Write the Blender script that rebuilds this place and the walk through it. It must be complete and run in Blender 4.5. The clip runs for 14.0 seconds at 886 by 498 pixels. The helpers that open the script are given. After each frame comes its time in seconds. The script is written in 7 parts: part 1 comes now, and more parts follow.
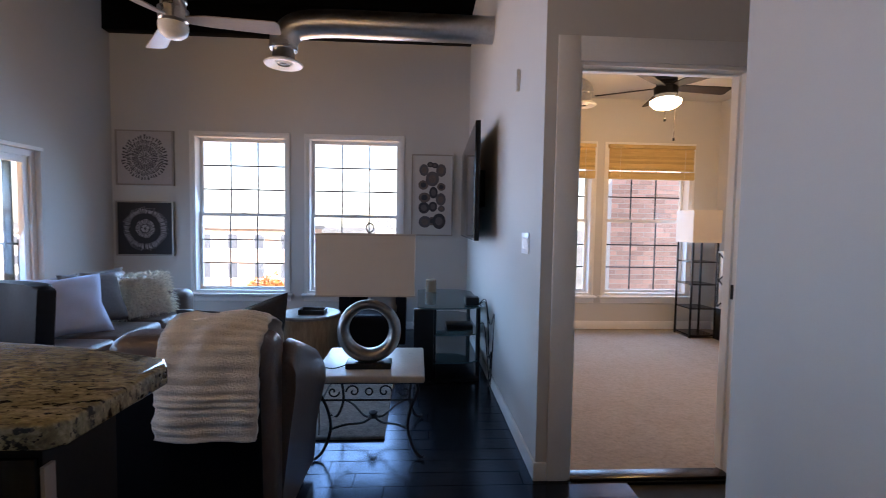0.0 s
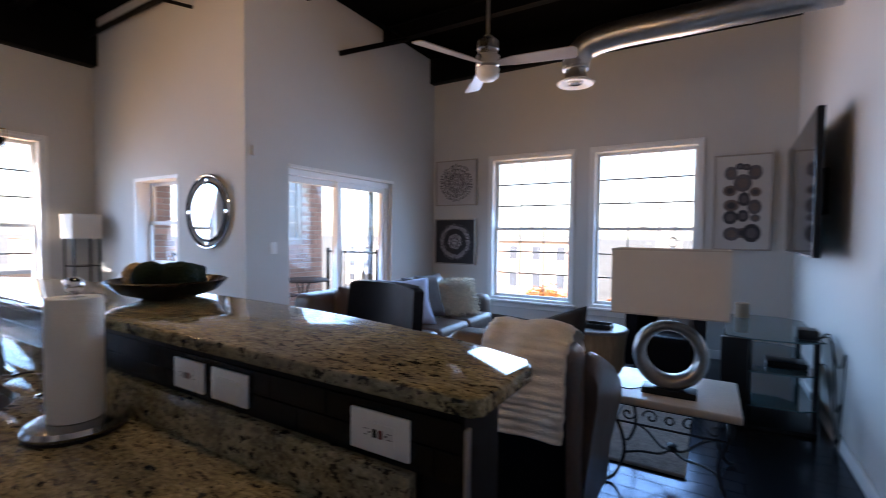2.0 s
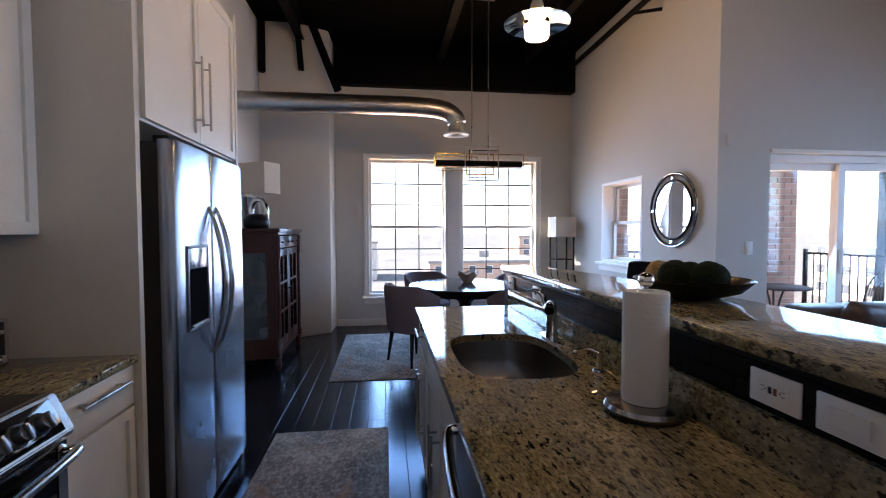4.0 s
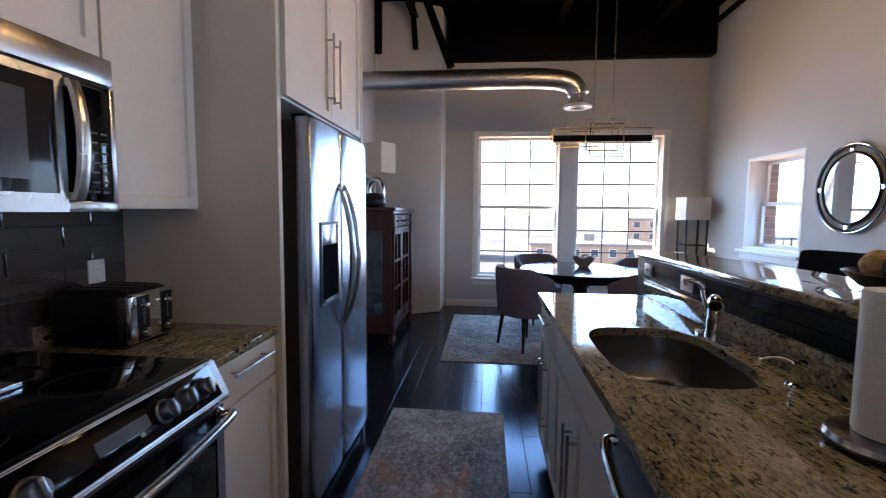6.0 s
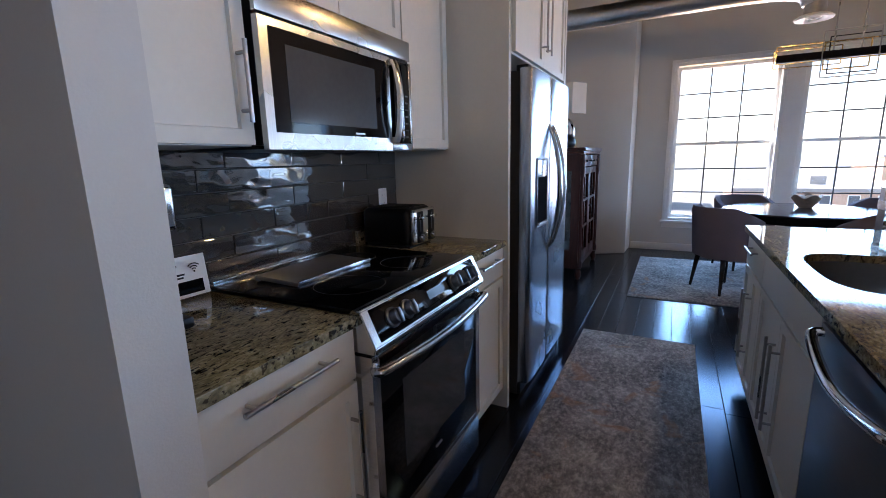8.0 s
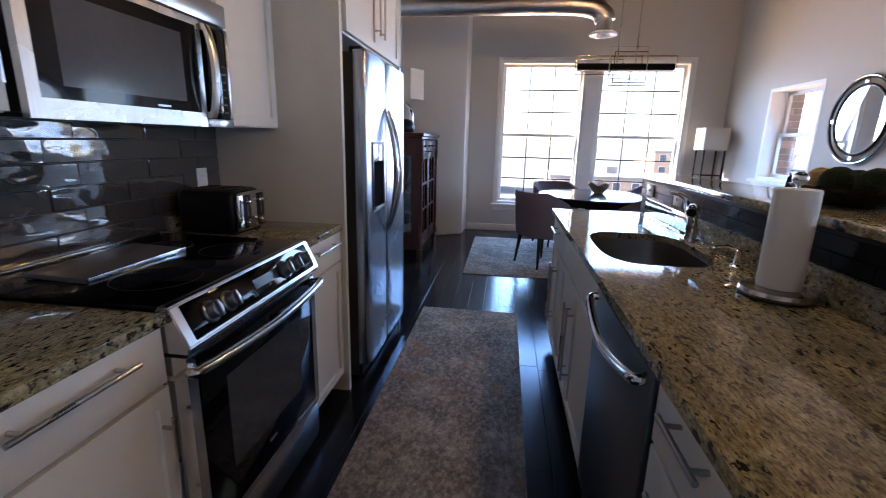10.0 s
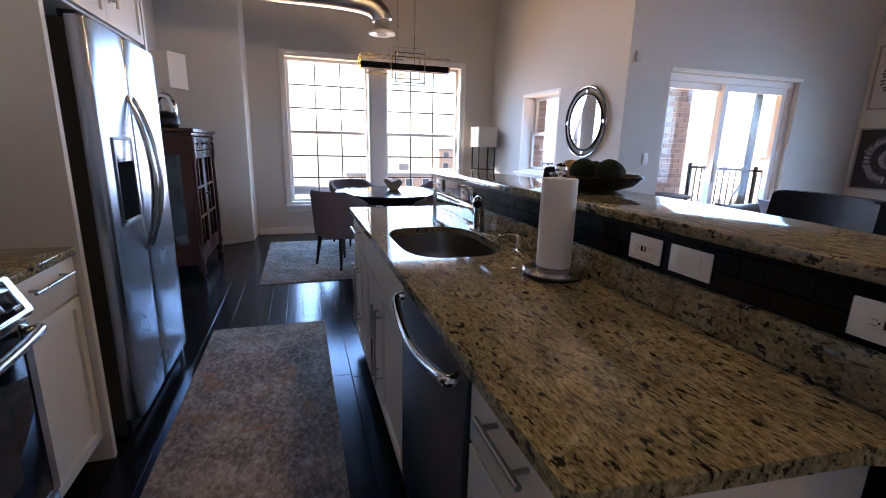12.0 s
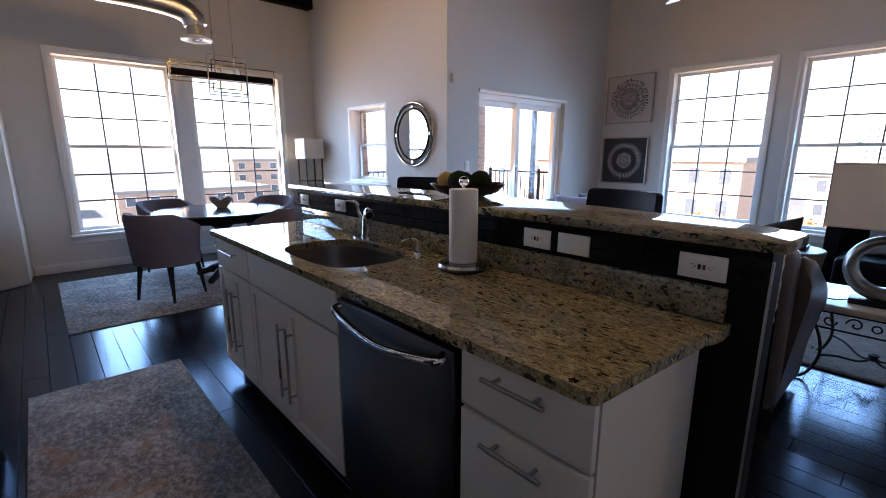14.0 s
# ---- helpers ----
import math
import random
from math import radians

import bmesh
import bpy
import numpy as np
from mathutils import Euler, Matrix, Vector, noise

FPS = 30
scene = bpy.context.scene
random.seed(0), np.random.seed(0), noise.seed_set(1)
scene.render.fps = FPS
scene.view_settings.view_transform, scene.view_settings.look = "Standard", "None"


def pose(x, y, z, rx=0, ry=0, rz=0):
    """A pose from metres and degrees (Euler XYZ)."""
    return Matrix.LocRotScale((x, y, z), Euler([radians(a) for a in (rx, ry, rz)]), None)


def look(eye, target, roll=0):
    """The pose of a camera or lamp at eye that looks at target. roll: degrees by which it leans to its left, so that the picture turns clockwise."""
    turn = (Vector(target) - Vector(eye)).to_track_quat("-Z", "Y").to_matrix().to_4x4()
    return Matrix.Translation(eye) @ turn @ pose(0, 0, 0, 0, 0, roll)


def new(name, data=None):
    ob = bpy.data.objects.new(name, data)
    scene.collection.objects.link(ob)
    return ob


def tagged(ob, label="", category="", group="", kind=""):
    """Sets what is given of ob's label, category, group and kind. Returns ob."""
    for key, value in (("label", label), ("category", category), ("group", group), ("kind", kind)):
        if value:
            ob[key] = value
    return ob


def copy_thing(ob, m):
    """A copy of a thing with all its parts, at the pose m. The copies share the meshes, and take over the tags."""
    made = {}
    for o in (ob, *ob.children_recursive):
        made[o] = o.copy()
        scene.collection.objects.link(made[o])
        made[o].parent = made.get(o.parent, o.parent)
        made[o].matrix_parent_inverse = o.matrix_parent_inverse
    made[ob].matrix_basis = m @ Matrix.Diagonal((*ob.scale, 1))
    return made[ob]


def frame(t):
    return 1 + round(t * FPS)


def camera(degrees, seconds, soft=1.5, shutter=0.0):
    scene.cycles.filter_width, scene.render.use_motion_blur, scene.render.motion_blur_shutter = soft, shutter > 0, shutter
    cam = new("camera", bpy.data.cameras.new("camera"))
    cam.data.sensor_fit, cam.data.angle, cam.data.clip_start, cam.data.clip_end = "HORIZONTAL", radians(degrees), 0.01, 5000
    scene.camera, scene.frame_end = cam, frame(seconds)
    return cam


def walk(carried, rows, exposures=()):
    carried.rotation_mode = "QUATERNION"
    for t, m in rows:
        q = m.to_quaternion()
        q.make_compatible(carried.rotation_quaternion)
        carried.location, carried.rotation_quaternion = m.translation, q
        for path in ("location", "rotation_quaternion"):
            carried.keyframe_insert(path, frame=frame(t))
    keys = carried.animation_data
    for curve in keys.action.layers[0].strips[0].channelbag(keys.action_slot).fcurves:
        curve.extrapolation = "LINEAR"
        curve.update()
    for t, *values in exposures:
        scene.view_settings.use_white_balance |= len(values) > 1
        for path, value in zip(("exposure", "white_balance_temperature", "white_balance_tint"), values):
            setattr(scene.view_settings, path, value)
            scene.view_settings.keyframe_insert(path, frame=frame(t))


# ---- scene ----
cam = camera(89.7, 14.0, soft=0.85, shutter=0.25)
PATH = [
    (0, (0.356, 0.382, 1.36), (0.469, 2.376, 1.255), 0.9),
    (0.5, (0.374, 0.369, 1.367), (0.256, 2.363, 1.272), 0.9),
    (1, (0.344, 0.364, 1.363), (0.126, 2.35, 1.277), 1.2),
    (1.5, (0.294, 0.357, 1.365), (-0.193, 2.295, 1.29), 0.9),
    (2, (0.246, 0.318, 1.373), (-0.782, 2.032, 1.307), 0.5),
    (2.5, (0.195, 0.259, 1.38), (-1.359, 1.516, 1.32), -0.3),
    (3, (0.151, 0.199, 1.379), (-1.655, 1.055, 1.326), -0.5),
    (3.5, (0.095, 0.152, 1.375), (-1.845, 0.638, 1.321), -0.5),
    (6, (-0.106, -0.014, 1.362), (-2.09, -0.204, 1.195), 0.5),
    (6.5, (0.081, -0.027, 1.339), (-1.845, -0.528, 1.143), -0.1),
    (7, (0.224, -0.063, 1.326), (-1.555, -0.894, 0.949), -1.4),
    (7.2, (0.265, -0.089, 1.309), (-1.469, -1.008, 0.925), -1.7),
    (9.3, (0.354, -0.081, 1.329), (-1.478, -0.735, 0.864), 1.4),
    (9.5, (0.346, -0.068, 1.329), (-1.521, -0.61, 0.86), 1.4),
    (10, (0.33, -0.032, 1.326), (-1.597, -0.29, 0.853), 1.4),
    (10.5, (0.325, 0.004, 1.329), (-1.619, -0.018, 0.861), 1.1),
    (11, (0.329, 0.04, 1.333), (-1.605, 0.239, 0.864), 1.1),
    (11.5, (0.31, 0.042, 1.331), (-1.587, 0.459, 0.85), 1.8),
    (12, (0.203, -0.004, 1.316), (-1.65, 0.593, 0.857), 1.4),
    (12.5, (0.098, -0.09, 1.336), (-1.731, 0.602, 0.918), 0.8),
    (13, (0.096, -0.234, 1.343), (-1.605, 0.738, 0.942), -0.2),
    (13.5, (0.167, -0.38, 1.342), (-1.356, 0.848, 0.928), -0.1),
    (14, (0.193, -0.428, 1.348), (-1.258, 0.884, 0.933), 0.1),
]
walk(cam, [(t, look(eye, target, roll)) for t, eye, target, roll in PATH], [
    (0.0, 1.94, 6400, 19), (1.5, 1.95, 6450, 20), (2.5, 1.92, 6250, 17), (3.5, 1.95, 6350, 18), (6.5, 2.06, 6300, 17), (9.5, 2.30, 5900, 15), (10.0, 2.30, 6350, 19),
    (10.5, 2.26, 6550, 20), (11.0, 2.20, 6600, 20), (12.5, 2.18, 6600, 20), (13.0, 1.97, 6500, 19), (13.5, 2.0, 6450, 18), (14.0, 2.10, 6350, 18)])

# ---- world and light ----
SUN_AZ, SUN_EL = radians(200), radians(42)          # azimuth from +y clockwise: the sun stands south, behind the rooms
world = bpy.data.worlds.new("world")
scene.world = world
world.use_nodes = True
wn = world.node_tree
sky = wn.nodes.new("ShaderNodeTexSky")
sky.sky_type, sky.sun_disc, sky.sun_elevation, sky.sun_rotation = "NISHITA", False, SUN_EL, SUN_AZ
wn.nodes["Background"].inputs["Strength"].default_value = 0.15
wn.links.new(sky.outputs[0], wn.nodes["Background"].inputs["Color"])


def lamp(name, kind, m, energy, colour=(1, 1, 1), **settings):
    data = bpy.data.lights.new(name, kind)
    data.energy, data.color = energy, colour
    if "angle" in settings:
        data.angle = settings["angle"]
    if "radius" in settings:
        data.shadow_soft_size = settings["radius"]
    if "size" in settings:
        data.shape = "RECTANGLE"
        data.size, data.size_y = settings["size"]
    ob = new(name, data)
    ob.matrix_basis = m
    return ob


SUN_FROM = Vector((math.sin(SUN_AZ) * math.cos(SUN_EL), math.cos(SUN_AZ) * math.cos(SUN_EL), math.sin(SUN_EL)))
lamp("sun", "SUN", look(SUN_FROM * 40, (0, 0, 0)), 4.6, (1.0, 0.95, 0.87), angle=radians(0.5))
SKYLIGHT, BOUNCE = (0.30, 0.59, 1.0), (1.0, 0.57, 0.22)


def window_light(at, inward, size, sky_w, ground_w):
    """The sky's light, which falls, and the sunlit ground's light, which rises, in one opening."""
    at, inward = Vector(at), Vector(inward)
    for colour, watts, dz, wide in ((SKYLIGHT, sky_w, -0.45, 140), (BOUNCE, ground_w, 0.8, 95)):
        ob = lamp("window_light", "AREA", look(at, at + inward + Vector((0, 0, dz))), watts, colour, size=size)
        ob.data.spread = radians(wide)


for x in (-1.885, -0.445):
    window_light((x, 6.34, 1.46), (0, -1, 0), (1.05, 1.85), 11, 2.0)
for y in (0.43, 1.80):
    window_light((-6.67, y, 1.42), (1, 0, 0), (1.05, 1.85), 11, 6)
window_light((-3.62, 4.28, 1.05), (1, 0, 0), (1.6, 1.85), 12, 7)
window_light((-5.0, 3.10, 1.48), (0, -1, 0), (0.7, 0.9), 2, 1.0)
window_light((3.4, 6.34, 1.25), (0, -1, 0), (1.0, 1.3), 5, 2.5)
window_light((2.07, 6.34, 1.25), (0, -1, 0), (1.0, 1.3), 5, 1.0)
# lit bulbs
WARM = (1.0, 0.58, 0.22)
for x, watts in ((-2.60, 23), (-0.85, 11)):
    lamp("pendant_bulb", "POINT", pose(x, 1.02, 2.625), watts, WARM, radius=0.085)
lamp("fan_bulb", "POINT", pose(2.6, 4.4, 2.42), 17, WARM, radius=0.08)

# ---- materials ----
def shader(name, rough=0.5, metal=0.0, colour=(0.5, 0.5, 0.5), spec=0.5, **extra):
    m = bpy.data.materials.new(name)
    m.use_nodes = True
    b = m.node_tree.nodes["Principled BSDF"]
    b.inputs["Base Color"].default_value = (*colour, 1)
    b.inputs["Roughness"].default_value = rough
    b.inputs["Metallic"].default_value = metal
    b.inputs["Specular IOR Level"].default_value = spec
    for key, value in extra.items():
        b.inputs[key].default_value = value
    return m, m.node_tree, b


def noise_node(nt, scale, detail=4.0, rough=0.55, stretch=(1, 1, 1), kind="ShaderNodeTexNoise"):
    co, mp, n = nt.nodes.new("ShaderNodeTexCoord"), nt.nodes.new("ShaderNodeMapping"), nt.nodes.new(kind)
    mp.inputs["Scale"].default_value = stretch
    nt.links.new(co.outputs["Object"], mp.inputs["Vector"])
    nt.links.new(mp.outputs["Vector"], n.inputs["Vector"])
    n.inputs["Scale"].default_value = scale
    if kind == "ShaderNodeTexNoise":
        n.inputs["Detail"].default_value, n.inputs["Roughness"].default_value = detail, rough
    return n


def ramp(nt, source, stops):
    r = nt.nodes.new("ShaderNodeValToRGB")
    el = r.color_ramp.elements
    while len(el) < len(stops):
        el.new(0.5)
    for e, (p, c) in zip(el, stops):
        e.position, e.color = p, (*c, 1)
    nt.links.new(source, r.inputs["Fac"])
    return r.outputs["Color"]


def mixed(nt, fac, a, b, blend="MIX"):
    m = nt.nodes.new("ShaderNodeMix")
    m.data_type, m.blend_type = "RGBA", blend
    for socket, value in ((m.inputs[0], fac), (m.inputs[6], a), (m.inputs[7], b)):
        if hasattr(value, "links"):
            nt.links.new(value, socket)
        else:
            socket.default_value = value if isinstance(value, float) else (*value, 1)
    return m.outputs[2]


def bump(nt, b, height, strength, distance=0.01):
    n = nt.nodes.new("ShaderNodeBump")
    n.inputs["Strength"].default_value, n.inputs["Distance"].default_value = strength, distance
    nt.links.new(height, n.inputs["Height"])
    nt.links.new(n.outputs[0], b.inputs["Normal"])


def tint(c, k):
    return tuple(min(1.0, v * k) for v in c)


def plain(name, colour, rough=0.5, metal=0.0, vary=0.08, scale=6.0, fine=60.0, relief=0.05, stretch=(1, 1, 1), spec=0.5, per_object=0.0, **extra):
    """A painted, plastic, metal or wooden surface: broad stains, fine grain, uneven gloss and slight relief."""
    m, nt, b = shader(name, rough, metal, colour, spec, **extra)
    broad, grain = noise_node(nt, scale, 3, stretch=stretch), noise_node(nt, fine, 5, stretch=stretch)
    base = ramp(nt, broad.outputs[0], [(0.3, tint(colour, 1 - vary)), (0.7, tint(colour, 1 + vary))])
    base = mixed(nt, 0.35, base, ramp(nt, grain.outputs[0], [(0.3, tint(colour, 1 - 1.6 * vary)), (0.7, tint(colour, 1 + 1.6 * vary))]))
    if per_object:
        info = nt.nodes.new("ShaderNodeObjectInfo")
        base = mixed(nt, per_object, base, ramp(nt, info.outputs["Random"], [(0.0, tint(colour, 0.45)), (1.0, tint(colour, 1.7))]))
    nt.links.new(base, b.inputs["Base Color"])
    r = nt.nodes.new("ShaderNodeMapRange")
    r.inputs["To Min"].default_value, r.inputs["To Max"].default_value = max(0.02, rough * 0.8), min(1.0, rough * 1.25)
    nt.links.new(broad.outputs[0], r.inputs["Value"])
    nt.links.new(r.outputs[0], b.inputs["Roughness"])
    if relief:
        bump(nt, b, grain.outputs[0], relief)
    return m


def granite(name):
    m, nt, b = shader(name, 0.055, 0, (0.4, 0.33, 0.22), 0.48)
    st = (1.0, 2.3, 1.4)
    blotch = noise_node(nt, 13, 7, 0.72, st)
    grain = noise_node(nt, 60, 5, 0.65, st)
    specks = noise_node(nt, 33, 4, 0.6, st)
    flecks = noise_node(nt, 75, 2, 0.5, st)
    cloud = noise_node(nt, 1.6, 3, 0.6)
    base = ramp(nt, blotch.outputs[0], [(0.31, (0.045, 0.038, 0.030)), (0.42, (0.145, 0.122, 0.062)), (0.53, (0.27, 0.232, 0.112)), (0.69, (0.50, 0.45, 0.29))])
    base = mixed(nt, 0.38, base, ramp(nt, grain.outputs[0], [(0.38, (0.03, 0.027, 0.022)), (0.5, (0.25, 0.215, 0.10)), (0.62, (0.57, 0.52, 0.36))]))
    base = mixed(nt, ramp(nt, cloud.outputs[0], [(0.42, (0, 0, 0)), (0.66, (0.55, 0.55, 0.55))]), base, (0.20, 0.195, 0.185))
    base = mixed(nt, ramp(nt, flecks.outputs[0], [(0.60, (0, 0, 0)), (0.64, (0.85, 0.85, 0.85))]), base, (0.045, 0.035, 0.028))
    base = mixed(nt, ramp(nt, specks.outputs[0], [(0.582, (0, 0, 0)), (0.605, (0.95, 0.95, 0.95))]), base, (0.016, 0.014, 0.013))
    nt.links.new(base, b.inputs["Base Color"])
    return m


def rug_cloth(name, low, mid, high, rust):
    m, nt, b = shader(name, 0.95, 0, mid, 0.1)
    st = (1.0, 1.0, 1.0)
    cloud, streak, fib = noise_node(nt, 3.2, 8, 0.78, st), noise_node(nt, 30, 8, 0.8, (1, 1.5, 1)), noise_node(nt, 160, 3, 0.6)
    base = ramp(nt, cloud.outputs[0], [(0.38, low), (0.5, mid), (0.61, high)])
    base = mixed(nt, 0.55, base, ramp(nt, streak.outputs[0], [(0.39, tint(low, 0.7)), (0.5, mid), (0.60, tint(high, 1.1))]))
    spots = noise_node(nt, 5.0, 4, 0.6)
    spots.inputs["Distortion"].default_value = 0.6
    base = mixed(nt, ramp(nt, spots.outputs[0], [(0.60, (0, 0, 0)), (0.69, (0.55, 0.55, 0.55))]), base, rust)
    base = mixed(nt, 0.25, base, ramp(nt, fib.outputs[0], [(0.3, tint(mid, 0.5)), (0.7, tint(mid, 1.5))]))
    nt.links.new(base, b.inputs["Base Color"])
    bump(nt, b, fib.outputs[0], 0.5, 0.006)
    return m


def wood(name, dark, light, rough=0.4, stretch=(1, 14, 14), per_object=0.0, relief=0.05):
    m, nt, b = shader(name, rough, 0, light, 0.28)
    grain, broad = noise_node(nt, 6, 7, 0.65, stretch), noise_node(nt, 1.4, 3, 0.5)
    base = mixed(nt, 0.3, ramp(nt, grain.outputs[0], [(0.3, dark), (0.7, light)]), ramp(nt, broad.outputs[0], [(0.3, dark), (0.7, light)]))
    if per_object:
        info = nt.nodes.new("ShaderNodeObjectInfo")
        base = mixed(nt, per_object, base, ramp(nt, info.outputs["Random"], [(0.0, tint(dark, 0.6)), (1.0, tint(light, 1.3))]))
    nt.links.new(base, b.inputs["Base Color"])
    bump(nt, b, grain.outputs[0], relief, 0.004)
    return m


def brushed(name, colour, rough=0.28, stretch=(1, 1, 60)):
    m, nt, b = shader(name, rough, 1.0, colour)
    lines, smear = noise_node(nt, 12, 4, 0.6, stretch), noise_node(nt, 3, 3)
    r = nt.nodes.new("ShaderNodeMapRange")
    r.inputs["To Min"].default_value, r.inputs["To Max"].default_value = rough * 0.7, rough * 1.4
    nt.links.new(smear.outputs[0], r.inputs["Value"])
    nt.links.new(r.outputs[0], b.inputs["Roughness"])
    nt.links.new(ramp(nt, lines.outputs[0], [(0.3, tint(colour, 0.88)), (0.7, tint(colour, 1.08))]), b.inputs["Base Color"])
    bump(nt, b, lines.outputs[0], 0.03, 0.002)
    return m


def clear_glass(name, colour=(1, 1, 1), rough=0.0, gloss_share=0.04):
    m = bpy.data.materials.new(name)
    m.use_nodes = True
    nt = m.node_tree
    nt.nodes.clear()
    out, mix = nt.nodes.new("ShaderNodeOutputMaterial"), nt.nodes.new("ShaderNodeMixShader")
    see, gloss = nt.nodes.new("ShaderNodeBsdfTransparent"), nt.nodes.new("ShaderNodeBsdfGlossy")
    see.inputs[0].default_value = (*colour, 1)
    gloss.inputs["Roughness"].default_value = rough
    mix.inputs[0].default_value = gloss_share
    for a, c in ((see.outputs[0], mix.inputs[1]), (gloss.outputs[0], mix.inputs[2]), (mix.outputs[0], out.inputs[0])):
        nt.links.new(a, c)
    return m


def glowing(name, colour, strength):
    m, nt, b = shader(name, 0.4, 0, colour)
    b.inputs["Emission Color"].default_value = (*colour, 1)
    b.inputs["Emission Strength"].default_value = strength
    return m


WALL = plain("wall_paint", (0.58, 0.57, 0.54), 0.75, vary=0.025, scale=1.5, fine=220, relief=0.06, spec=0.3)
TRIM = plain("trim_paint", (0.78, 0.77, 0.74), 0.4, vary=0.03, relief=0.02)
BLACK_STEEL = plain("black_roof_paint", (0.0022, 0.0022, 0.0034), 0.55, vary=0.3, relief=0.1, spec=0.07)
CEIL = plain("black_ceiling_paint", (0.0014, 0.0014, 0.0018), 0.9, vary=0.3, relief=0.1, spec=0.03)
FLOORWOOD = wood("dark_stained_plank", (0.004, 0.0035, 0.0035), (0.011, 0.009, 0.0085), 0.2, (1.0, 12, 12), 0.25, 0.03)
FLOORWOOD.node_tree.nodes["Principled BSDF"].inputs["Specular IOR Level"].default_value = 0.5
FLOORWOOD.node_tree.nodes["Principled BSDF"].inputs["Specular Tint"].default_value = (0.16, 0.47, 1.0, 1)      # the sky's blue reflection, put into the gloss tint
GAP = plain("plank_gap", (0.003, 0.003, 0.003), 0.9)
CARPET = rug_cloth("beige_carpet", (0.27, 0.225, 0.185), (0.31, 0.26, 0.215), (0.35, 0.30, 0.25), (0.30, 0.25, 0.21))
GRANITE = granite("polished_granite")
CAB = plain("cabinet_paint", (0.66, 0.645, 0.59), 0.38, vary=0.03, relief=0.02)
STEEL = brushed("stainless_steel", (0.62, 0.635, 0.66), 0.13)
MWSTEEL = brushed("pale_stainless_steel", (0.60, 0.585, 0.56), 0.26, (60, 1, 1))
FRIDGESTEEL = brushed("satin_stainless_steel", (0.39, 0.435, 0.51), 0.24)
STEEL_H = brushed("stainless_steel_level_grain", (0.54, 0.545, 0.555), 0.2, (60, 1, 1))
DARKSTEEL = brushed("grey_stainless", (0.17, 0.185, 0.21), 0.32)
CHROME = plain("chrome", (0.78, 0.79, 0.80), 0.08, 1.0, vary=0.02, relief=0.0)
NICKEL = plain("brushed_nickel", (0.42, 0.41, 0.40), 0.28, 1.0, vary=0.05, relief=0.02)
DUCT = plain("galvanised_duct", (0.48, 0.49, 0.50), 0.34, 1.0, vary=0.14, scale=9, fine=30, relief=0.06)
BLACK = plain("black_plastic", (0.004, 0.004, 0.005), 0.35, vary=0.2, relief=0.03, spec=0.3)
BLACKGLASS = plain("black_glass", (0.003, 0.003, 0.004), 0.05, vary=0.2, relief=0.0, spec=0.3)
WHITE = plain("white_plastic", (0.80, 0.80, 0.78), 0.35, vary=0.02, relief=0.01)
TILE = plain("grey_glazed_tile", (0.044, 0.041, 0.040), 0.04, vary=0.25, scale=9, fine=17, relief=0.42, per_object=0.35, spec=1.0, **{"Coat Weight": 1.0, "Coat IOR": 1.55, "Coat Roughness": 0.03})
glaze = TILE.node_tree
ripple = noise_node(glaze, 13, 1.0, 0.4, (0.6, 1, 1.3))
glaze.links.new(ripple.outputs[0], glaze.nodes["Bump"].inputs["Height"])
glaze.nodes["Bump"].inputs["Strength"].default_value = 0.26
glaze.links.new(glaze.nodes["Bump"].outputs[0], glaze.nodes["Principled BSDF"].inputs["Coat Normal"])
GROUT = plain("grey_grout", (0.105, 0.10, 0.097), 0.9, relief=0.3)
DARKTILE = plain("dark_slate_tile", (0.0045, 0.005, 0.006), 0.2, vary=0.25, relief=0.15, per_object=0.3, spec=0.2)
ISLANDPANEL = plain("black_panel_paint", (0.004, 0.004, 0.005), 0.4, vary=0.2, relief=0.03, spec=0.15)
RUG = rug_cloth("worn_grey_rug", (0.04, 0.04, 0.05), (0.23, 0.215, 0.21), (0.56, 0.53, 0.49), (0.36, 0.16, 0.05))
LEATHER = plain("taupe_leather", (0.115, 0.083, 0.070), 0.34, vary=0.2, scale=5, fine=90, relief=0.3)
BLACKLEATHER = plain("black_leather", (0.005, 0.006, 0.011), 0.45, spec=0.12, vary=0.25, fine=90, relief=0.06)
GREYCLOTH = plain("grey_chair_cloth", (0.13, 0.105, 0.12), 0.9, vary=0.12, fine=260, relief=0.4, spec=0.2)
THROWFUR = plain("cream_throw_fur", (0.74, 0.70, 0.64), 0.95, vary=0.12, scale=14, fine=140, relief=0.7, spec=0.1)
SHAGGY = plain("cream_shaggy_yarn", (0.80, 0.74, 0.64), 0.95, vary=0.25, scale=40, fine=160, relief=0.5, spec=0.1)
LILAC = plain("pale_lilac_cotton", (0.46, 0.49, 0.62), 0.9, vary=0.08, fine=200, relief=0.3, spec=0.2)
DARKCLOTH = plain("charcoal_cloth", (0.035, 0.033, 0.036), 0.9, vary=0.2, fine=200, relief=0.4, spec=0.2)
LINEN = plain("linen_shade", (0.66, 0.60, 0.52), 0.9, vary=0.04, fine=300, relief=0.3, spec=0.2)
PEWTER = plain("pewter_lamp_metal", (0.30, 0.29, 0.28), 0.32, 1.0, vary=0.15, relief=0.08)
IRON = plain("black_wrought_iron", (0.012, 0.011, 0.011), 0.5, 0.6, vary=0.3, relief=0.15)
TRAVERTINE = plain("cream_stone_top", (0.55, 0.49, 0.42), 0.3, vary=0.12, scale=9, relief=0.05)
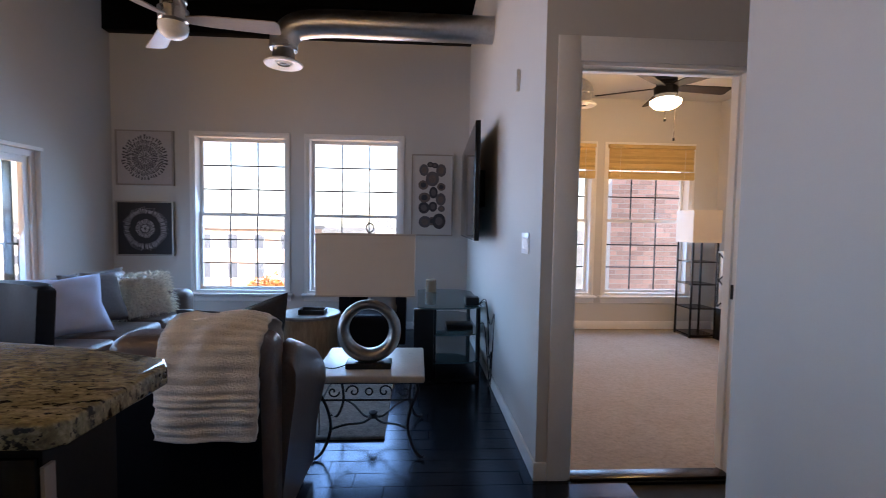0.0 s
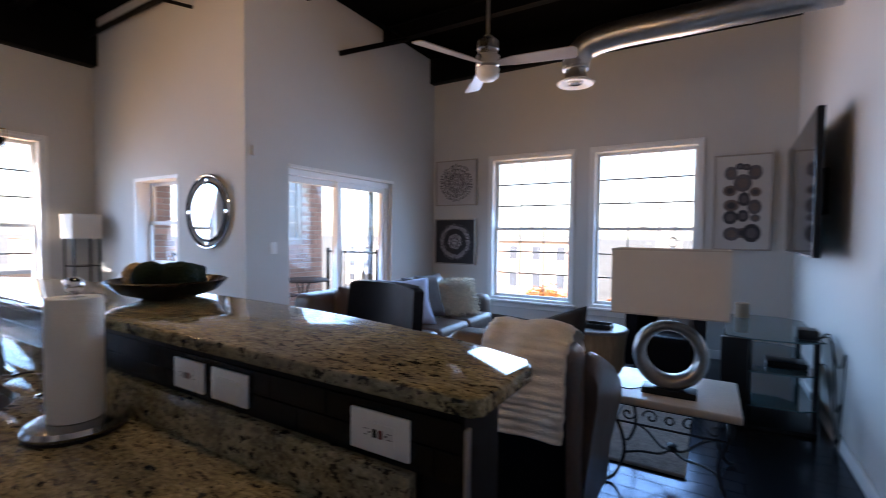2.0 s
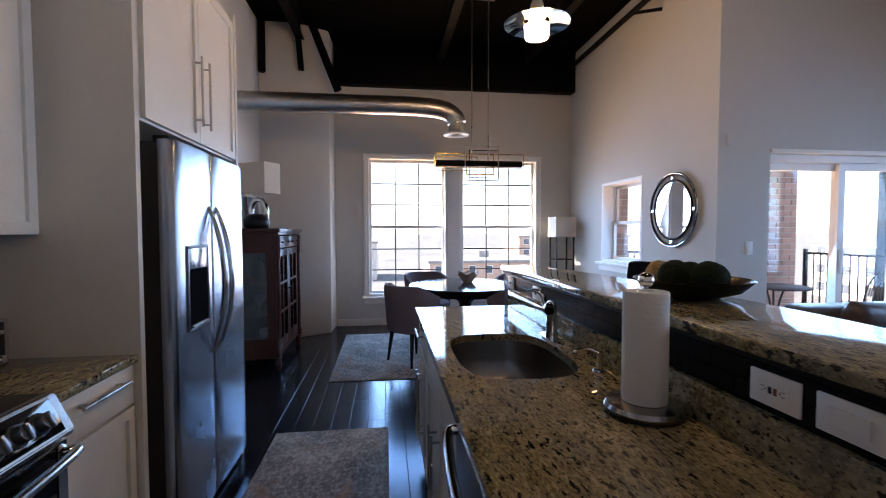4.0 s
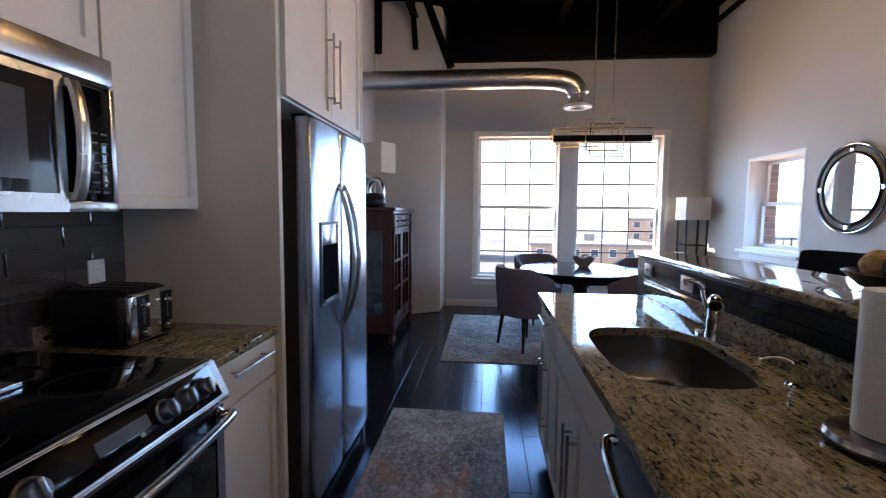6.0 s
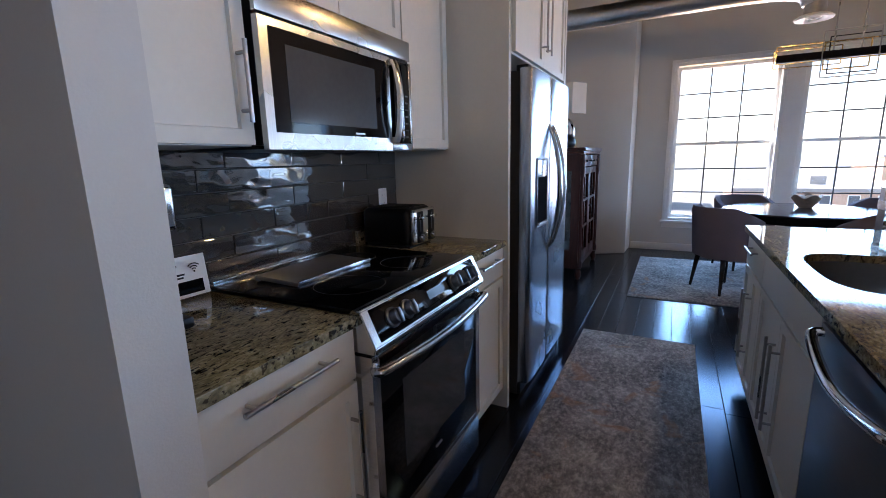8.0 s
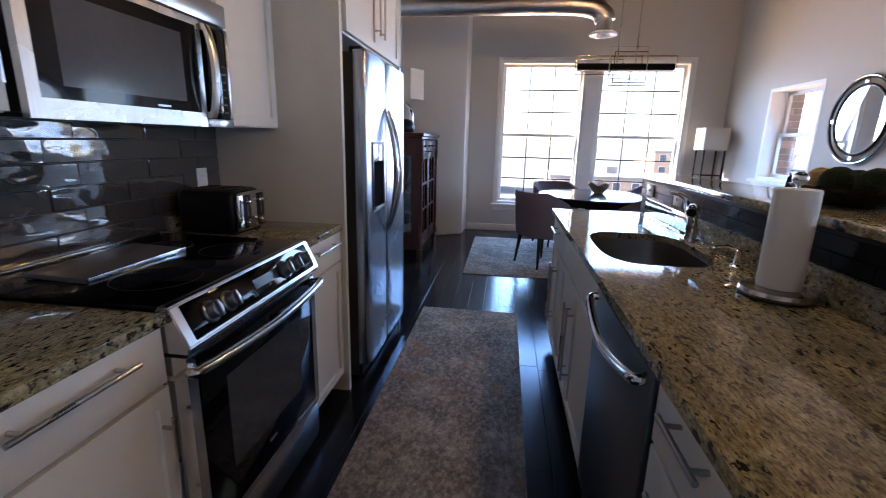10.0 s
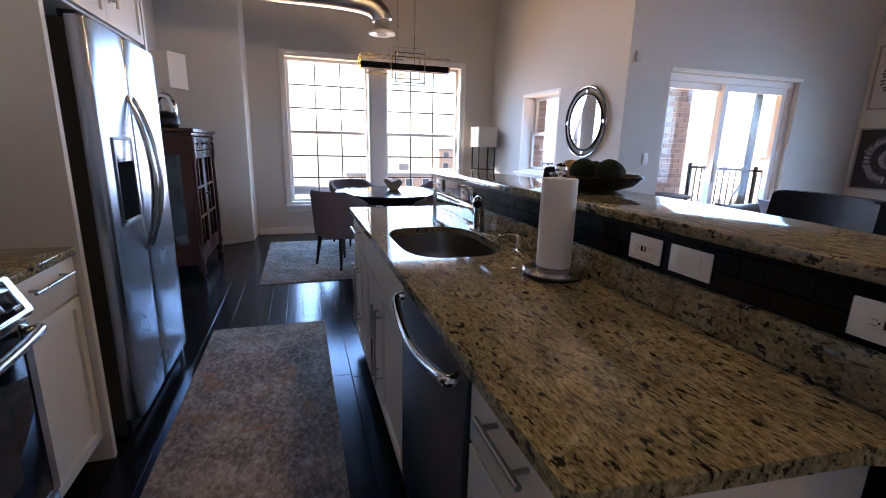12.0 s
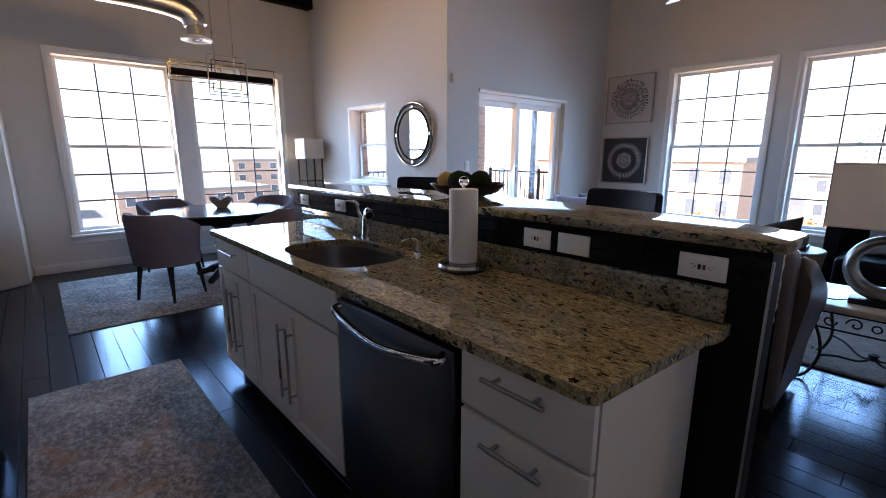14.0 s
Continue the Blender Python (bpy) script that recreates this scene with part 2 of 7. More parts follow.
MAHOGANY = wood("dark_mahogany", (0.022, 0.006, 0.004), (0.07, 0.022, 0.014), 0.3, (8, 8, 1))
DARKWOOD = wood("espresso_wood", (0.010, 0.007, 0.006), (0.03, 0.022, 0.018), 0.25, (1, 8, 8))
PALEWOOD = wood("cut_log_wood", (0.14, 0.085, 0.045), (0.32, 0.22, 0.13), 0.5, (6, 6, 1))
PAPER = plain("paper_towel", (0.80, 0.78, 0.73), 0.95, vary=0.03, fine=130, relief=0.3, spec=0.1)
MIRROR = shader("mirror_silver", 0.01, 1.0, (0.88, 0.89, 0.90))[0]
GLASS = clear_glass("window_glass")
TEALGLASS = clear_glass("teal_shelf_glass", (0.62, 0.80, 0.80))
SMOKEGLASS = clear_glass("cabinet_glass", (0.55, 0.52, 0.50), 0.0, 0.08)
BRICK = plain("red_brick", (0.60, 0.385, 0.31), 0.85, vary=0.18, scale=12, relief=0.4, per_object=0.35)
MORTAR = plain("pale_mortar", (0.66, 0.61, 0.56), 0.9, relief=0.3)


# ---- mesh tools ----
def thing(name, at, label="", category="", group="", kind=""):
    e = new(name)
    e.empty_display_size = 0.05
    e.location = at
    e.matrix_basis = Matrix.Translation(at)
    return tagged(e, label, category, group, kind)


def mesh_of(name, bm, material, smooth=None):
    me = bpy.data.meshes.new(name)
    bmesh.ops.recalc_face_normals(bm, faces=bm.faces)
    bm.to_mesh(me)
    bm.free()
    me.materials.append(material)
    if smooth is not None:
        me.shade_smooth()
        if smooth < 180:
            me.set_sharp_from_angle(angle=radians(smooth))
    return me


def part(name, bm, material, parent=None, label="", smooth=35):
    """Links a bmesh, shaped in the world's metres, as ONE mesh object under a thing or a part."""
    root = parent
    while root is not None and root.parent is not None:
        root = root.parent
    if root is not None:
        bmesh.ops.transform(bm, matrix=root.matrix_basis.inverted(), verts=bm.verts)
    ob = new(name, mesh_of(name, bm, material, smooth))
    if parent is not None:
        ob.parent = parent
    return tagged(ob, label) if label else ob


def solid(name, bm, material, label="", category="", group="", kind="", smooth=35):
    return tagged(part(name, bm, material, None, "", smooth), label, category, group, kind)


def box(bm, lo, hi, bevel=0.0, seg=2):
    c = [(a + b) / 2 for a, b in zip(lo, hi)]
    d = [abs(b - a) for a, b in zip(lo, hi)]
    made = bmesh.ops.create_cube(bm, size=1.0, matrix=Matrix.Translation(c) @ Matrix.Diagonal((*d, 1)))
    if bevel:
        edges = list({e for v in made["verts"] for e in v.link_edges})
        bmesh.ops.bevel(bm, geom=edges, offset=min(bevel, min(d) * 0.49), segments=seg, profile=0.5, affect="EDGES")
    return bm


def boxed(lo, hi, bevel=0.0, seg=2):
    return box(bmesh.new(), lo, hi, bevel, seg)


def hollow(lo, hi, wall):
    """An open square tube, upright, with walls of that thickness, as one shell."""
    bm = bmesh.new()
    loops = []
    for inset, z in ((0, lo[2]), (0, hi[2]), (wall, hi[2]), (wall, lo[2])):
        x0, y0, x1, y1 = lo[0] + inset, lo[1] + inset, hi[0] - inset, hi[1] - inset
        loops.append([bm.verts.new((x, y, z)) for x, y in ((x0, y0), (x1, y0), (x1, y1), (x0, y1))])
    for k in range(4):
        a, c = loops[k], loops[(k + 1) % 4]
        for j in range(4):
            bm.faces.new((a[j], a[(j + 1) % 4], c[(j + 1) % 4], c[j]))
    return bm


def rod(bm, a, b, r, r2=None, seg=12):
    a, b = Vector(a), Vector(b)
    d = b - a
    m = Matrix.Translation((a + b) / 2) @ d.to_track_quat("Z", "Y").to_matrix().to_4x4()
    bmesh.ops.create_cone(bm, cap_ends=True, segments=seg, radius1=r, radius2=r if r2 is None else r2, depth=d.length, matrix=m)
    return bm


def tube(bm, pts, r, seg=10, closed=False):
    """A round bar along a line of points; r is one radius or one for each point."""
    pts = [Vector(p) for p in pts]
    n = len(pts)
    rings, side = [], None
    for i, p in enumerate(pts):
        a, c = (pts[i - 1], pts[(i + 1) % n]) if closed else (pts[max(i - 1, 0)], pts[min(i + 1, n - 1)])
        t = (c - a).normalized()
        if side is None:
            side = t.orthogonal().normalized()
        side = (side - t * side.dot(t)).normalized()
        up = t.cross(side)
        k = r[i] if isinstance(r, (list, tuple)) else r
        rings.append([bm.verts.new(p + (side * math.cos(2 * math.pi * j / seg) + up * math.sin(2 * math.pi * j / seg)) * k) for j in range(seg)])
    for i in range(n if closed else n - 1):
        a, c = rings[i], rings[(i + 1) % n]
        for j in range(seg):
            bm.faces.new((a[j], a[(j + 1) % seg], c[(j + 1) % seg], c[j]))
    if not closed:
        bm.faces.new(rings[0][::-1])
        bm.faces.new(rings[-1])
    return bm


def smooth_line(pts, steps=6):
    pts = [Vector(p) for p in pts]
    out = []
    for i in range(len(pts) - 1):
        p0, p1, p2, p3 = pts[max(i - 1, 0)], pts[i], pts[i + 1], pts[min(i + 2, len(pts) - 1)]
        for k in range(steps):
            t = k / steps
            out.append(0.5 * (2 * p1 + (p2 - p0) * t + (2 * p0 - 5 * p1 + 4 * p2 - p3) * t * t + (3 * p1 - p0 - 3 * p2 + p3) * t ** 3))
    return out + [pts[-1]]


def lathe(bm, at, profile, seg=28, cap=True, squash=(1, 1)):
    """Turns a profile of (radius, height) round the upright line through at."""
    rings = [[bm.verts.new((at[0] + r * math.cos(2 * math.pi * j / seg) * squash[0], at[1] + r * math.sin(2 * math.pi * j / seg) * squash[1], at[2] + z)) for j in range(seg)] for r, z in profile]
    for a, c in zip(rings, rings[1:]):
        for j in range(seg):
            bm.faces.new((a[j], a[(j + 1) % seg], c[(j + 1) % seg], c[j]))
    if cap:
        bm.faces.new(rings[0][::-1])
        bm.faces.new(rings[-1])
    return bm


def slab(bm, outline, z0, z1, bevel=0.0, seg=2):
    """An upright block over a flat outline of (x, y)."""
    low = [bm.verts.new((x, y, z0)) for x, y in outline]
    high = [bm.verts.new((x, y, z1)) for x, y in outline]
    n = len(outline)
    fs = [bm.faces.new(low[::-1]), bm.faces.new(high)] + [bm.faces.new((low[i], low[(i + 1) % n], high[(i + 1) % n], high[i])) for i in range(n)]
    if bevel:
        edges = list({e for f in fs[:2] for e in f.edges})
        bmesh.ops.bevel(bm, geom=edges, offset=bevel, segments=seg, profile=0.5, affect="EDGES")
    return bm


def turned(bm, m):
    bmesh.ops.transform(bm, matrix=m, verts=bm.verts)
    return bm


def cushion(bm, centre, size, m=None, puff=0.5, seg=12, wrinkle=0.0, pull=0.13):
    """A soft block: a pillow or a seat pad, thick in the middle."""
    made = bmesh.ops.create_grid(bm, x_segments=seg, y_segments=seg, size=0.5)
    top = made["verts"]
    vs = {v: v.co.copy() for v in top}
    copies = {}
    for v, c in vs.items():
        edge = max(abs(c.x), abs(c.y)) * 2
        fall = (1 - abs(2 * c.x) ** 3.0) * (1 - abs(2 * c.y) ** 3.0)
        h = 0.5 * max(0.0, fall) ** puff
        pinch = 1 - pull * abs(abs(2 * c.x) - abs(2 * c.y)) * edge
        w = wrinkle * noise.noise(Vector((c.x * 5, c.y * 5, centre[0] * 7)))
        v.co = Vector((c.x * pinch * size[0], c.y * pinch * size[1], (h + w * (edge < 0.99)) * size[2]))
        if edge < 0.999:
            copies[v] = bm.verts.new((v.co.x, v.co.y, -h * size[2] + w * 0.5 * size[2]))
        else:
            copies[v] = v
    for f in [f for f in bm.faces if all(v in copies for v in f.verts)]:
        bm.faces.new([copies[v] for v in reversed(f.verts)])
    place = Matrix.Translation(centre) @ (m or Matrix())
    bmesh.ops.transform(bm, matrix=place, verts=list(set(vs) | set(copies.values())))
    return bm


def pierced(bm, lo, hi, along, holes):
    """A wall block from lo to hi with openings (a0, a1, z0, z1) along x (0) or y (1), as one closed shell."""
    us = sorted({lo[along], hi[along], *(v for h in holes for v in h[:2])})
    zs = sorted({lo[2], hi[2], *(v for h in holes for v in h[2:])})
    o = 1 - along
    made = {}

    def vert(u, z, d):
        key = (round(u, 5), round(z, 5), d)
        if key not in made:
            p = [0, 0, z]
            p[along], p[o] = u, (lo, hi)[d][o]
            made[key] = bm.verts.new(p)
        return made[key]

    def full(i, k):
        if not (0 <= i < len(us) - 1 and 0 <= k < len(zs) - 1):
            return False
        u, z = (us[i] + us[i + 1]) / 2, (zs[k] + zs[k + 1]) / 2
        return not any(a0 < u < a1 and z0 < z < z1 for a0, a1, z0, z1 in holes)

    for i in range(len(us) - 1):
        for k in range(len(zs) - 1):
            if not full(i, k):
                continue
            u0, u1, z0, z1 = us[i], us[i + 1], zs[k], zs[k + 1]
            for d in (0, 1):
                bm.faces.new([vert(u0, z0, d), vert(u1, z0, d), vert(u1, z1, d), vert(u0, z1, d)])
            for di, dk, a, b in ((-1, 0, (u0, z0), (u0, z1)), (1, 0, (u1, z0), (u1, z1)), (0, -1, (u0, z0), (u1, z0)), (0, 1, (u0, z1), (u1, z1))):
                if not full(i + di, k + dk):
                    bm.faces.new([vert(*a, 0), vert(*b, 0), vert(*b, 1), vert(*a, 1)])
    return bm


# ---- the setting ----
WX, NY, SY, AY, BX, TX, DY = -6.49, 6.16, -1.455, 2.907, -3.436, 1.0, 2.68
EX, EEND, BACK, BEDX = 1.49, 1.90, -3.2, 4.35
CEILZ = 4.0
T = 0.2                                             # thickness of outer walls
NWIN = [(-2.47, -1.30), (-1.06, 0.14), (1.49, 2.66), (2.82, 3.99)]
WWIN = [(-0.163, 1.02), (1.20, 2.403)]
NZ, WZ = (0.46, 2.46), (0.42, 2.45)


def wall(name, lo, hi, along=0, holes=(), label="cream painted plaster wall"):
    return solid(name, pierced(bmesh.new(), lo, hi, along, holes), WALL, label, "wall", kind="structure", smooth=None)


wall_north = wall("wall_north", (BX - T, NY, -0.1), (BEDX + T, NY + T, CEILZ), 0, [(a, b, *NZ) for a, b in NWIN])
wall_west = wall("wall_west", (WX - T, SY - T, -0.1), (WX, AY + T, CEILZ), 1, [(WWIN[0][0], WWIN[1][1], *WZ)])
wall_balcony_south = wall("wall_balcony_south", (WX, AY, -0.1), (BX, AY + T, CEILZ), 0, [(-5.47, -4.55, 0.97, 1.98)])
wall_balcony_east = wall("wall_balcony_east", (BX - T, AY + T, -0.1), (BX, NY, CEILZ), 1, [(3.40, 5.115, 0.02, 2.04)])
wall_south = wall("wall_south", (WX, SY - T, -0.1), (0.03, SY, CEILZ))
wall_television = wall("wall_television", (TX, DY, -0.1), (TX + 0.12, NY, CEILZ))
wall_bedroom_door = wall("wall_bedroom_door", (TX + 0.12, DY, -0.1), (BEDX, DY + 0.12, CEILZ), 0, [(1.17, 2.105, -0.1, 2.22)])
wall_hall_east = wall("wall_hall_east", (EX, BACK, -0.1), (EX + 0.12, EEND, CEILZ))
wall_hall_end = wall("wall_hall_end", (BEDX - 0.12, EEND, -0.1), (BEDX, DY, CEILZ))
wall_hall_south = wall("wall_hall_south", (EX + 0.12, EEND - 0.12, -0.1), (BEDX, EEND, CEILZ))
wall_back = wall("wall_back", (0.03, BACK - T, -0.1), (EX + 0.12, BACK, CEILZ))
wall_bedroom_east = wall("wall_bedroom_east", (BEDX, DY - 0.9, -0.1), (BEDX + T, NY, CEILZ))
wall_stub = wall("wall_stub", (-0.07, SY, -0.1), (0.03, -0.76, CEILZ), label="white painted wall end beside the counter")
wall_entry = wall("wall_entry", (-0.10, BACK, -0.1), (0.03, SY - T, CEILZ))
column = solid("wall_column", slab(bmesh.new(), [(WX, SY), (-5.86, SY), (-5.86, -0.97), (-6.06, -0.62), (WX, -0.60)], 0, CEILZ, 0.02, 3), WALL,
               "boxed column of cream painted plaster", "column", kind="structure")

ceiling = solid("ceiling", boxed((WX - T, BACK - T, CEILZ), (BEDX + T, NY + T, CEILZ + 0.15)), CEIL, "black painted open ceiling", "ceiling", kind="structure", smooth=None)
bedroom_ceiling = solid("ceiling_bedroom", boxed((TX + 0.12, DY + 0.12, 3.05), (BEDX, NY, 3.15)), WALL, "cream painted bedroom ceiling", "ceiling", kind="structure", smooth=None)
floor = solid("floor", boxed((WX - T, BACK - T, -0.12), (BEDX + T, NY + T, -0.016)), GAP, "dark stained plank floor", "floor", kind="structure", smooth=None)
carpet = solid("floor_carpet", boxed((TX + 0.12, DY + 0.07, -0.014), (BEDX, NY, 0.012)), CARPET, "beige bedroom carpet", "carpet", kind="structure", smooth=None)


# ---- kitchen ----
def bar_handle(parent, a, b, out, r=0.006):
    """A round bar on two posts; out is the way it stands off the front."""
    a, b, out = Vector(a), Vector(b), Vector(out)
    bm = bmesh.new()
    d = (b - a).normalized()
    rod(bm, a + out, b + out, r)
    for p in (a + d * 0.03, b - d * 0.03):
        rod(bm, p, p + out, r * 0.85)
    return part("handle", bm, NICKEL, parent, "brushed nickel bar handle")


def shaker(bm, x0, x1, z0, z1, y, face, t=0.02, rail=0.055):
    """A door with a raised rim round a sunk panel, in one piece; face is +1 or -1 along y."""
    box(bm, (x0, min(y, y + face * t), z0), (x1, max(y, y + face * t), z1))
    front = max(bm.faces, key=lambda f_: f_.calc_center_median().y * face)
    bmesh.ops.inset_region(bm, faces=[front], thickness=rail)
    bmesh.ops.inset_region(bm, faces=[front], thickness=0.004)
    for v in front.verts:
        v.co.y -= face * t * 0.55
    return bm


def cabinet(name, x0, x1, y0, y1, z0, z1, face, doors=(), drawers=(), label="", toe=0.0, group="", body_top=None):
    """A white cabinet box with shaker doors (x0, x1, z0, z1, handle x or None, low z, high z) and flat drawers (x0, x1, z0, z1, handle half length, handle z)."""
    front = y1 if face > 0 else y0
    c = thing(name, ((x0 + x1) / 2, (y0 + y1) / 2, z0), label, "cabinet", group)
    bm = bmesh.new()
    box(bm, (x0, y0, z0 + toe), (x1, y1, body_top or z1), 0.001, 1)
    part("body", bm, CAB, c)
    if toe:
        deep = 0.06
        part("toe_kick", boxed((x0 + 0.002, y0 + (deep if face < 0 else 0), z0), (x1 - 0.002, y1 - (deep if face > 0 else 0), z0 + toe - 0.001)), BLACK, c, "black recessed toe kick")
    for a, b, p, q, hx, hz0, hz1 in doors:
        d = part("door", shaker(bmesh.new(), a, b, p, q, front + face * 0.001, face), CAB, c)
        if hx is not None:
            bar_handle(d, (hx, front + face * 0.021, hz0), (hx, front + face * 0.021, hz1), (0, face * 0.032, 0))
    for a, b, p, q, half, hz in drawers:
        d = part("drawer", boxed((a, min(front + face * 0.001, front + face * 0.021), p), (b, max(front + face * 0.001, front + face * 0.021), q), 0.003, 2), CAB, c)
        if half:
            m = (a + b) / 2
            bar_handle(d, (m - half, front + face * 0.021, hz), (m + half, front + face * 0.021, hz), (0, face * 0.032, 0))
    return c


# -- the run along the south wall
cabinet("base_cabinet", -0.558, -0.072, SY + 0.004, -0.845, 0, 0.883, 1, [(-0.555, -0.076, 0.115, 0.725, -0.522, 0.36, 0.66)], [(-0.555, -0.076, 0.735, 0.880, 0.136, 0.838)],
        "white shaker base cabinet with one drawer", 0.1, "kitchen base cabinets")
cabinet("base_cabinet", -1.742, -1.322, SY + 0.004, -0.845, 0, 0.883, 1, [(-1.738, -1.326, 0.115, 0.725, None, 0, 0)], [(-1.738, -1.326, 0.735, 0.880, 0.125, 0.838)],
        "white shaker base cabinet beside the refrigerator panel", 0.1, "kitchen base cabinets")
for x0, x1 in ((-0.560, -0.0705), (-1.744, -1.320)):
    solid("countertop", boxed((x0, SY + 0.003, 0.884), (x1, -0.81, 0.914), 0.004), GRANITE, "speckled beige and grey polished granite countertop", "countertop", "kitchen countertops")
solid("side_splash", boxed((-0.092, -1.40, 0.9145), (-0.0705, -0.815, 1.01), 0.003), GRANITE, "short granite splash strip against the wall end", "countertop")
cabinet("wall_cabinet", -0.532, -0.072, SY + 0.004, -1.11, 1.362, 2.60, 1, [(-0.528, -0.076, 1.366, 2.58, -0.498, 1.42, 1.62)], (), "white shaker wall cabinet above the counter", group="kitchen wall cabinets")
cabinet("wall_cabinet", -1.690, -1.290, SY + 0.004, -1.11, 1.362, 2.60, 1, [(-1.686, -1.294, 1.366, 2.58, None, 0, 0)], (), "white shaker wall cabinet beside the microwave", group="kitchen wall cabinets")
cabinet("wall_cabinet", -1.288, -0.534, SY + 0.004, -1.11, 1.775, 2.60, 1, [(-1.284, -0.913, 1.779, 2.58, -0.945, 1.85, 2.05), (-0.909, -0.538, 1.779, 2.58, -0.877, 1.85, 2.05)], (),
        "white shaker wall cabinet above the microwave", group="kitchen wall cabinets")
solid("filler_panel", boxed((-1.742, SY + 0.004, 1.362), (-1.692, -1.13, 2.60)), CAB, "narrow white filler panel", "panel")
over = cabinet("tall_cabinet", -2.79, -1.776, SY + 0.004, -0.80, 1.79, 2.64, 1, [(-2.786, -2.284, 1.80, 2.60, -2.33, 1.87, 2.20), (-2.280, -1.78, 1.80, 2.60, -2.235, 1.87, 2.20)], (),
        "white shaker cabinet above the refrigerator", group="kitchen wall cabinets")
part("side_panel", boxed((-1.775, SY + 0.004, 0), (-1.745, -0.80, 2.66), 0.001, 1), CAB, over)
part("side_panel", boxed((-2.825, SY + 0.004, 0), (-2.792, -0.775, 2.66), 0.001, 1), CAB, over)


def microwave(x0, x1, y0, y1, z0, z1):
    m = thing("microwave", ((x0 + x1) / 2, (y0 + y1) / 2, z0), "stainless steel over-range microwave with black glass", "microwave")
    part("body", boxed((x0 + 0.004, y0, z0 + 0.012), (x1 - 0.004, y1 - 0.021, z1 - 0.003)), BLACK, m, "black metal case")
    f = y1
    part("vent_grille", boxed((x0, f - 0.0205, z1 - 0.075), (x1, f - 0.004, z1 - 0.004), 0.002), MWSTEEL, m, "brushed steel top grille")
    part("vent_slot", boxed((x0 + 0.004, f - 0.04, z1 - 0.083), (x1 - 0.004, f - 0.012, z1 - 0.076)), BLACK, m)
    d0 = x0 + 0.155                                  # the control side lies towards -x
    bm = pierced(bmesh.new(), (d0, f - 0.0205, z0), (x1, f, z1 - 0.084), 0, [(d0 + 0.022, x1 - 0.03, z0 + 0.045, z1 - 0.104)])
    door = part("door", bm, MWSTEEL, m, "brushed steel door frame")
    part("window", boxed((d0 + 0.02, f - 0.04, z0 + 0.043), (x1 - 0.028, f - 0.004, z1 - 0.1)), BLACKGLASS, door, "black glass window")
    part("screen", boxed((d0 + 0.09, f - 0.0042, z0 + 0.075), (x1 - 0.09, f - 0.003, z1 - 0.14)), plain("perforated_screen", (0.05, 0.052, 0.055), 0.12, vary=0.1, relief=0), door, "grey perforated screen")
    part("badge", boxed((x0 + 0.32, f - 0.0042, z0 + 0.052), (x0 + 0.37, f - 0.002, z0 + 0.058)), NICKEL, door)
    bm = bmesh.new()
    low, high, steps = z0 + 0.03, z1 - 0.092, 14
    bands = []
    for k in range(steps + 1):
        u = k / steps
        y = f + 0.010 + 0.026 * math.sin(math.pi * u) ** 0.7
        z = low + (high - low) * u
        bands.append([bm.verts.new(p) for p in ((d0 - 0.034, y - 0.006, z), (d0 - 0.030, y + 0.004, z), (d0 - 0.017, y + 0.008, z), (d0 - 0.004, y + 0.004, z), (d0, y - 0.006, z))])
    for a, c in zip(bands, bands[1:]):
        for j in range(5):
            bm.faces.new((a[j], a[(j + 1) % 5], c[(j + 1) % 5], c[j]))
    bm.faces.new(bands[0][::-1]), bm.faces.new(bands[-1])
    for z in (low, high - 0.02):
        box(bm, (d0 - 0.031, f - 0.018, z), (d0 - 0.003, f + 0.008, z + 0.02), 0.002)
    part("handle", bm, MWSTEEL, door, "broad bowed steel handle", 50)
    panel = part("control_panel", boxed((x0 + 0.018, f - 0.045, z0 + 0.03), (d0 - 0.032, f - 0.003, z1 - 0.095), 0.002), BLACKGLASS, m, "black touch panel")
    bm = bmesh.new()
    for i in range(7):
        for j in range(3):
            box(bm, (x0 + 0.03 + j * 0.03, f - 0.003, z0 + 0.05 + i * 0.026), (x0 + 0.05 + j * 0.03, f - 0.0018, z0 + 0.056 + i * 0.026))
    part("key_marks", bm, plain("grey_print", (0.08, 0.085, 0.09), 0.6), panel, "grey key legends")
    bm = bmesh.new()
    box(bm, (x0, f - 0.045, z0), (d0 - 0.001, f - 0.001, z0 + 0.029), 0.003)
    box(bm, (x0, f - 0.045, z0 + 0.029), (x0 + 0.017, f - 0.001, z1 - 0.084), 0.002)
    part("side_trim", bm, STEEL_H, m, "brushed steel rim")
    part("underside", boxed((x0 + 0.01, y0 + 0.01, z0 + 0.002), (x1 - 0.01, f - 0.05, z0 + 0.011)), BLACK, m)
    return m


microwave(-1.284, -0.537, SY + 0.004, -1.05, 1.353, 1.772)


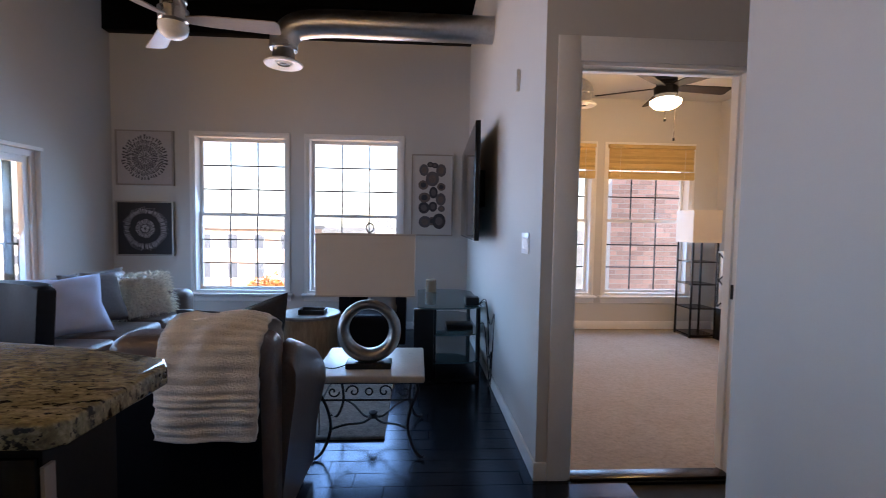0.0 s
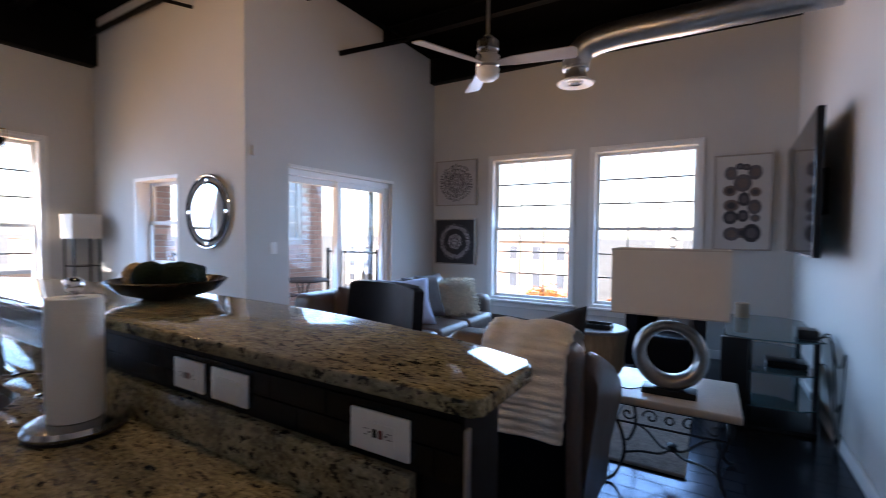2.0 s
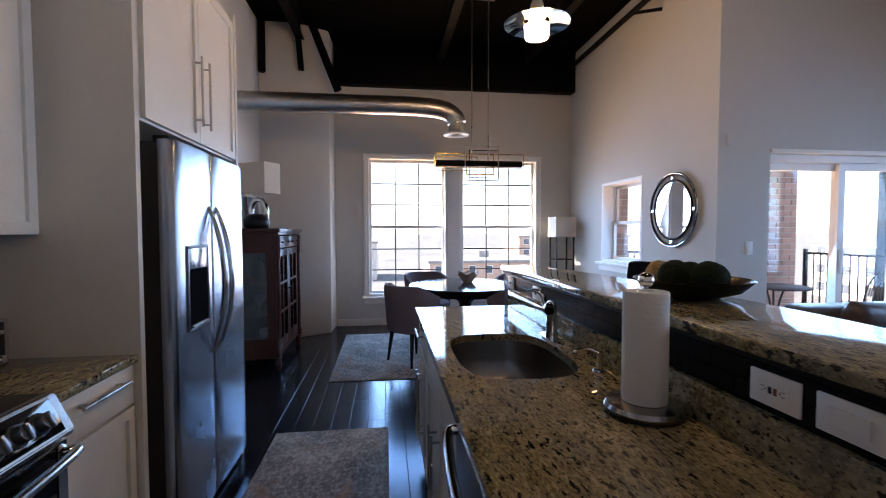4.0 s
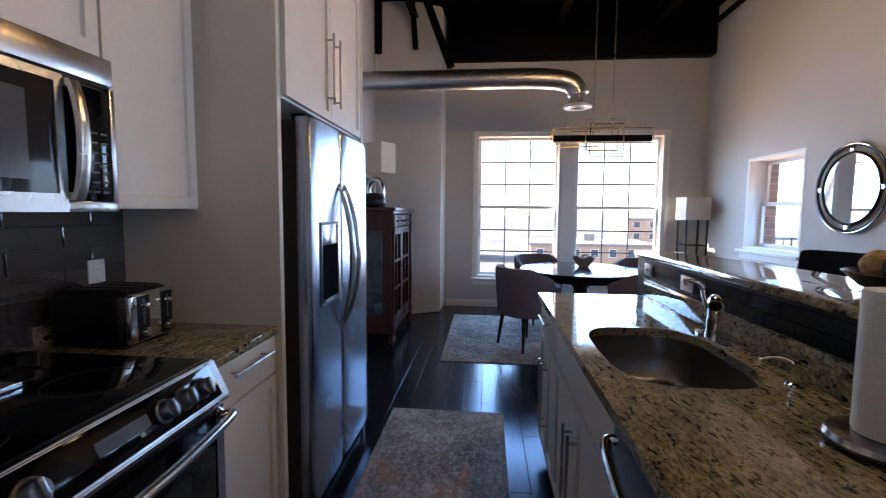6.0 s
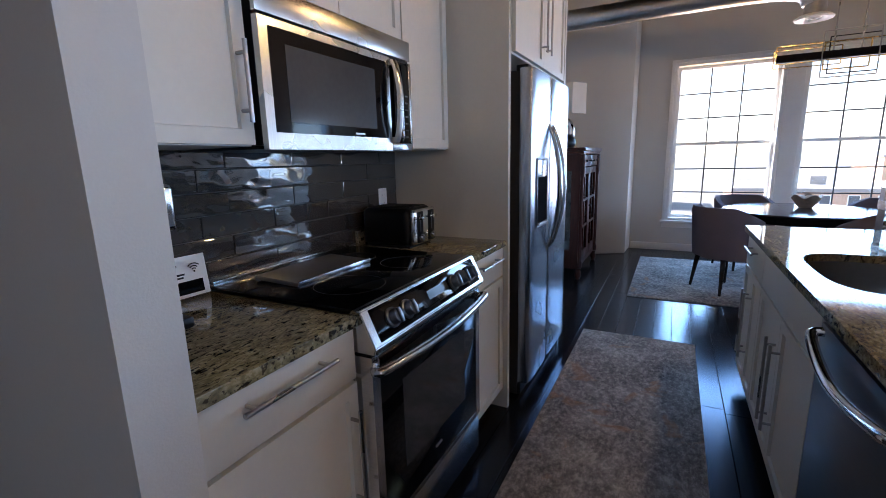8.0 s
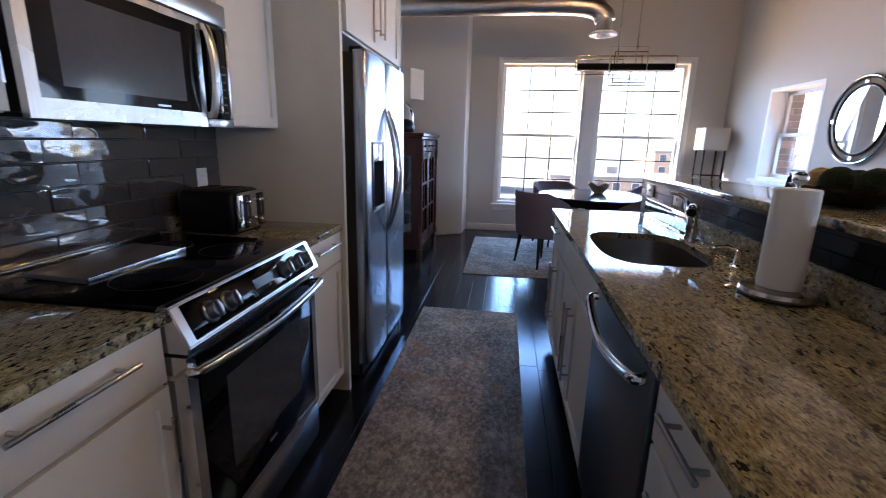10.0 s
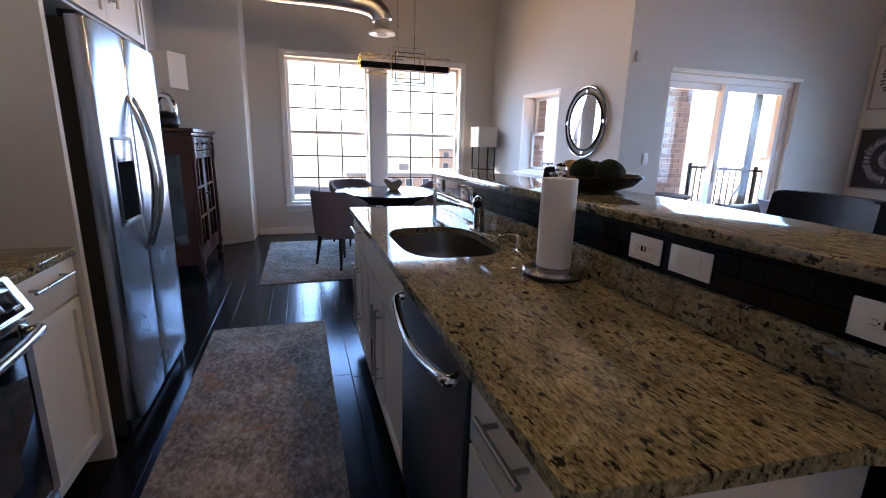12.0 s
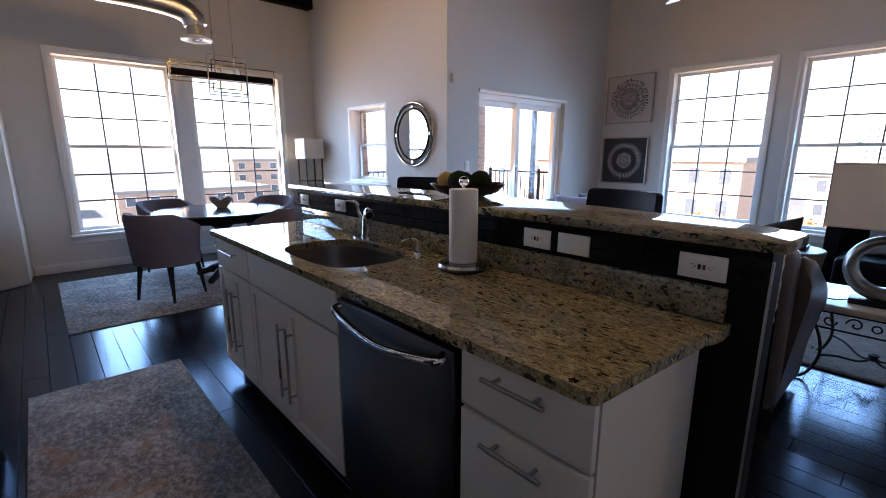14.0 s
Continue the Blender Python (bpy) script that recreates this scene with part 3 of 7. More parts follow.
def kitchen_range(x0, x1, yb, yf):
    r = thing("range", ((x0 + x1) / 2, (yb + yf) / 2, 0), "slide-in electric range in stainless steel and black glass", "stove")
    part("body", boxed((x0 + 0.004, yb, 0.03), (x1 - 0.004, yf - 0.045, 0.905)), BLACK, r, "black enamel sides")
    part("cooktop", boxed((x0, yb + 0.03, 0.9145), (x1, yf - 0.012, 0.926), 0.003), BLACKGLASS, r, "black glass cooktop")
    ENAMEL = plain("grey_enamel_print", (0.022, 0.022, 0.025), 0.5)
    for cx, cy, rad in ((x0 + 0.2, yf - 0.2, 0.1), (x1 - 0.2, yf - 0.2, 0.115), (x0 + 0.2, yf - 0.45, 0.085)):
        ring = [(cx + rad * math.cos(a * math.pi / 20), cy + rad * math.sin(a * math.pi / 20), 0.9262) for a in range(40)]
        part("burner_ring", tube(bmesh.new(), ring, 0.0008, 4, True), ENAMEL, r, "thin grey printed ring")
    part("rear_trim", boxed((x0 + 0.02, yb + 0.002, 0.9145), (x1 - 0.02, yb + 0.028, 0.936), 0.003), STEEL_H, r, "steel strip along the back")
    # slanted control front
    prof = [(yf - 0.03, 0.928), (yf - 0.005, 0.924), (yf + 0.042, 0.825), (yf + 0.035, 0.806), (yf - 0.044, 0.806), (yf - 0.044, 0.912)]
    bm = bmesh.new()
    a = [bm.verts.new((x0 - 0.004, y, z)) for y, z in prof]
    b = [bm.verts.new((x1 + 0.004, y, z)) for y, z in prof]
    bm.faces.new(a), bm.faces.new(b[::-1])
    for i in range(len(prof)):
        j = (i + 1) % len(prof)
        bm.faces.new((a[i], b[i], b[j], a[j]))
    bmesh.ops.bevel(bm, geom=list(bm.edges), offset=0.003, segments=2, affect="EDGES")
    front = part("control_front", bm, STEEL_H, r, "slanted brushed steel control front")
    n = Vector((0, 0.099, 0.047)).normalized()
    down = Vector((0, 0.047, -0.099)).normalized()
    mid = Vector(((x0 + x1) / 2, yf + 0.0185, 0.8745))
    turn = Matrix(((1, 0, 0), (0, down.y, n.y), (0, down.z, n.z))).to_4x4()
    place = Matrix.Translation(mid) @ turn
    part("control_glass", turned(boxed((-0.345, -0.049, -0.004), (0.345, 0.046, 0.0025), 0.002), place), BLACKGLASS, front, "black control glass")
    part("display", turned(boxed((-0.09, -0.018, 0.0026), (0.05, 0.012, 0.0034)), place), plain("grey_display", (0.035, 0.037, 0.04), 0.2), front, "grey display")
    for k in (-0.265, -0.185, 0.135, 0.205, 0.275):
        bm = bmesh.new()
        lathe(bm, (0, 0, 0), [(0.030, 0), (0.030, 0.006), (0.024, 0.009), (0.022, 0.026), (0.019, 0.030)], 24)
        box(bm, (-0.006, -0.022, 0.026), (0.006, 0.022, 0.038), 0.003)
        part("knob", turned(bm, place @ Matrix.Translation((-k, 0, 0.003))), DARKSTEEL, front, "dark steel control knob")
    # oven door
    bm = bmesh.new()
    z0, z1, f = 0.225, 0.795, yf + 0.022
    pierced(bm, (x0, yf - 0.04, z0), (x1, f, z1), 0, [(x0 + 0.035, x1 - 0.035, z0 + 0.02, z1 - 0.006)])
    door = part("oven_door", bm, STEEL, r, "steel rimmed oven door")
    part("door_glass", boxed((x0 + 0.036, yf - 0.038, z0 + 0.021), (x1 - 0.036, f - 0.002, z1 - 0.007), 0.003), BLACKGLASS, door, "black glass oven front")
    part("oven_window", boxed((x0 + 0.15, f - 0.0022, z0 + 0.14), (x1 - 0.15, f - 0.001, z1 - 0.13)), plain("tinted_oven_window", (0.022, 0.026, 0.03), 0.08, relief=0), door, "tinted oven window")
    part("badge", boxed((x0 + 0.355, f - 0.0022, z0 + 0.08), (x0 + 0.40, f, z0 + 0.088)), NICKEL, door)
    pts = [(x0 + 0.012, f, 0.762), (x0 + 0.022, f + 0.034, 0.762), ((x0 + x1) / 2, f + 0.056, 0.757), (x1 - 0.022, f + 0.034, 0.762), (x1 - 0.012, f, 0.762)]
    part("oven_handle", tube(bmesh.new(), smooth_line(pts, 8), 0.014, 14), STEEL_H, door, "bowed steel oven handle")
    part("drawer", boxed((x0, yf - 0.04, 0.055), (x1, f - 0.004, 0.218), 0.006), STEEL_H, r, "steel warming drawer")
    for x in (x0 + 0.05, x1 - 0.05):
        part("foot", rod(bmesh.new(), (x, yf - 0.1, 0), (x, yf - 0.1, 0.035), 0.018), BLACK, r)
    return r


kitchen_range(-1.311, -0.565, SY + 0.004, -0.80)

g = thing("griddle_tray", (-0.87, -1.24, 0.926), "flat grey griddle cover with a pale front rim on the cooktop", "tray")
part("plate", turned(boxed((-0.19, -0.098, 0.0), (0.19, 0.098, 0.016), 0.004), pose(-0.865, -1.235, 0.9265, -2)), plain("grey_tray", (0.11, 0.11, 0.115), 0.35, relief=0.05), g)
part("rim", turned(boxed((-0.19, 0.0985, 0.0), (0.19, 0.106, 0.02), 0.003), pose(-0.865, -1.235, 0.9265, -2)), STEEL_H, g, "pale metal rim")


def fridge(x0, x1, yb, yf, h):
    r = thing("refrigerator", ((x0 + x1) / 2, (yb + yf) / 2, 0), "stainless steel side-by-side refrigerator with a water dispenser", "refrigerator")
    part("body", boxed((x0 + 0.006, yb, 0.02), (x1 - 0.006, yf - 0.068, h - 0.012)), plain("dark_grey_case", (0.03, 0.03, 0.033), 0.45), r, "dark grey case")
    part("base_grille", boxed((x0 + 0.01, yf - 0.1, 0.02), (x1 - 0.01, yf - 0.05, 0.085), 0.004), BLACK, r, "black base grille")
    split = (x0 + x1) / 2 + 0.04
    for name, a, b in (("freezer_door", split + 0.003, x1), ("fridge_door", x0, split - 0.003)):
        bm = bmesh.new()
        n = 10
        part(name + "_gasket", boxed((a + 0.006, yf - 0.0675, 0.10), (b - 0.006, yf - 0.0635, h - 0.006)), BLACK, r, "black door gasket")
        prof = [(a, yf - 0.063), (a, yf - 0.028), (a + 0.002, yf - 0.016), (a + 0.010, yf - 0.006)] + [(a + (b - a) * i / n, yf - 0.0025 + 0.0025 * math.sin(math.pi * i / n)) for i in range(1, n)] + [(b - 0.010, yf - 0.006), (b - 0.002, yf - 0.016), (b, yf - 0.028), (b, yf - 0.063)]
        slab(bm, prof, 0.095, h, 0.004)
        door = part(name, bm, FRIDGESTEEL, r, "brushed steel door")
        hx = split + (0.045 if name == "freezer_door" else -0.045)
        arc = [k / 24 for k in range(25)]
        pts = [(hx, yf - 0.006 + 0.072 * math.sin(math.pi * k) ** 0.8, 0.79 + 0.70 * k) for k in arc]
        part("handle", tube(bmesh.new(), pts, [0.008 + 0.008 * math.sin(math.pi * k) for k in arc], 14), STEEL_H, door, "bowed steel handle with tapered ends", 60)
        if name == "freezer_door":
            d0, d1 = split + 0.075, x1 - 0.09
            bm = bmesh.new()
            for lo, hi in (((d0, 0.955), (d0 + 0.012, 1.30)), ((d1 - 0.012, 0.955), (d1, 1.30)), ((d0, 0.943), (d1, 0.955)), ((d0, 1.30), (d1, 1.312))):
                box(bm, (lo[0], yf - 0.02, lo[1]), (hi[0], yf + 0.006, hi[1]), 0.002)
            frame_ = part("dispenser", bm, DARKSTEEL, door, "water dispenser rim")
            part("dispenser_panel", boxed((d0 + 0.012, yf - 0.02, 1.21), (d1 - 0.012, yf + 0.004, 1.30), 0.002), STEEL_H, door, "polished dispenser control panel")
            # no hollow is cut: the recess's darkness is a flat matt black panel
            part("dispenser_dark", boxed((d0 + 0.012, yf - 0.02, 0.955), (d1 - 0.012, yf + 0.0015, 1.209)), plain("dispenser_black", (0.003, 0.003, 0.004), 0.9, vary=0.2, relief=0, spec=0.02), door, "flat black panel for the dispenser's dark recess")
            part("drip_tray", boxed((d0 + 0.02, yf - 0.01, 0.957), (d1 - 0.02, yf + 0.012, 0.968), 0.002), NICKEL, door)
        part("hinge_cover", boxed((a + 0.02 if name != "freezer_door" else b - 0.1, yf - 0.09, h - 0.011), (a + 0.1 if name != "freezer_door" else b - 0.02, yf - 0.03, h + 0.018), 0.005), BLACK, r)
    for x in (x0 + 0.08, x1 - 0.08):
        part("foot", rod(bmesh.new(), (x, yf - 0.12, 0), (x, yf - 0.12, 0.03), 0.02), BLACK, r)
    return r


fridge(-2.72, -1.865, SY + 0.05, -0.72, 1.74)

# -- small things on the south counters
t = thing("toaster", (-1.49, -1.27, 0.914), "black four-slice toaster with a chrome control end", "toaster")
part("body", boxed((-1.60, -1.41, 0.922), (-1.375, -1.145, 1.10), 0.03, 4), BLACK, t, "black side shell")
end = part("control_end", boxed((-1.592, -1.146, 0.93), (-1.383, -1.120, 1.092), 0.014, 3), CHROME, t, "chrome control end")
for x in (-1.54, -1.435):
    part("control_strip", boxed((x - 0.026, -1.1205, 0.938), (x + 0.026, -1.117, 1.082), 0.003), BLACK, end, "black control strip")
    part("lever_slot", boxed((x - 0.004, -1.1172, 0.99), (x + 0.004, -1.1162, 1.07)), DARKSTEEL, end)
    part("lever", boxed((x - 0.020, -1.1165, 1.046), (x + 0.020, -1.094, 1.060), 0.004), CHROME, end, "chrome lever")
    part("dial", turned(lathe(bmesh.new(), (0, 0, 0), [(0.016, 0), (0.016, 0.010), (0.012, 0.016)], 18), pose(x, -1.117, 0.963, -90)), CHROME, end, "chrome browning dial")
for x in (-1.56, -1.513, -1.462, -1.415):
    part("slot", boxed((x - 0.012, -1.38, 1.0985), (x + 0.012, -1.17, 1.1012)), GAP, t, "dark bread slot")
part("base", boxed((-1.59, -1.40, 0.914), (-1.385, -1.15, 0.9225), 0.004), BLACK, t)

c = thing("coffee_maker", (-0.24, -1.27, 0.914), "black and steel drip coffee maker in the counter corner", "coffee maker")
part("base", boxed((-0.33, -1.40, 0.914), (-0.14, -1.14, 0.945), 0.01), BLACK, c, "black base")
part("tower", boxed((-0.33, -1.40, 0.9452), (-0.14, -1.30, 1.16), 0.012), BLACK, c, "black water tank")
part("brew_head", boxed((-0.335, -1.40, 1.1602), (-0.135, -1.16, 1.275), 0.014, 3), STEEL, c, "steel brew head")
part("lid", boxed((-0.325, -1.39, 1.2755), (-0.145, -1.18, 1.287), 0.005), BLACK, c, "black lid")
jug = part("carafe", lathe(bmesh.new(), (-0.235, -1.215, 0.9455), [(0.055, 0), (0.066, 0.05), (0.062, 0.10), (0.045, 0.135), (0.045, 0.15)], 24), BLACKGLASS, c, "dark glass carafe")
part("carafe_handle", tube(bmesh.new(), smooth_line([(-0.235, -1.155, 0.965), (-0.235, -1.115, 0.98), (-0.235, -1.115, 1.06), (-0.235, -1.165, 1.07)]), 0.008, 8), BLACK, jug)

s = thing("wifi_card", (-0.49, -1.40, 0.914), "small white card with a wireless symbol and a dark panel", "sign")
lean = pose(-0.487, -1.405, 0.9145, -7, 0, 178)
part("card", turned(boxed((-0.07, -0.002, 0), (0.07, 0.002, 0.128)), lean), WHITE, s)
part("dark_panel", turned(boxed((-0.052, -0.003, 0.01), (0.052, -0.0022, 0.05)), lean), BLACKGLASS, s, "dark panel")
bm = bmesh.new()
for rad in (0.008, 0.016, 0.024):
    tube(bm, [(0.03 + rad * math.sin(a), -0.003, 0.078 + rad * math.cos(a)) for a in [-0.8 + 0.2 * i for i in range(9)]], 0.002, 5)
bmesh.ops.create_uvsphere(bm, u_segments=8, v_segments=6, radius=0.003, matrix=Matrix.Translation((0.03, -0.003, 0.077)))
part("wireless_symbol", turned(bm, lean), BLACK, s, "black wireless symbol")
bm = bmesh.new()
for z, w in ((0.098, 0.03), (0.088, 0.024), (0.070, 0.05), (0.060, 0.045)):
    box(bm, (-0.052, -0.003, z), (-0.052 + w, -0.0022, z + 0.006))
part("print_bar", turned(bm, lean), BLACK, s, "lines of black print")


def plate(name, lo, hi, axis, out, label, sockets=()):
    """A wall plate; sockets are (kind, centre u, centre z) with u along the wall."""
    p = thing(name, lo, label, "outlet" if "outlet" in name else "switch", "wall plates")
    part("cover", boxed(lo, hi, 0.0025, 2), WHITE, p)
    for kind, u, z in sockets:
        def blk(du0, dz0, du1, dz1, d, mat, nm, parent=p, lb=""):
            a, b = [0, 0, z + dz0], [0, 0, z + dz1]
            a[axis], b[axis] = u + du0, u + du1
            o = 1 - axis
            f = (hi if out > 0 else lo)[o]
            a[o], b[o] = min(f - out * 0.001, f + out * d), max(f - out * 0.001, f + out * d)
            return part(nm, boxed(a, b, 0.0008, 1), mat, parent, lb)
        if kind == "side":
            face = blk(-0.034, -0.0165, 0.034, 0.0165, 0.002, WHITE, "receptacle")
            blk(-0.010, -0.007, -0.002, 0.007, 0.0035, BLACK, "button", p, "black test button")
            blk(0.002, -0.007, 0.010, 0.007, 0.0035, plain("red_button", (0.2, 0.05, 0.04), 0.4), "button", p, "red reset button")
            for s_ in (-1, 1):
                blk(s_ * 0.024 - 0.005, 0.004, s_ * 0.024 + 0.005, 0.0055, 0.0026, BLACK, "slot")
                blk(s_ * 0.024 - 0.005, -0.0055, s_ * 0.024 + 0.005, -0.004, 0.0026, BLACK, "slot")
                blk(s_ * 0.017 - 0.002, -0.002, s_ * 0.017 + 0.002, 0.002, 0.0026, BLACK, "slot")
        elif kind == "rocker":
            blk(-0.034, -0.0165, 0.034, 0.0165, 0.004, WHITE, "rocker")
        elif kind == "up":
            for dz in (-0.02, 0.02):
                blk(-0.016, dz - 0.013, 0.016, dz + 0.013, 0.002, WHITE, "receptacle")
                for du in (-0.006, 0.006):
                    blk(du - 0.001, dz - 0.003, du + 0.001, dz + 0.006, 0.0026, BLACK, "slot")
        elif kind == "tall":
            blk(-0.0165, -0.034, 0.0165, 0.034, 0.004, WHITE, "rocker")
    return p


plate("outlet", (-1.64, SY + 0.012, 1.06), (-1.57, SY + 0.018, 1.175), 0, 1, "white outlet on the grey tile splashback", [("up", -1.605, 1.1175)])

# -- island
ISF = 0.326
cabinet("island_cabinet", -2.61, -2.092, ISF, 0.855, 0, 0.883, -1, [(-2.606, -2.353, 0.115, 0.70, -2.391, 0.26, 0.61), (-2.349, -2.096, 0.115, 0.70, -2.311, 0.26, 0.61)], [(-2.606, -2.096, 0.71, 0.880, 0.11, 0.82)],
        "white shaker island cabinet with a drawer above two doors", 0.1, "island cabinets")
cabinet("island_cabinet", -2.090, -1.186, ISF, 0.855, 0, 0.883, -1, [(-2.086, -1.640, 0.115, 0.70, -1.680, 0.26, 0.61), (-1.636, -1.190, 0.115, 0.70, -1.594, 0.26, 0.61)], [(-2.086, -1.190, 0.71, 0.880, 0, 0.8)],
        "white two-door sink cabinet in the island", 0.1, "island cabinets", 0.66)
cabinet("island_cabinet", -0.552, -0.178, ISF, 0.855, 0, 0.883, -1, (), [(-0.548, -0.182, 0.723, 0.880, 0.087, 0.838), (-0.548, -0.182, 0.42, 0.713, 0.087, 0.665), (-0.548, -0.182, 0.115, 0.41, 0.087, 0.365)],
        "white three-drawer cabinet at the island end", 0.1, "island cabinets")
d = thing("dishwasher", (-0.87, 0.55, 0), "grey stainless dishwasher with a bowed chrome handle", "dishwasher")
part("body", boxed((-1.182, ISF + 0.002, 0.0), (-0.556, 0.855, 0.882)), BLACK, d, "black case")
panel = part("door", boxed((-1.176, ISF - 0.024, 0.11), (-0.578, ISF + 0.001, 0.852), 0.005), DARKSTEEL, d, "grey brushed steel door")
pts = [(-1.145, ISF - 0.024, 0.832), (-1.125, ISF - 0.055, 0.820), (-0.877, ISF - 0.068, 0.790), (-0.629, ISF - 0.055, 0.820), (-0.609, ISF - 0.024, 0.832)]
part("handle", tube(bmesh.new(), smooth_line(pts, 8), 0.014, 14), CHROME, panel, "bowed chrome handle")
part("toe_panel", boxed((-1.178, ISF - 0.002, 0.01), (-0.56, ISF + 0.0015, 0.10)), BLACK, d)


def squircle(cx, cy, a, b, n=44, e=3.4):
    out = []
    for i in range(n):
        t_ = 2 * math.pi * i / n
        c_, s_ = math.cos(t_), math.sin(t_)
        out.append((cx + a * abs(c_) ** (2 / e) * math.copysign(1, c_), cy + b * abs(s_) ** (2 / e) * math.copysign(1, s_)))
    return out


SINK = (-1.585, 0.565, 0.305, 0.205)
bm = bmesh.new()
outer = [(-2.63, 0.284), (-0.192, 0.284), (-0.174, 0.298), (-0.135, 0.74), (-0.116, 0.80), (-0.118, 0.876), (-2.63, 0.876)]
loops = []
for pts in (outer, squircle(*SINK)):
    vs = [bm.verts.new((x, y, 0.914)) for x, y in pts]
    loops += [bm.edges.new((vs[i], vs[(i + 1) % len(vs)])) for i in range(len(vs))]
bmesh.ops.triangle_fill(bm, use_beauty=True, use_dissolve=False, edges=loops)
faces = list(bm.faces)
ext = bmesh.ops.extrude_face_region(bm, geom=faces)
bmesh.ops.translate(bm, vec=(0, 0, -0.03), verts=[v for v in ext["geom"] if isinstance(v, bmesh.types.BMVert)])
solid("island_countertop", bm, GRANITE, "speckled beige and black polished granite island top", "countertop", smooth=30)
solid("island_splash", boxed((-2.63, 0.8565, 0.9145), (-0.133, 0.8785, 1.006), 0.003), GRANITE, "low granite splash strip along the bar wall", "countertop")
sink = thing("sink", (SINK[0], SINK[1], 0.70), "undermounted stainless steel kitchen sink", "sink")
bm = bmesh.new()
rings = []
for k, z in ((1.03, 0.8835), (0.995, 0.8835), (0.985, 0.80), (0.96, 0.73), (0.88, 0.705), (0.5, 0.698), (0.10, 0.694)):
    rings.append([bm.verts.new((x, y, z)) for x, y in squircle(SINK[0], SINK[1], SINK[2] * k, SINK[3] * k)])
for a, b in zip(rings, rings[1:]):
    for i in range(len(a)):
        bm.faces.new((a[i], a[(i + 1) % len(a)], b[(i + 1) % len(a)], b[i]))
bm.faces.new(rings[-1])
part("basin", bm, plain("sink_steel", (0.27, 0.26, 0.25), 0.3, 1.0, vary=0.08, relief=0.02), sink, "brushed steel basin", 60)
part("drain", lathe(bmesh.new(), (SINK[0], SINK[1], 0.694), [(0.045, 0.0), (0.045, 0.004), (0.03, 0.005), (0.012, 0.003)], 24), CHROME, sink, "chrome drain")

f = thing("faucet", (-1.76, 0.805, 0.914), "chrome single-lever kitchen faucet beside the sink", "faucet")
part("base_plate", slab(bmesh.new(), squircle(-1.76, 0.805, 0.12, 0.028, 28, 2.4), 0.9142, 0.921, 0.002), CHROME, f, "chrome base plate")
def toward(k, z):
    """A point above the faucet's foot, k out towards the sink's near corner."""
    return (-1.76 + 0.9 * k, 0.805 - 0.43 * k, z)


part("body", tube(bmesh.new(), smooth_line([toward(0, 0.9212), toward(0.004, 0.965), toward(0.018, 1.01), toward(0.040, 1.045)], 6), [0.026] * 4 + [0.024] * 6 + [0.022] * 5 + [0.022] * 4, 18), CHROME, f, "chrome body", 60)
part("spray_head", tube(bmesh.new(), smooth_line([toward(0.036, 1.042), toward(0.07, 1.066), toward(0.105, 1.068), toward(0.128, 1.058)], 6), [0.022] * 7 + [0.023] * 6 + [0.024] * 6, 18), CHROME, f, "chrome pull-out spray head", 60)
part("spray_face", tube(bmesh.new(), [toward(0.1285, 1.0577), toward(0.132, 1.056)], 0.019, 18), BLACK, f, "black spray face")
lever = smooth_line([(-1.766, 0.80, 1.0), (-1.782, 0.782, 1.06), (-1.786, 0.770, 1.10), (-1.796, 0.748, 1.116), (-1.812, 0.715, 1.12)], 6)
part("lever", tube(bmesh.new(), lever, [0.014 - 0.007 * k / (len(lever) - 1) for k in range(len(lever))], 12), CHROME, f, "chrome lever", 60)
sd = thing("soap_dispenser", (-1.325, 0.80, 0.914), "small chrome soap dispenser on the granite", "soap dispenser")
part("collar", lathe(bmesh.new(), (-1.325, 0.80, 0.9142), [(0.022, 0), (0.021, 0.006), (0.012, 0.010), (0.011, 0.045), (0.013, 0.048), (0.013, 0.062), (0.005, 0.066)], 20), CHROME, sd)
part("nozzle", tube(bmesh.new(), smooth_line([(-1.325, 0.80, 0.972), (-1.34, 0.77, 0.984), (-1.352, 0.735, 0.978), (-1.355, 0.728, 0.970)], 5), 0.0055, 10), CHROME, sd)

p = thing("paper_towel_holder", (-1.0, 0.755, 0.914), "full paper towel roll on a round chrome holder", "paper towel")
part("base_ring", lathe(bmesh.new(), (-1.0, 0.755, 0.9142), [(0.092, 0), (0.096, 0.003), (0.096, 0.009)], 40), BLACK, p, "black rubber base ring")
part("base", lathe(bmesh.new(), (-1.0, 0.755, 0.9234), [(0.095, 0), (0.097, 0.006), (0.092, 0.017), (0.072, 0.021), (0.02, 0.0215)], 40), plain("satin_steel", (0.34, 0.33, 0.325), 0.2, 1.0, vary=0.06, relief=0.02), p, "round satin steel base")
part("roll", lathe(bmesh.new(), (-1.0, 0.755, 0.946), [(0.020, 0), (0.053, 0), (0.0545, 0.004), (0.0545, 0.272), (0.053, 0.276), (0.020, 0.276), (0.020, 0)], 40, False), PAPER, p, "white paper roll")
part("rod", rod(bmesh.new(), (-1.0, 0.755, 0.94), (-1.0, 0.755, 1.235), 0.006), CHROME, p)
bm = bmesh.new()
bmesh.ops.create_uvsphere(bm, u_segments=20, v_segments=14, radius=0.019, matrix=Matrix.Translation((-1.0, 0.755, 1.25)))
part("finial", bm, CHROME, p, "chrome ball finial")

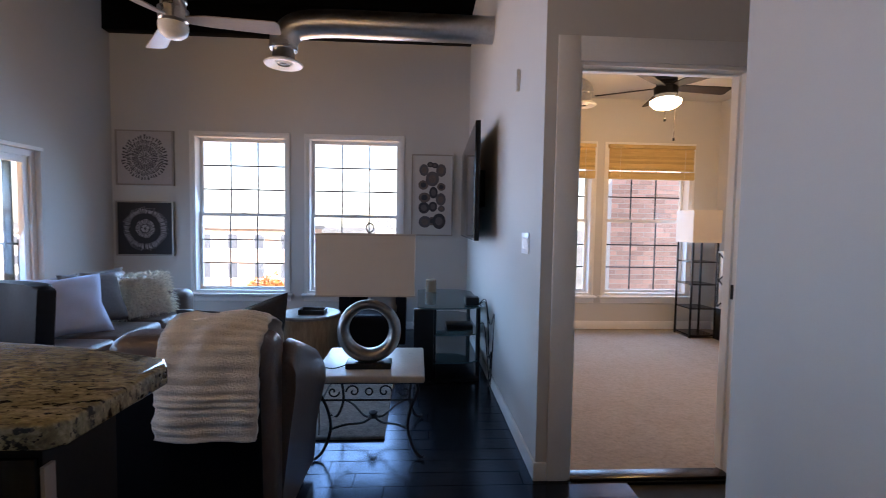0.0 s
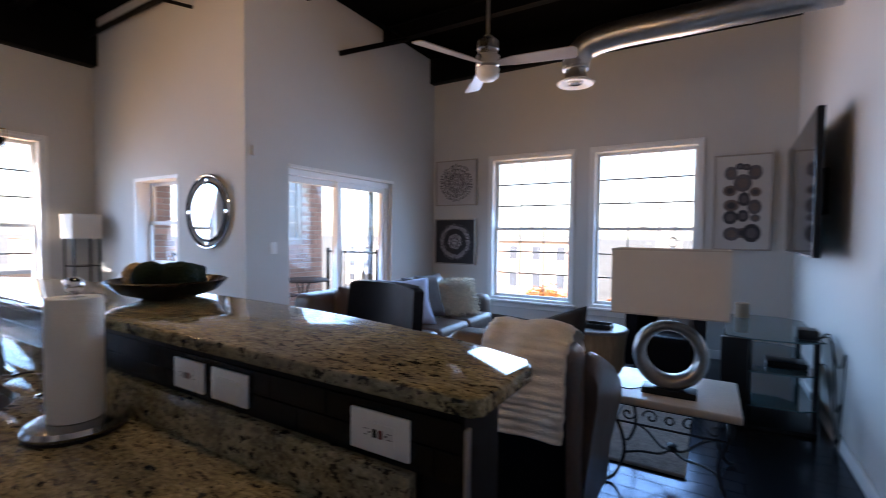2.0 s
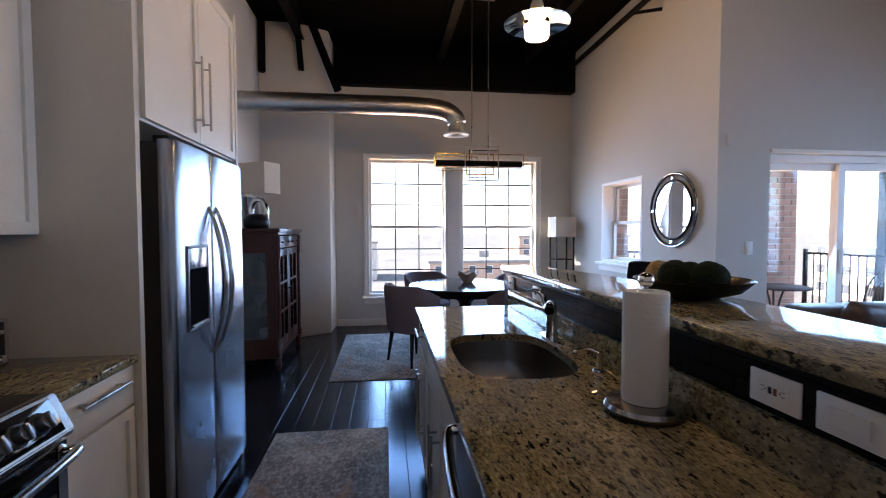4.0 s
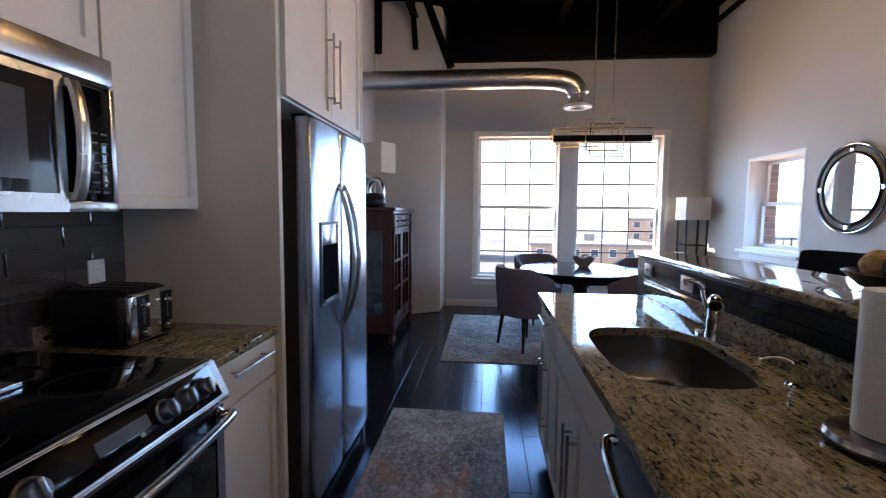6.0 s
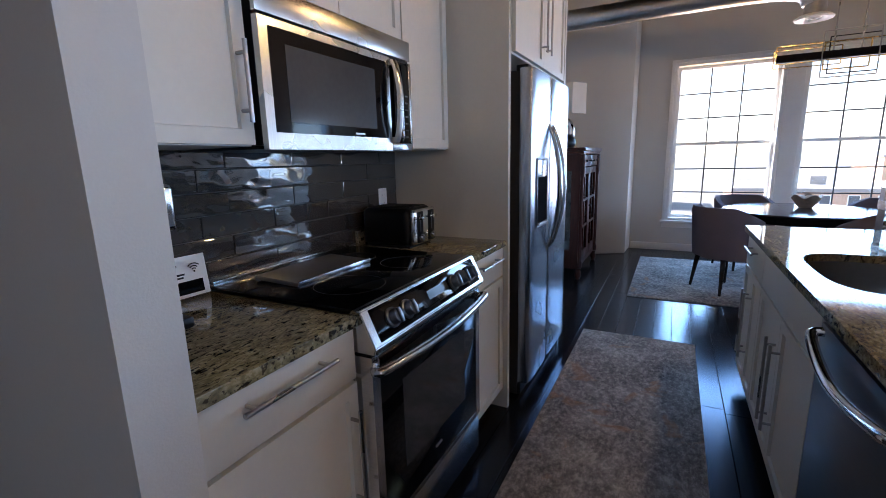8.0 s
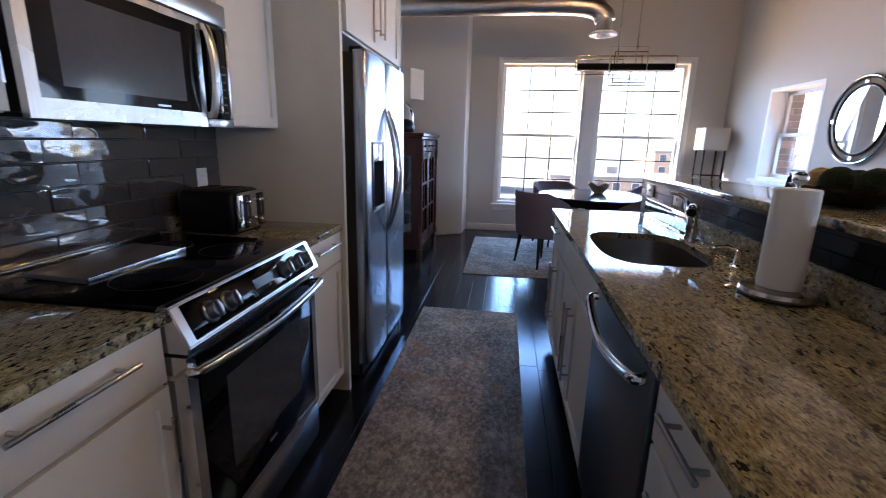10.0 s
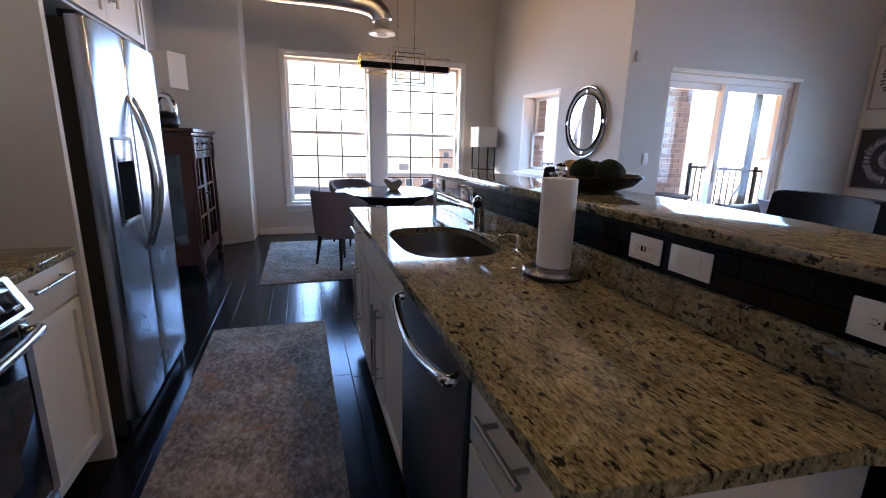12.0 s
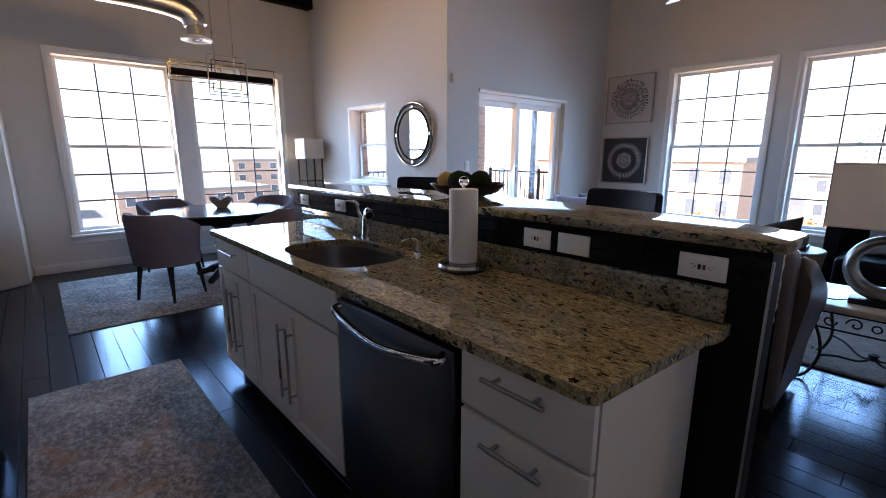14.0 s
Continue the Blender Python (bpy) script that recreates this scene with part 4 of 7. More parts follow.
# -- raised bar
bar = thing("bar_wall", (-1.4, 0.94, 0), "black half wall that carries the raised bar", "bar")
part("panel", boxed((-2.80, 0.881, 0), (-0.052, 1.0, 1.114)), ISLANDPANEL, bar)
part("corner_strip", boxed((-0.0515, 0.877, 0.0), (-0.047, 0.892, 1.09)), NICKEL, bar, "metal corner strip")
rng = random.Random(4)
for row, (z0, z1) in enumerate(((1.005, 1.0515), (1.0535, 1.10))):
    x = -2.80 + (0.075 if row else 0.0)
    while x < -0.06:
        x1 = min(x + 0.148, -0.055)
        part("tile", boxed((x, 0.876, z0), (x1, 0.8809, z1), 0.0012, 1), DARKTILE, bar)
        x += 0.15
plate("outlet", (-0.262, 0.868, 1.019), (-0.142, 0.8745, 1.087), 0, -1, "white sideways outlet on the dark bar tiles", [("side", -0.202, 1.053)])
plate("outlet", (-0.80, 0.868, 1.021), (-0.685, 0.8745, 1.089), 0, -1, "white sideways outlet on the dark bar tiles", [("side", -0.7425, 1.055)])
plate("switch", (-0.655, 0.868, 1.021), (-0.535, 0.8745, 1.089), 0, -1, "white sideways rocker switch on the dark bar tiles", [("rocker", -0.595, 1.055)])
plate("outlet", (-2.20, 0.868, 1.021), (-2.085, 0.8745, 1.089), 0, -1, "white sideways outlet on the dark bar tiles", [("side", -2.1425, 1.055)])
plate("outlet", (-2.665, 0.868, 1.021), (-2.55, 0.8745, 1.089), 0, -1, "white sideways outlet on the dark bar tiles", [("side", -2.6075, 1.055)])

edge = [(-0.036, 0.862), (-0.02, 0.876), (-0.016, 1.06)]
for i in range(21):
    x = -0.04 - i * 2.76 / 20
    edge.append((x, 1.29 - 0.19 * abs((x + 1.35) / 1.35) ** 2.2 - (0.012 if i in (0, 20) else 0)))
edge += [(-2.862, 1.05), (-2.86, 0.89), (-2.84, 0.866)]
solid("breakfast_bar", slab(bmesh.new(), edge, 1.115, 1.144, 0.005, 3), GRANITE, "bow-backed polished granite breakfast bar top", "countertop", smooth=50)

b = thing("fruit_bowl", (-1.38, 1.16, 1.144), "wide dark wooden bowl of moss balls on the bar", "bowl")
part("dish", lathe(bmesh.new(), (-1.38, 1.16, 1.1443), [(0.08, 0), (0.09, 0.004), (0.15, 0.024), (0.188, 0.062), (0.181, 0.065), (0.145, 0.032), (0.08, 0.012)], 40), DARKWOOD, b, "dark turned wooden dish", 60)
MOSS = plain("dark_moss", (0.016, 0.026, 0.014), 0.95, vary=0.5, scale=30, fine=140, relief=1.0, spec=0.1)
RATTAN = plain("tan_rattan", (0.46, 0.32, 0.15), 0.8, vary=0.4, scale=40, fine=120, relief=1.0, spec=0.2)
for x, y, z, rad, mat in ((-1.478, 1.105, 1.219, 0.046, RATTAN), (-1.455, 1.21, 1.213, 0.048, MOSS), (-1.383, 1.10, 1.217, 0.055, MOSS), (-1.285, 1.15, 1.219, 0.055, MOSS), (-1.35, 1.22, 1.212, 0.050, MOSS)):
    bm = bmesh.new()
    bmesh.ops.create_icosphere(bm, subdivisions=4, radius=rad, matrix=Matrix.Translation((x, y, z)))
    for v in bm.verts:
        o = Vector((x, y, z))
        v.co = o + (v.co - o) * (1 + 0.05 * noise.noise(v.co * 60) + 0.03 * noise.noise(v.co * 150))
    ball = solid("moss_ball" if mat is MOSS else "rattan_ball", bm, mat, "dark green moss ball in the wooden bowl" if mat is MOSS else "tan woven rattan ball in the wooden bowl", "ornament", "balls in the bowl", smooth=180)

solid("runner_rug", boxed((-3.04, -0.63, 0.0005), (-0.93, 0.12, 0.010), 0.003), RUG, "worn grey patterned runner rug on the dark floor", "rug", "patterned rugs")


# ---- windows, doors, trim ----
SASHBAR = plain("dark_muntin", (0.03, 0.032, 0.038), 0.5)
VINYL = plain("white_vinyl", (0.80, 0.79, 0.77), 0.4, vary=0.02, relief=0.01)


def mapper(kind):
    """u along the wall, v into the wall from the room's face, z up."""
    if kind == "N":
        return lambda u, v, z: (u, NY + v, z)
    if kind == "W":
        return lambda u, v, z: (WX - v, u, z)
    if kind == "A":
        return lambda u, v, z: (u, AY + v, z)
    return lambda u, v, z: (BX - v, u, z)


def mbox(bm, f, a, b, bevel=0.0):
    p, q = f(*a), f(*b)
    return box(bm, [min(x, y) for x, y in zip(p, q)], [max(x, y) for x, y in zip(p, q)], bevel, 1)


def mring(bm, f, a, b, hole):
    """A rectangular frame from a to b with one opening (u0, u1, z0, z1)."""
    p, q = f(*a), f(*b)
    lo, hi = [min(x, y) for x, y in zip(p, q)], [max(x, y) for x, y in zip(p, q)]
    return pierced(bm, lo, hi, 0 if abs(f(1, 0, 0)[0] - f(0, 0, 0)[0]) > 0.5 else 1, [hole])


def sash_window(name, kind, u0, u1, z0, z1, cols=3, rows=3, deep=0.06, label="", casing=True, sill=True):
    f = mapper(kind)
    w = thing(name, f((u0 + u1) / 2, 0.1, z0), label or "white double-hung window with dark muntins", "window", kind="structure")
    bm = bmesh.new()
    j = 0.035
    mring(bm, f, (u0, -0.004, z0), (u1, 0.19, z1), (u0 + j, u1 - j, z0 + j, z1 - j))
    frame_ = part("window_frame", bm, VINYL, w)
    if casing:
        bm = bmesh.new()
        for a, b in (((u0 - 0.03, -0.014, z0), (u0 + 0.004, -0.0045, z1 + 0.03)), ((u1 - 0.004, -0.014, z0), (u1 + 0.03, -0.0045, z1 + 0.03)), ((u0 + 0.004, -0.014, z1 - 0.004), (u1 - 0.004, -0.0045, z1 + 0.03))):
            mbox(bm, f, a, b, 0.002)
        part("window_casing", bm, TRIM, w)
    if sill:
        bm = bmesh.new()
        mbox(bm, f, (u0 - 0.06, -0.065, z0 - 0.03), (u1 + 0.06, 0.03, z0 + 0.002), 0.006)
        mbox(bm, f, (u0 - 0.04, -0.018, z0 - 0.10), (u1 + 0.04, -0.002, z0 - 0.0305), 0.003)
        part("window_sill", bm, TRIM, w)
    zm = (z0 + z1) / 2
    panes = []
    for k, (s0, s1, v) in enumerate(((z0 + j, zm + 0.018, deep + 0.035), (zm - 0.018, z1 - j, deep + 0.07))):
        bm = bmesh.new()
        r = 0.038
        a0, a1 = u0 + j, u1 - j
        mring(bm, f, (a0, v, s0), (a1, v + 0.03, s1), (a0 + r, a1 - r, s0 + r, s1 - r))
        sash = part("sash", bm, VINYL, w)
        g0, g1, h0, h1 = a0 + r, a1 - r, s0 + r, s1 - r
        for i in range(1, cols):
            u = g0 + (g1 - g0) * i / cols
            part("muntin", mbox(bmesh.new(), f, (u - 0.0075, v + 0.007, h0), (u + 0.0075, v + 0.019, h1)), SASHBAR, sash)
        for i in range(1, rows):
            z = h0 + (h1 - h0) * i / rows
            part("muntin", mbox(bmesh.new(), f, (g0, v + 0.0062, z - 0.0075), (g1, v + 0.0198, z + 0.0075)), SASHBAR, sash)
        for i in range(cols):
            for q in range(rows):
                ua, ub = g0 + (g1 - g0) * i / cols, g0 + (g1 - g0) * (i + 1) / cols
                za, zb = h0 + (h1 - h0) * q / rows, h0 + (h1 - h0) * (q + 1) / rows
                pane = part("pane", mbox(bmesh.new(), f, (ua + 0.003, v + 0.011, za + 0.003), (ub - 0.003, v + 0.015, zb - 0.003)), GLASS, sash)
                pane.visible_shadow = False
    part("sash_lock", mbox(bmesh.new(), f, ((u0 + u1) / 2 - 0.025, deep + 0.03, zm + 0.018), ((u0 + u1) / 2 + 0.025, deep + 0.06, zm + 0.032), 0.004), VINYL, w)
    return w


for i, (a, b) in enumerate(NWIN):
    sash_window(f"window_{i + 1}", "N", a, b, *NZ)
for i, (a, b) in enumerate(WWIN):
    sash_window(f"window_{i + 5}", "W", a, b, *WZ, casing=False, label="white double-hung dining window with dark muntins")
# trim round the pair of dining windows
bm = bmesh.new()
f = mapper("W")
for a, b in (((-0.205, -0.014, 0.42), (-0.164, -0.001, 2.49)), ((2.404, -0.014, 0.42), (2.445, -0.001, 2.49)), ((-0.164, -0.014, 2.451), (2.404, -0.001, 2.49)), ((1.0205, -0.012, 0.453), (1.1995, 0.19, 2.449))):
    mbox(bm, f, a, b, 0.002)
solid("trim", bm, TRIM, "white window trim round the dining windows", "trim", kind="structure")
sash_window("window_7", "A", -5.47, -4.55, 0.97, 1.98, cols=1, rows=1, deep=0.10, casing=False, label="small white window onto the balcony")

# sliding balcony door
f = mapper("B")
U0, U1, Z1 = 3.40, 5.115, 2.04
w = thing("door_1", f(4.28, 0.1, 0.02), "white sliding glass balcony door, closed", "door", kind="structure")
bm = bmesh.new()
mring(bm, f, (U0, 0.06, 0.02), (U1, 0.195, Z1), (U0 + 0.05, U1 - 0.05, 0.055, Z1 - 0.06))
part("door_frame", bm, VINYL, w)
um = 4.215
for a0, a1, v in ((U0 + 0.05, um + 0.035, 0.13), (um - 0.035, U1 - 0.05, 0.085)):
    bm = bmesh.new()
    r = 0.065
    mring(bm, f, (a0, v, 0.056), (a1, v + 0.038, Z1 - 0.061), (a0 + r, a1 - r, 0.146, Z1 - 0.061 - r))
    leaf = part("door_leaf", bm, VINYL, w)
    pane = part("pane", mbox(bmesh.new(), f, (a0 + r - 0.004, v + 0.016, 0.142), (a1 - r + 0.004, v + 0.022, Z1 - 0.122)), GLASS, leaf)
    pane.visible_shadow = False
part("pull", mbox(bmesh.new(), f, (um - 0.02, 0.062, 0.98), (um + 0.02, 0.084, 1.20), 0.008), VINYL, w, "white pull handle")
bm = bmesh.new()
for a, b in (((U0 - 0.01, -0.022, Z1 + 0.002), (U1 + 0.01, -0.001, Z1 + 0.035)),):
    mbox(bm, f, a, b, 0.003)
solid("trim", bm, TRIM, "white painted trim round the balcony door", "trim", kind="structure")

# bedroom doorway
d = thing("door_2", (1.645, DY, 0), "white cased bedroom doorway standing open", "door", kind="structure")
bm = bmesh.new()
for a, b in (((1.17, DY - 0.002, 0), (1.192, DY + 0.122, 2.22)), ((2.083, DY - 0.002, 0), (2.105, DY + 0.122, 2.22)), ((1.192, DY - 0.002, 2.198), (2.083, DY + 0.122, 2.22))):
    box(bm, a, b)
for a, b in (((1.192, DY + 0.05, 0), (1.204, DY + 0.085, 2.198)), ((2.071, DY + 0.05, 0), (2.083, DY + 0.085, 2.198)), ((1.204, DY + 0.05, 2.186), (2.071, DY + 0.085, 2.198))):
    box(bm, a, b)
part("jamb", bm, TRIM, d)
bm = bmesh.new()
for a, b in (((1.06, DY - 0.018, 0), (1.176, DY - 0.003, 2.34)), ((2.099, DY - 0.018, 0), (2.22, DY - 0.003, 2.34)), ((1.176, DY - 0.018, 2.214), (2.099, DY - 0.003, 2.34))):
    box(bm, a, b, 0.004)
part("casing", bm, TRIM, d)
part("strike_plate", boxed((2.080, DY + 0.03, 0.98), (2.0825, DY + 0.05, 1.06)), IRON, d, "dark strike plate")
for z in (0.3, 1.1, 1.95):
    part("hinge", boxed((1.1925, DY + 0.01, z), (1.196, DY + 0.04, z + 0.09), 0.001, 1), IRON, d, "dark hinge")
part("threshold", boxed((1.192, DY - 0.02, 0.0), (2.083, DY + 0.07, 0.014), 0.004), DARKWOOD, d, "dark wooden threshold")

# baseboards
H, K = 0.10, 0.014
for lo, hi in (((WX, -0.58, 0), (WX + K, AY - K, H)), ((WX + K, AY - K, 0), (BX, AY, H)), ((BX, AY, 0), (BX + K, 3.32, H)), ((BX, 5.17, 0), (BX + K, NY - K, H)), ((BX, NY - K, 0), (TX, NY, H)),
               ((TX - K, DY, 0), (TX, NY - K, H)), ((TX - K, DY - K, 0), (1.059, DY, H)), ((TX + 0.12, NY - K, 0.012), (BEDX, NY, 0.12)), ((BEDX - K, DY + 0.12, 0.012), (BEDX, NY - K, 0.12)), ((EX - K, BACK, 0), (EX, EEND, H)),
               ((-5.86, SY, 0), (-2.83, SY + K, H)), ((0.03, SY, 0), (0.03 + K, -0.76, H)), ((-0.07, -0.76, 0), (0.03 + K, -0.76 + K, H))):
    bm = bmesh.new()
    box(bm, lo, hi, 0.004)
    solid("baseboard", bm, TRIM, "white painted baseboard", "baseboard", kind="structure")

# plates on the walls
plate("switch", (TX - 0.007, 2.925, 1.20), (TX - 0.001, 3.09, 1.325), 1, -1, "white light switch plate on the television wall", [("tall", 2.965, 1.2625), ("tall", 3.01, 1.2625), ("tall", 3.05, 1.2625)])
plate("switch", (BX + 0.001, 3.18, 1.165), (BX + 0.007, 3.25, 1.28), 1, 1, "white light switch beside the balcony door", [("tall", 3.215, 1.2225)])
s = thing("wall_sensor", (BX + 0.01, 3.0, 2.1), "small white sensor high on the wall", "sensor")
part("case", boxed((BX + 0.001, 2.972, 2.09), (BX + 0.02, 3.022, 2.185), 0.006), WALL, s)
s = thing("wall_sensor", (TX - 0.01, 3.28, 2.3), "small white sensor high on the television wall", "sensor")
part("case", boxed((TX - 0.024, 3.265, 2.235), (TX - 0.001, 3.295, 2.37), 0.004), WALL, s)

# ---- ceiling steel, ducts, lamps ----
def ibeam(bm, a, b, h=0.25, w=0.12, t=0.012):
    """A steel beam from a to b (along x or y) with its lower face at the given height."""
    along = 0 if abs(b[0] - a[0]) > abs(b[1] - a[1]) else 1
    for dz0, dz1, half in ((0, t, w / 2), (t, h - t, t / 2), (h - t, h, w / 2)):
        lo, hi = list(a), list(b)
        lo[1 - along] -= half
        hi[1 - along] += half
        lo[2], hi[2] = a[2] + dz0, a[2] + dz1
        box(bm, [min(x, y) for x, y in zip(lo, hi)], [max(x, y) for x, y in zip(lo, hi)])
    return bm


solid("beam", boxed((WX + 0.001, -0.58, 3.42), (WX + 0.16, AY - 0.001, CEILZ - 0.001), 0.004), BLACK_STEEL, "black painted eaves beam above the dining windows", "beam", "roof beams")
solid("beam", boxed((BX + 0.001, NY - 0.13, 3.64), (TX - 0.001, NY - 0.001, CEILZ - 0.001), 0.004), BLACK_STEEL, "black painted eaves beam above the living room windows", "beam", "roof beams")
for y in (-0.95, 0.90, 2.15, 3.6, 4.9):
    x0 = WX + 0.17 if y < AY else BX + 0.01
    solid("joist", ibeam(bmesh.new(), (x0, y, 3.80), (TX - 0.01 if y > DY else EX - 0.01, y, 3.80), 0.198, 0.10), BLACK_STEEL, "black steel ceiling joist", "beam", "ceiling joists")
solid("sprinkler_pipe", tube(bmesh.new(), [(WX + 0.17, 2.80, 3.75), (-5.0, 2.80, 3.755), (-3.0, 2.80, 3.76), (0.9, 2.80, 3.76)], 0.032, 12), BLACK_STEEL, "black painted sprinkler pipe under the ceiling", "pipe")
brace = thing("roof_brace", (BX + 0.02, 4.11, 3.41), "black angled steel roof brace against the wall", "beam", "roof braces")
part("strut", rod(bmesh.new(), (BX + 0.012, 4.11, 3.42), (BX + 0.40, 4.90, 3.79), 0.03, None, 8), BLACK_STEEL, brace)
part("web", rod(bmesh.new(), (BX + 0.40, 4.90, 3.79), (BX + 0.05, 4.35, 3.99), 0.016, None, 8), BLACK_STEEL, brace)
brace = thing("roof_brace", (-4.55, AY - 0.02, 3.7), "short black steel bracket against the wall", "beam", "roof braces")
part("strut", rod(bmesh.new(), (-4.62, 2.795, 3.745), (-4.25, AY - 0.005, 3.62), 0.018, None, 8), BLACK_STEEL, brace)
for x0, y0, z0, x1, y1, z1, rad in ((-6.1, -1.25, 3.30, -6.1, -1.25, 3.99, 0.05), (-6.0, -0.93, 3.40, -5.95, -0.97, 3.99, 0.05), (-6.0, -0.48, 3.16, -5.95, -0.80, 3.99, 0.05)):
    br = thing("roof_brace", (x0, y0, z0), "black steel roof brace hanging by the column", "beam", "roof braces")
    if x0 > -6.05:
        part("strut", rod(bmesh.new(), (x0 + 0.16, y0, z0), (x1 + 0.16, y1, z1), rad, None, 4), BLACK_STEEL, br)
    else:
        part("strut", rod(bmesh.new(), (-5.82, -1.40, 3.35), (-5.82, -1.40, 3.99), 0.045, None, 4), BLACK_STEEL, br)


def duct(name, pts, r, vent_r, label):
    """A round metal duct with seams, an elbow and a round diffuser that faces down at its end."""
    line = smooth_line(pts, 7)
    d = thing(name, tuple(line[-1]), label, "duct")
    part("pipe", tube(bmesh.new(), line, r, 28), DUCT, d, "galvanised steel pipe", 50)
    for k in (3, 8, 14, len(line) - 7, len(line) - 4):
        p, q = line[k], line[k + 1]
        m = (q - p).normalized()
        part("seam", tube(bmesh.new(), [p - m * 0.012, p + m * 0.012], r + 0.004, 28), DUCT, d)
    e = line[-1]
    part("collar", lathe(bmesh.new(), (e.x, e.y, e.z - 0.10), [(r * 0.8, 0.12), (r * 0.82, 0.03), (r * 0.9, 0.0)], 28, False), DUCT, d)
    face = part("diffuser", lathe(bmesh.new(), (e.x, e.y, e.z - 0.125), [(vent_r * 0.30, 0.0), (vent_r * 0.45, 0.022), (vent_r * 0.6, 0.005), (vent_r * 0.95, -0.004), (vent_r, 0.008), (vent_r * 0.8, 0.03)], 32, False), WHITE, d, "white round diffuser", 60)
    part("core", lathe(bmesh.new(), (e.x, e.y, e.z - 0.122), [(0.001, -0.002), (vent_r * 0.2, 0.0), (vent_r * 0.3, 0.01), (0.001, 0.012)], 24, False), BLACK, face)
    return d


duct("air_duct", [(TX - 0.002, 4.41, 3.10), (0.55, 4.41, 3.10), (0.0, 4.41, 3.10), (-0.45, 4.41, 3.10), (-0.72, 4.41, 3.06), (-0.82, 4.41, 2.95), (-0.83, 4.41, 2.86)], 0.115, 0.165, "round galvanised air duct with a white diffuser in the living room")
duct("air_duct", [(-4.62, SY + 0.002, 2.66), (-4.62, -0.9, 2.66), (-4.62, -0.3, 2.66), (-4.62, 0.4, 2.66), (-4.62, 0.72, 2.63), (-4.62, 0.83, 2.56), (-4.62, 0.85, 2.50)], 0.095, 0.135, "round galvanised air duct with a white diffuser in the dining room")


duct("air_duct", [(1.50, NY - 0.002, 2.84), (1.50, 5.6, 2.84), (1.56, 5.25, 2.84), (1.75, 5.05, 2.84), (1.98, 5.02, 2.83), (2.06, 5.02, 2.80), (2.07, 5.02, 2.76)], 0.09, 0.125, "round galvanised air duct with a white diffuser in the bedroom")


def fan(name, at, blades, length, body_mat, blade_mats, rod_len, start, dome, label, dome_mat, blade_z=0.15, slim=1.0, pitch=10):
    x, y, z = at
    f_ = thing(name, at, label, "ceiling fan")
    if rod_len > 0.1:
        part("downrod", rod(bmesh.new(), (x, y, z + 0.27), (x, y, z + 0.27 + rod_len), 0.013), body_mat, f_)
        part("canopy", lathe(bmesh.new(), (x, y, z + 0.20 + rod_len), [(0.02, 0), (0.06, 0.02), (0.065, 0.07)], 24), body_mat, f_)
    part("motor", lathe(bmesh.new(), (x, y, z + 0.04), [(r_ * slim, z_) for r_, z_ in ((0.075, 0), (0.10, 0.02), (0.105, 0.09), (0.085, 0.10), (0.085, 0.13), (0.095, 0.14), (0.09, 0.20), (0.04, 0.235), (0.02, 0.25))], 32), body_mat, f_, "fan motor housing")
    part("light_dome", lathe(bmesh.new(), (x, y, z - 0.02), dome, 32), dome_mat, f_, "white glass light dome", 60)
    for i in range(blades):
        m = Matrix.Translation((x, y, z + blade_z)) @ pose(0, 0, 0, 0, 0, start + 360 * i / blades) @ pose(0, 0, 0, pitch)
        bm = slab(bmesh.new(), [(0.08, -0.035), (0.20, -0.055), (length, -0.068), (length + 0.02, -0.04), (length + 0.02, 0.05), (length, 0.068), (0.20, 0.05), (0.08, 0.035)], -0.004, 0.004, 0.002, 1)
        part("blade", turned(bm, m), blade_mats, f_)
    return f_


DOME = plain("frosted_dome", (0.72, 0.70, 0.66), 0.35, relief=0)
LIT = glowing("lit_frosted_glass", (1.0, 0.80, 0.52), 2.6)
BLADE = plain("pale_fan_blade", (0.30, 0.27, 0.25), 0.35, relief=0.02)
fan("ceiling_fan", (-1.20, 3.35, 2.56), 3, 0.62, NICKEL, BLADE, 1.169, 8, [(0.086, 0.06), (0.086, 0.03), (0.078, 0.0), (0.052, -0.022), (0.01, -0.03)], "brushed nickel three-blade ceiling fan, light off", DOME, 0.075, 0.84, -13)


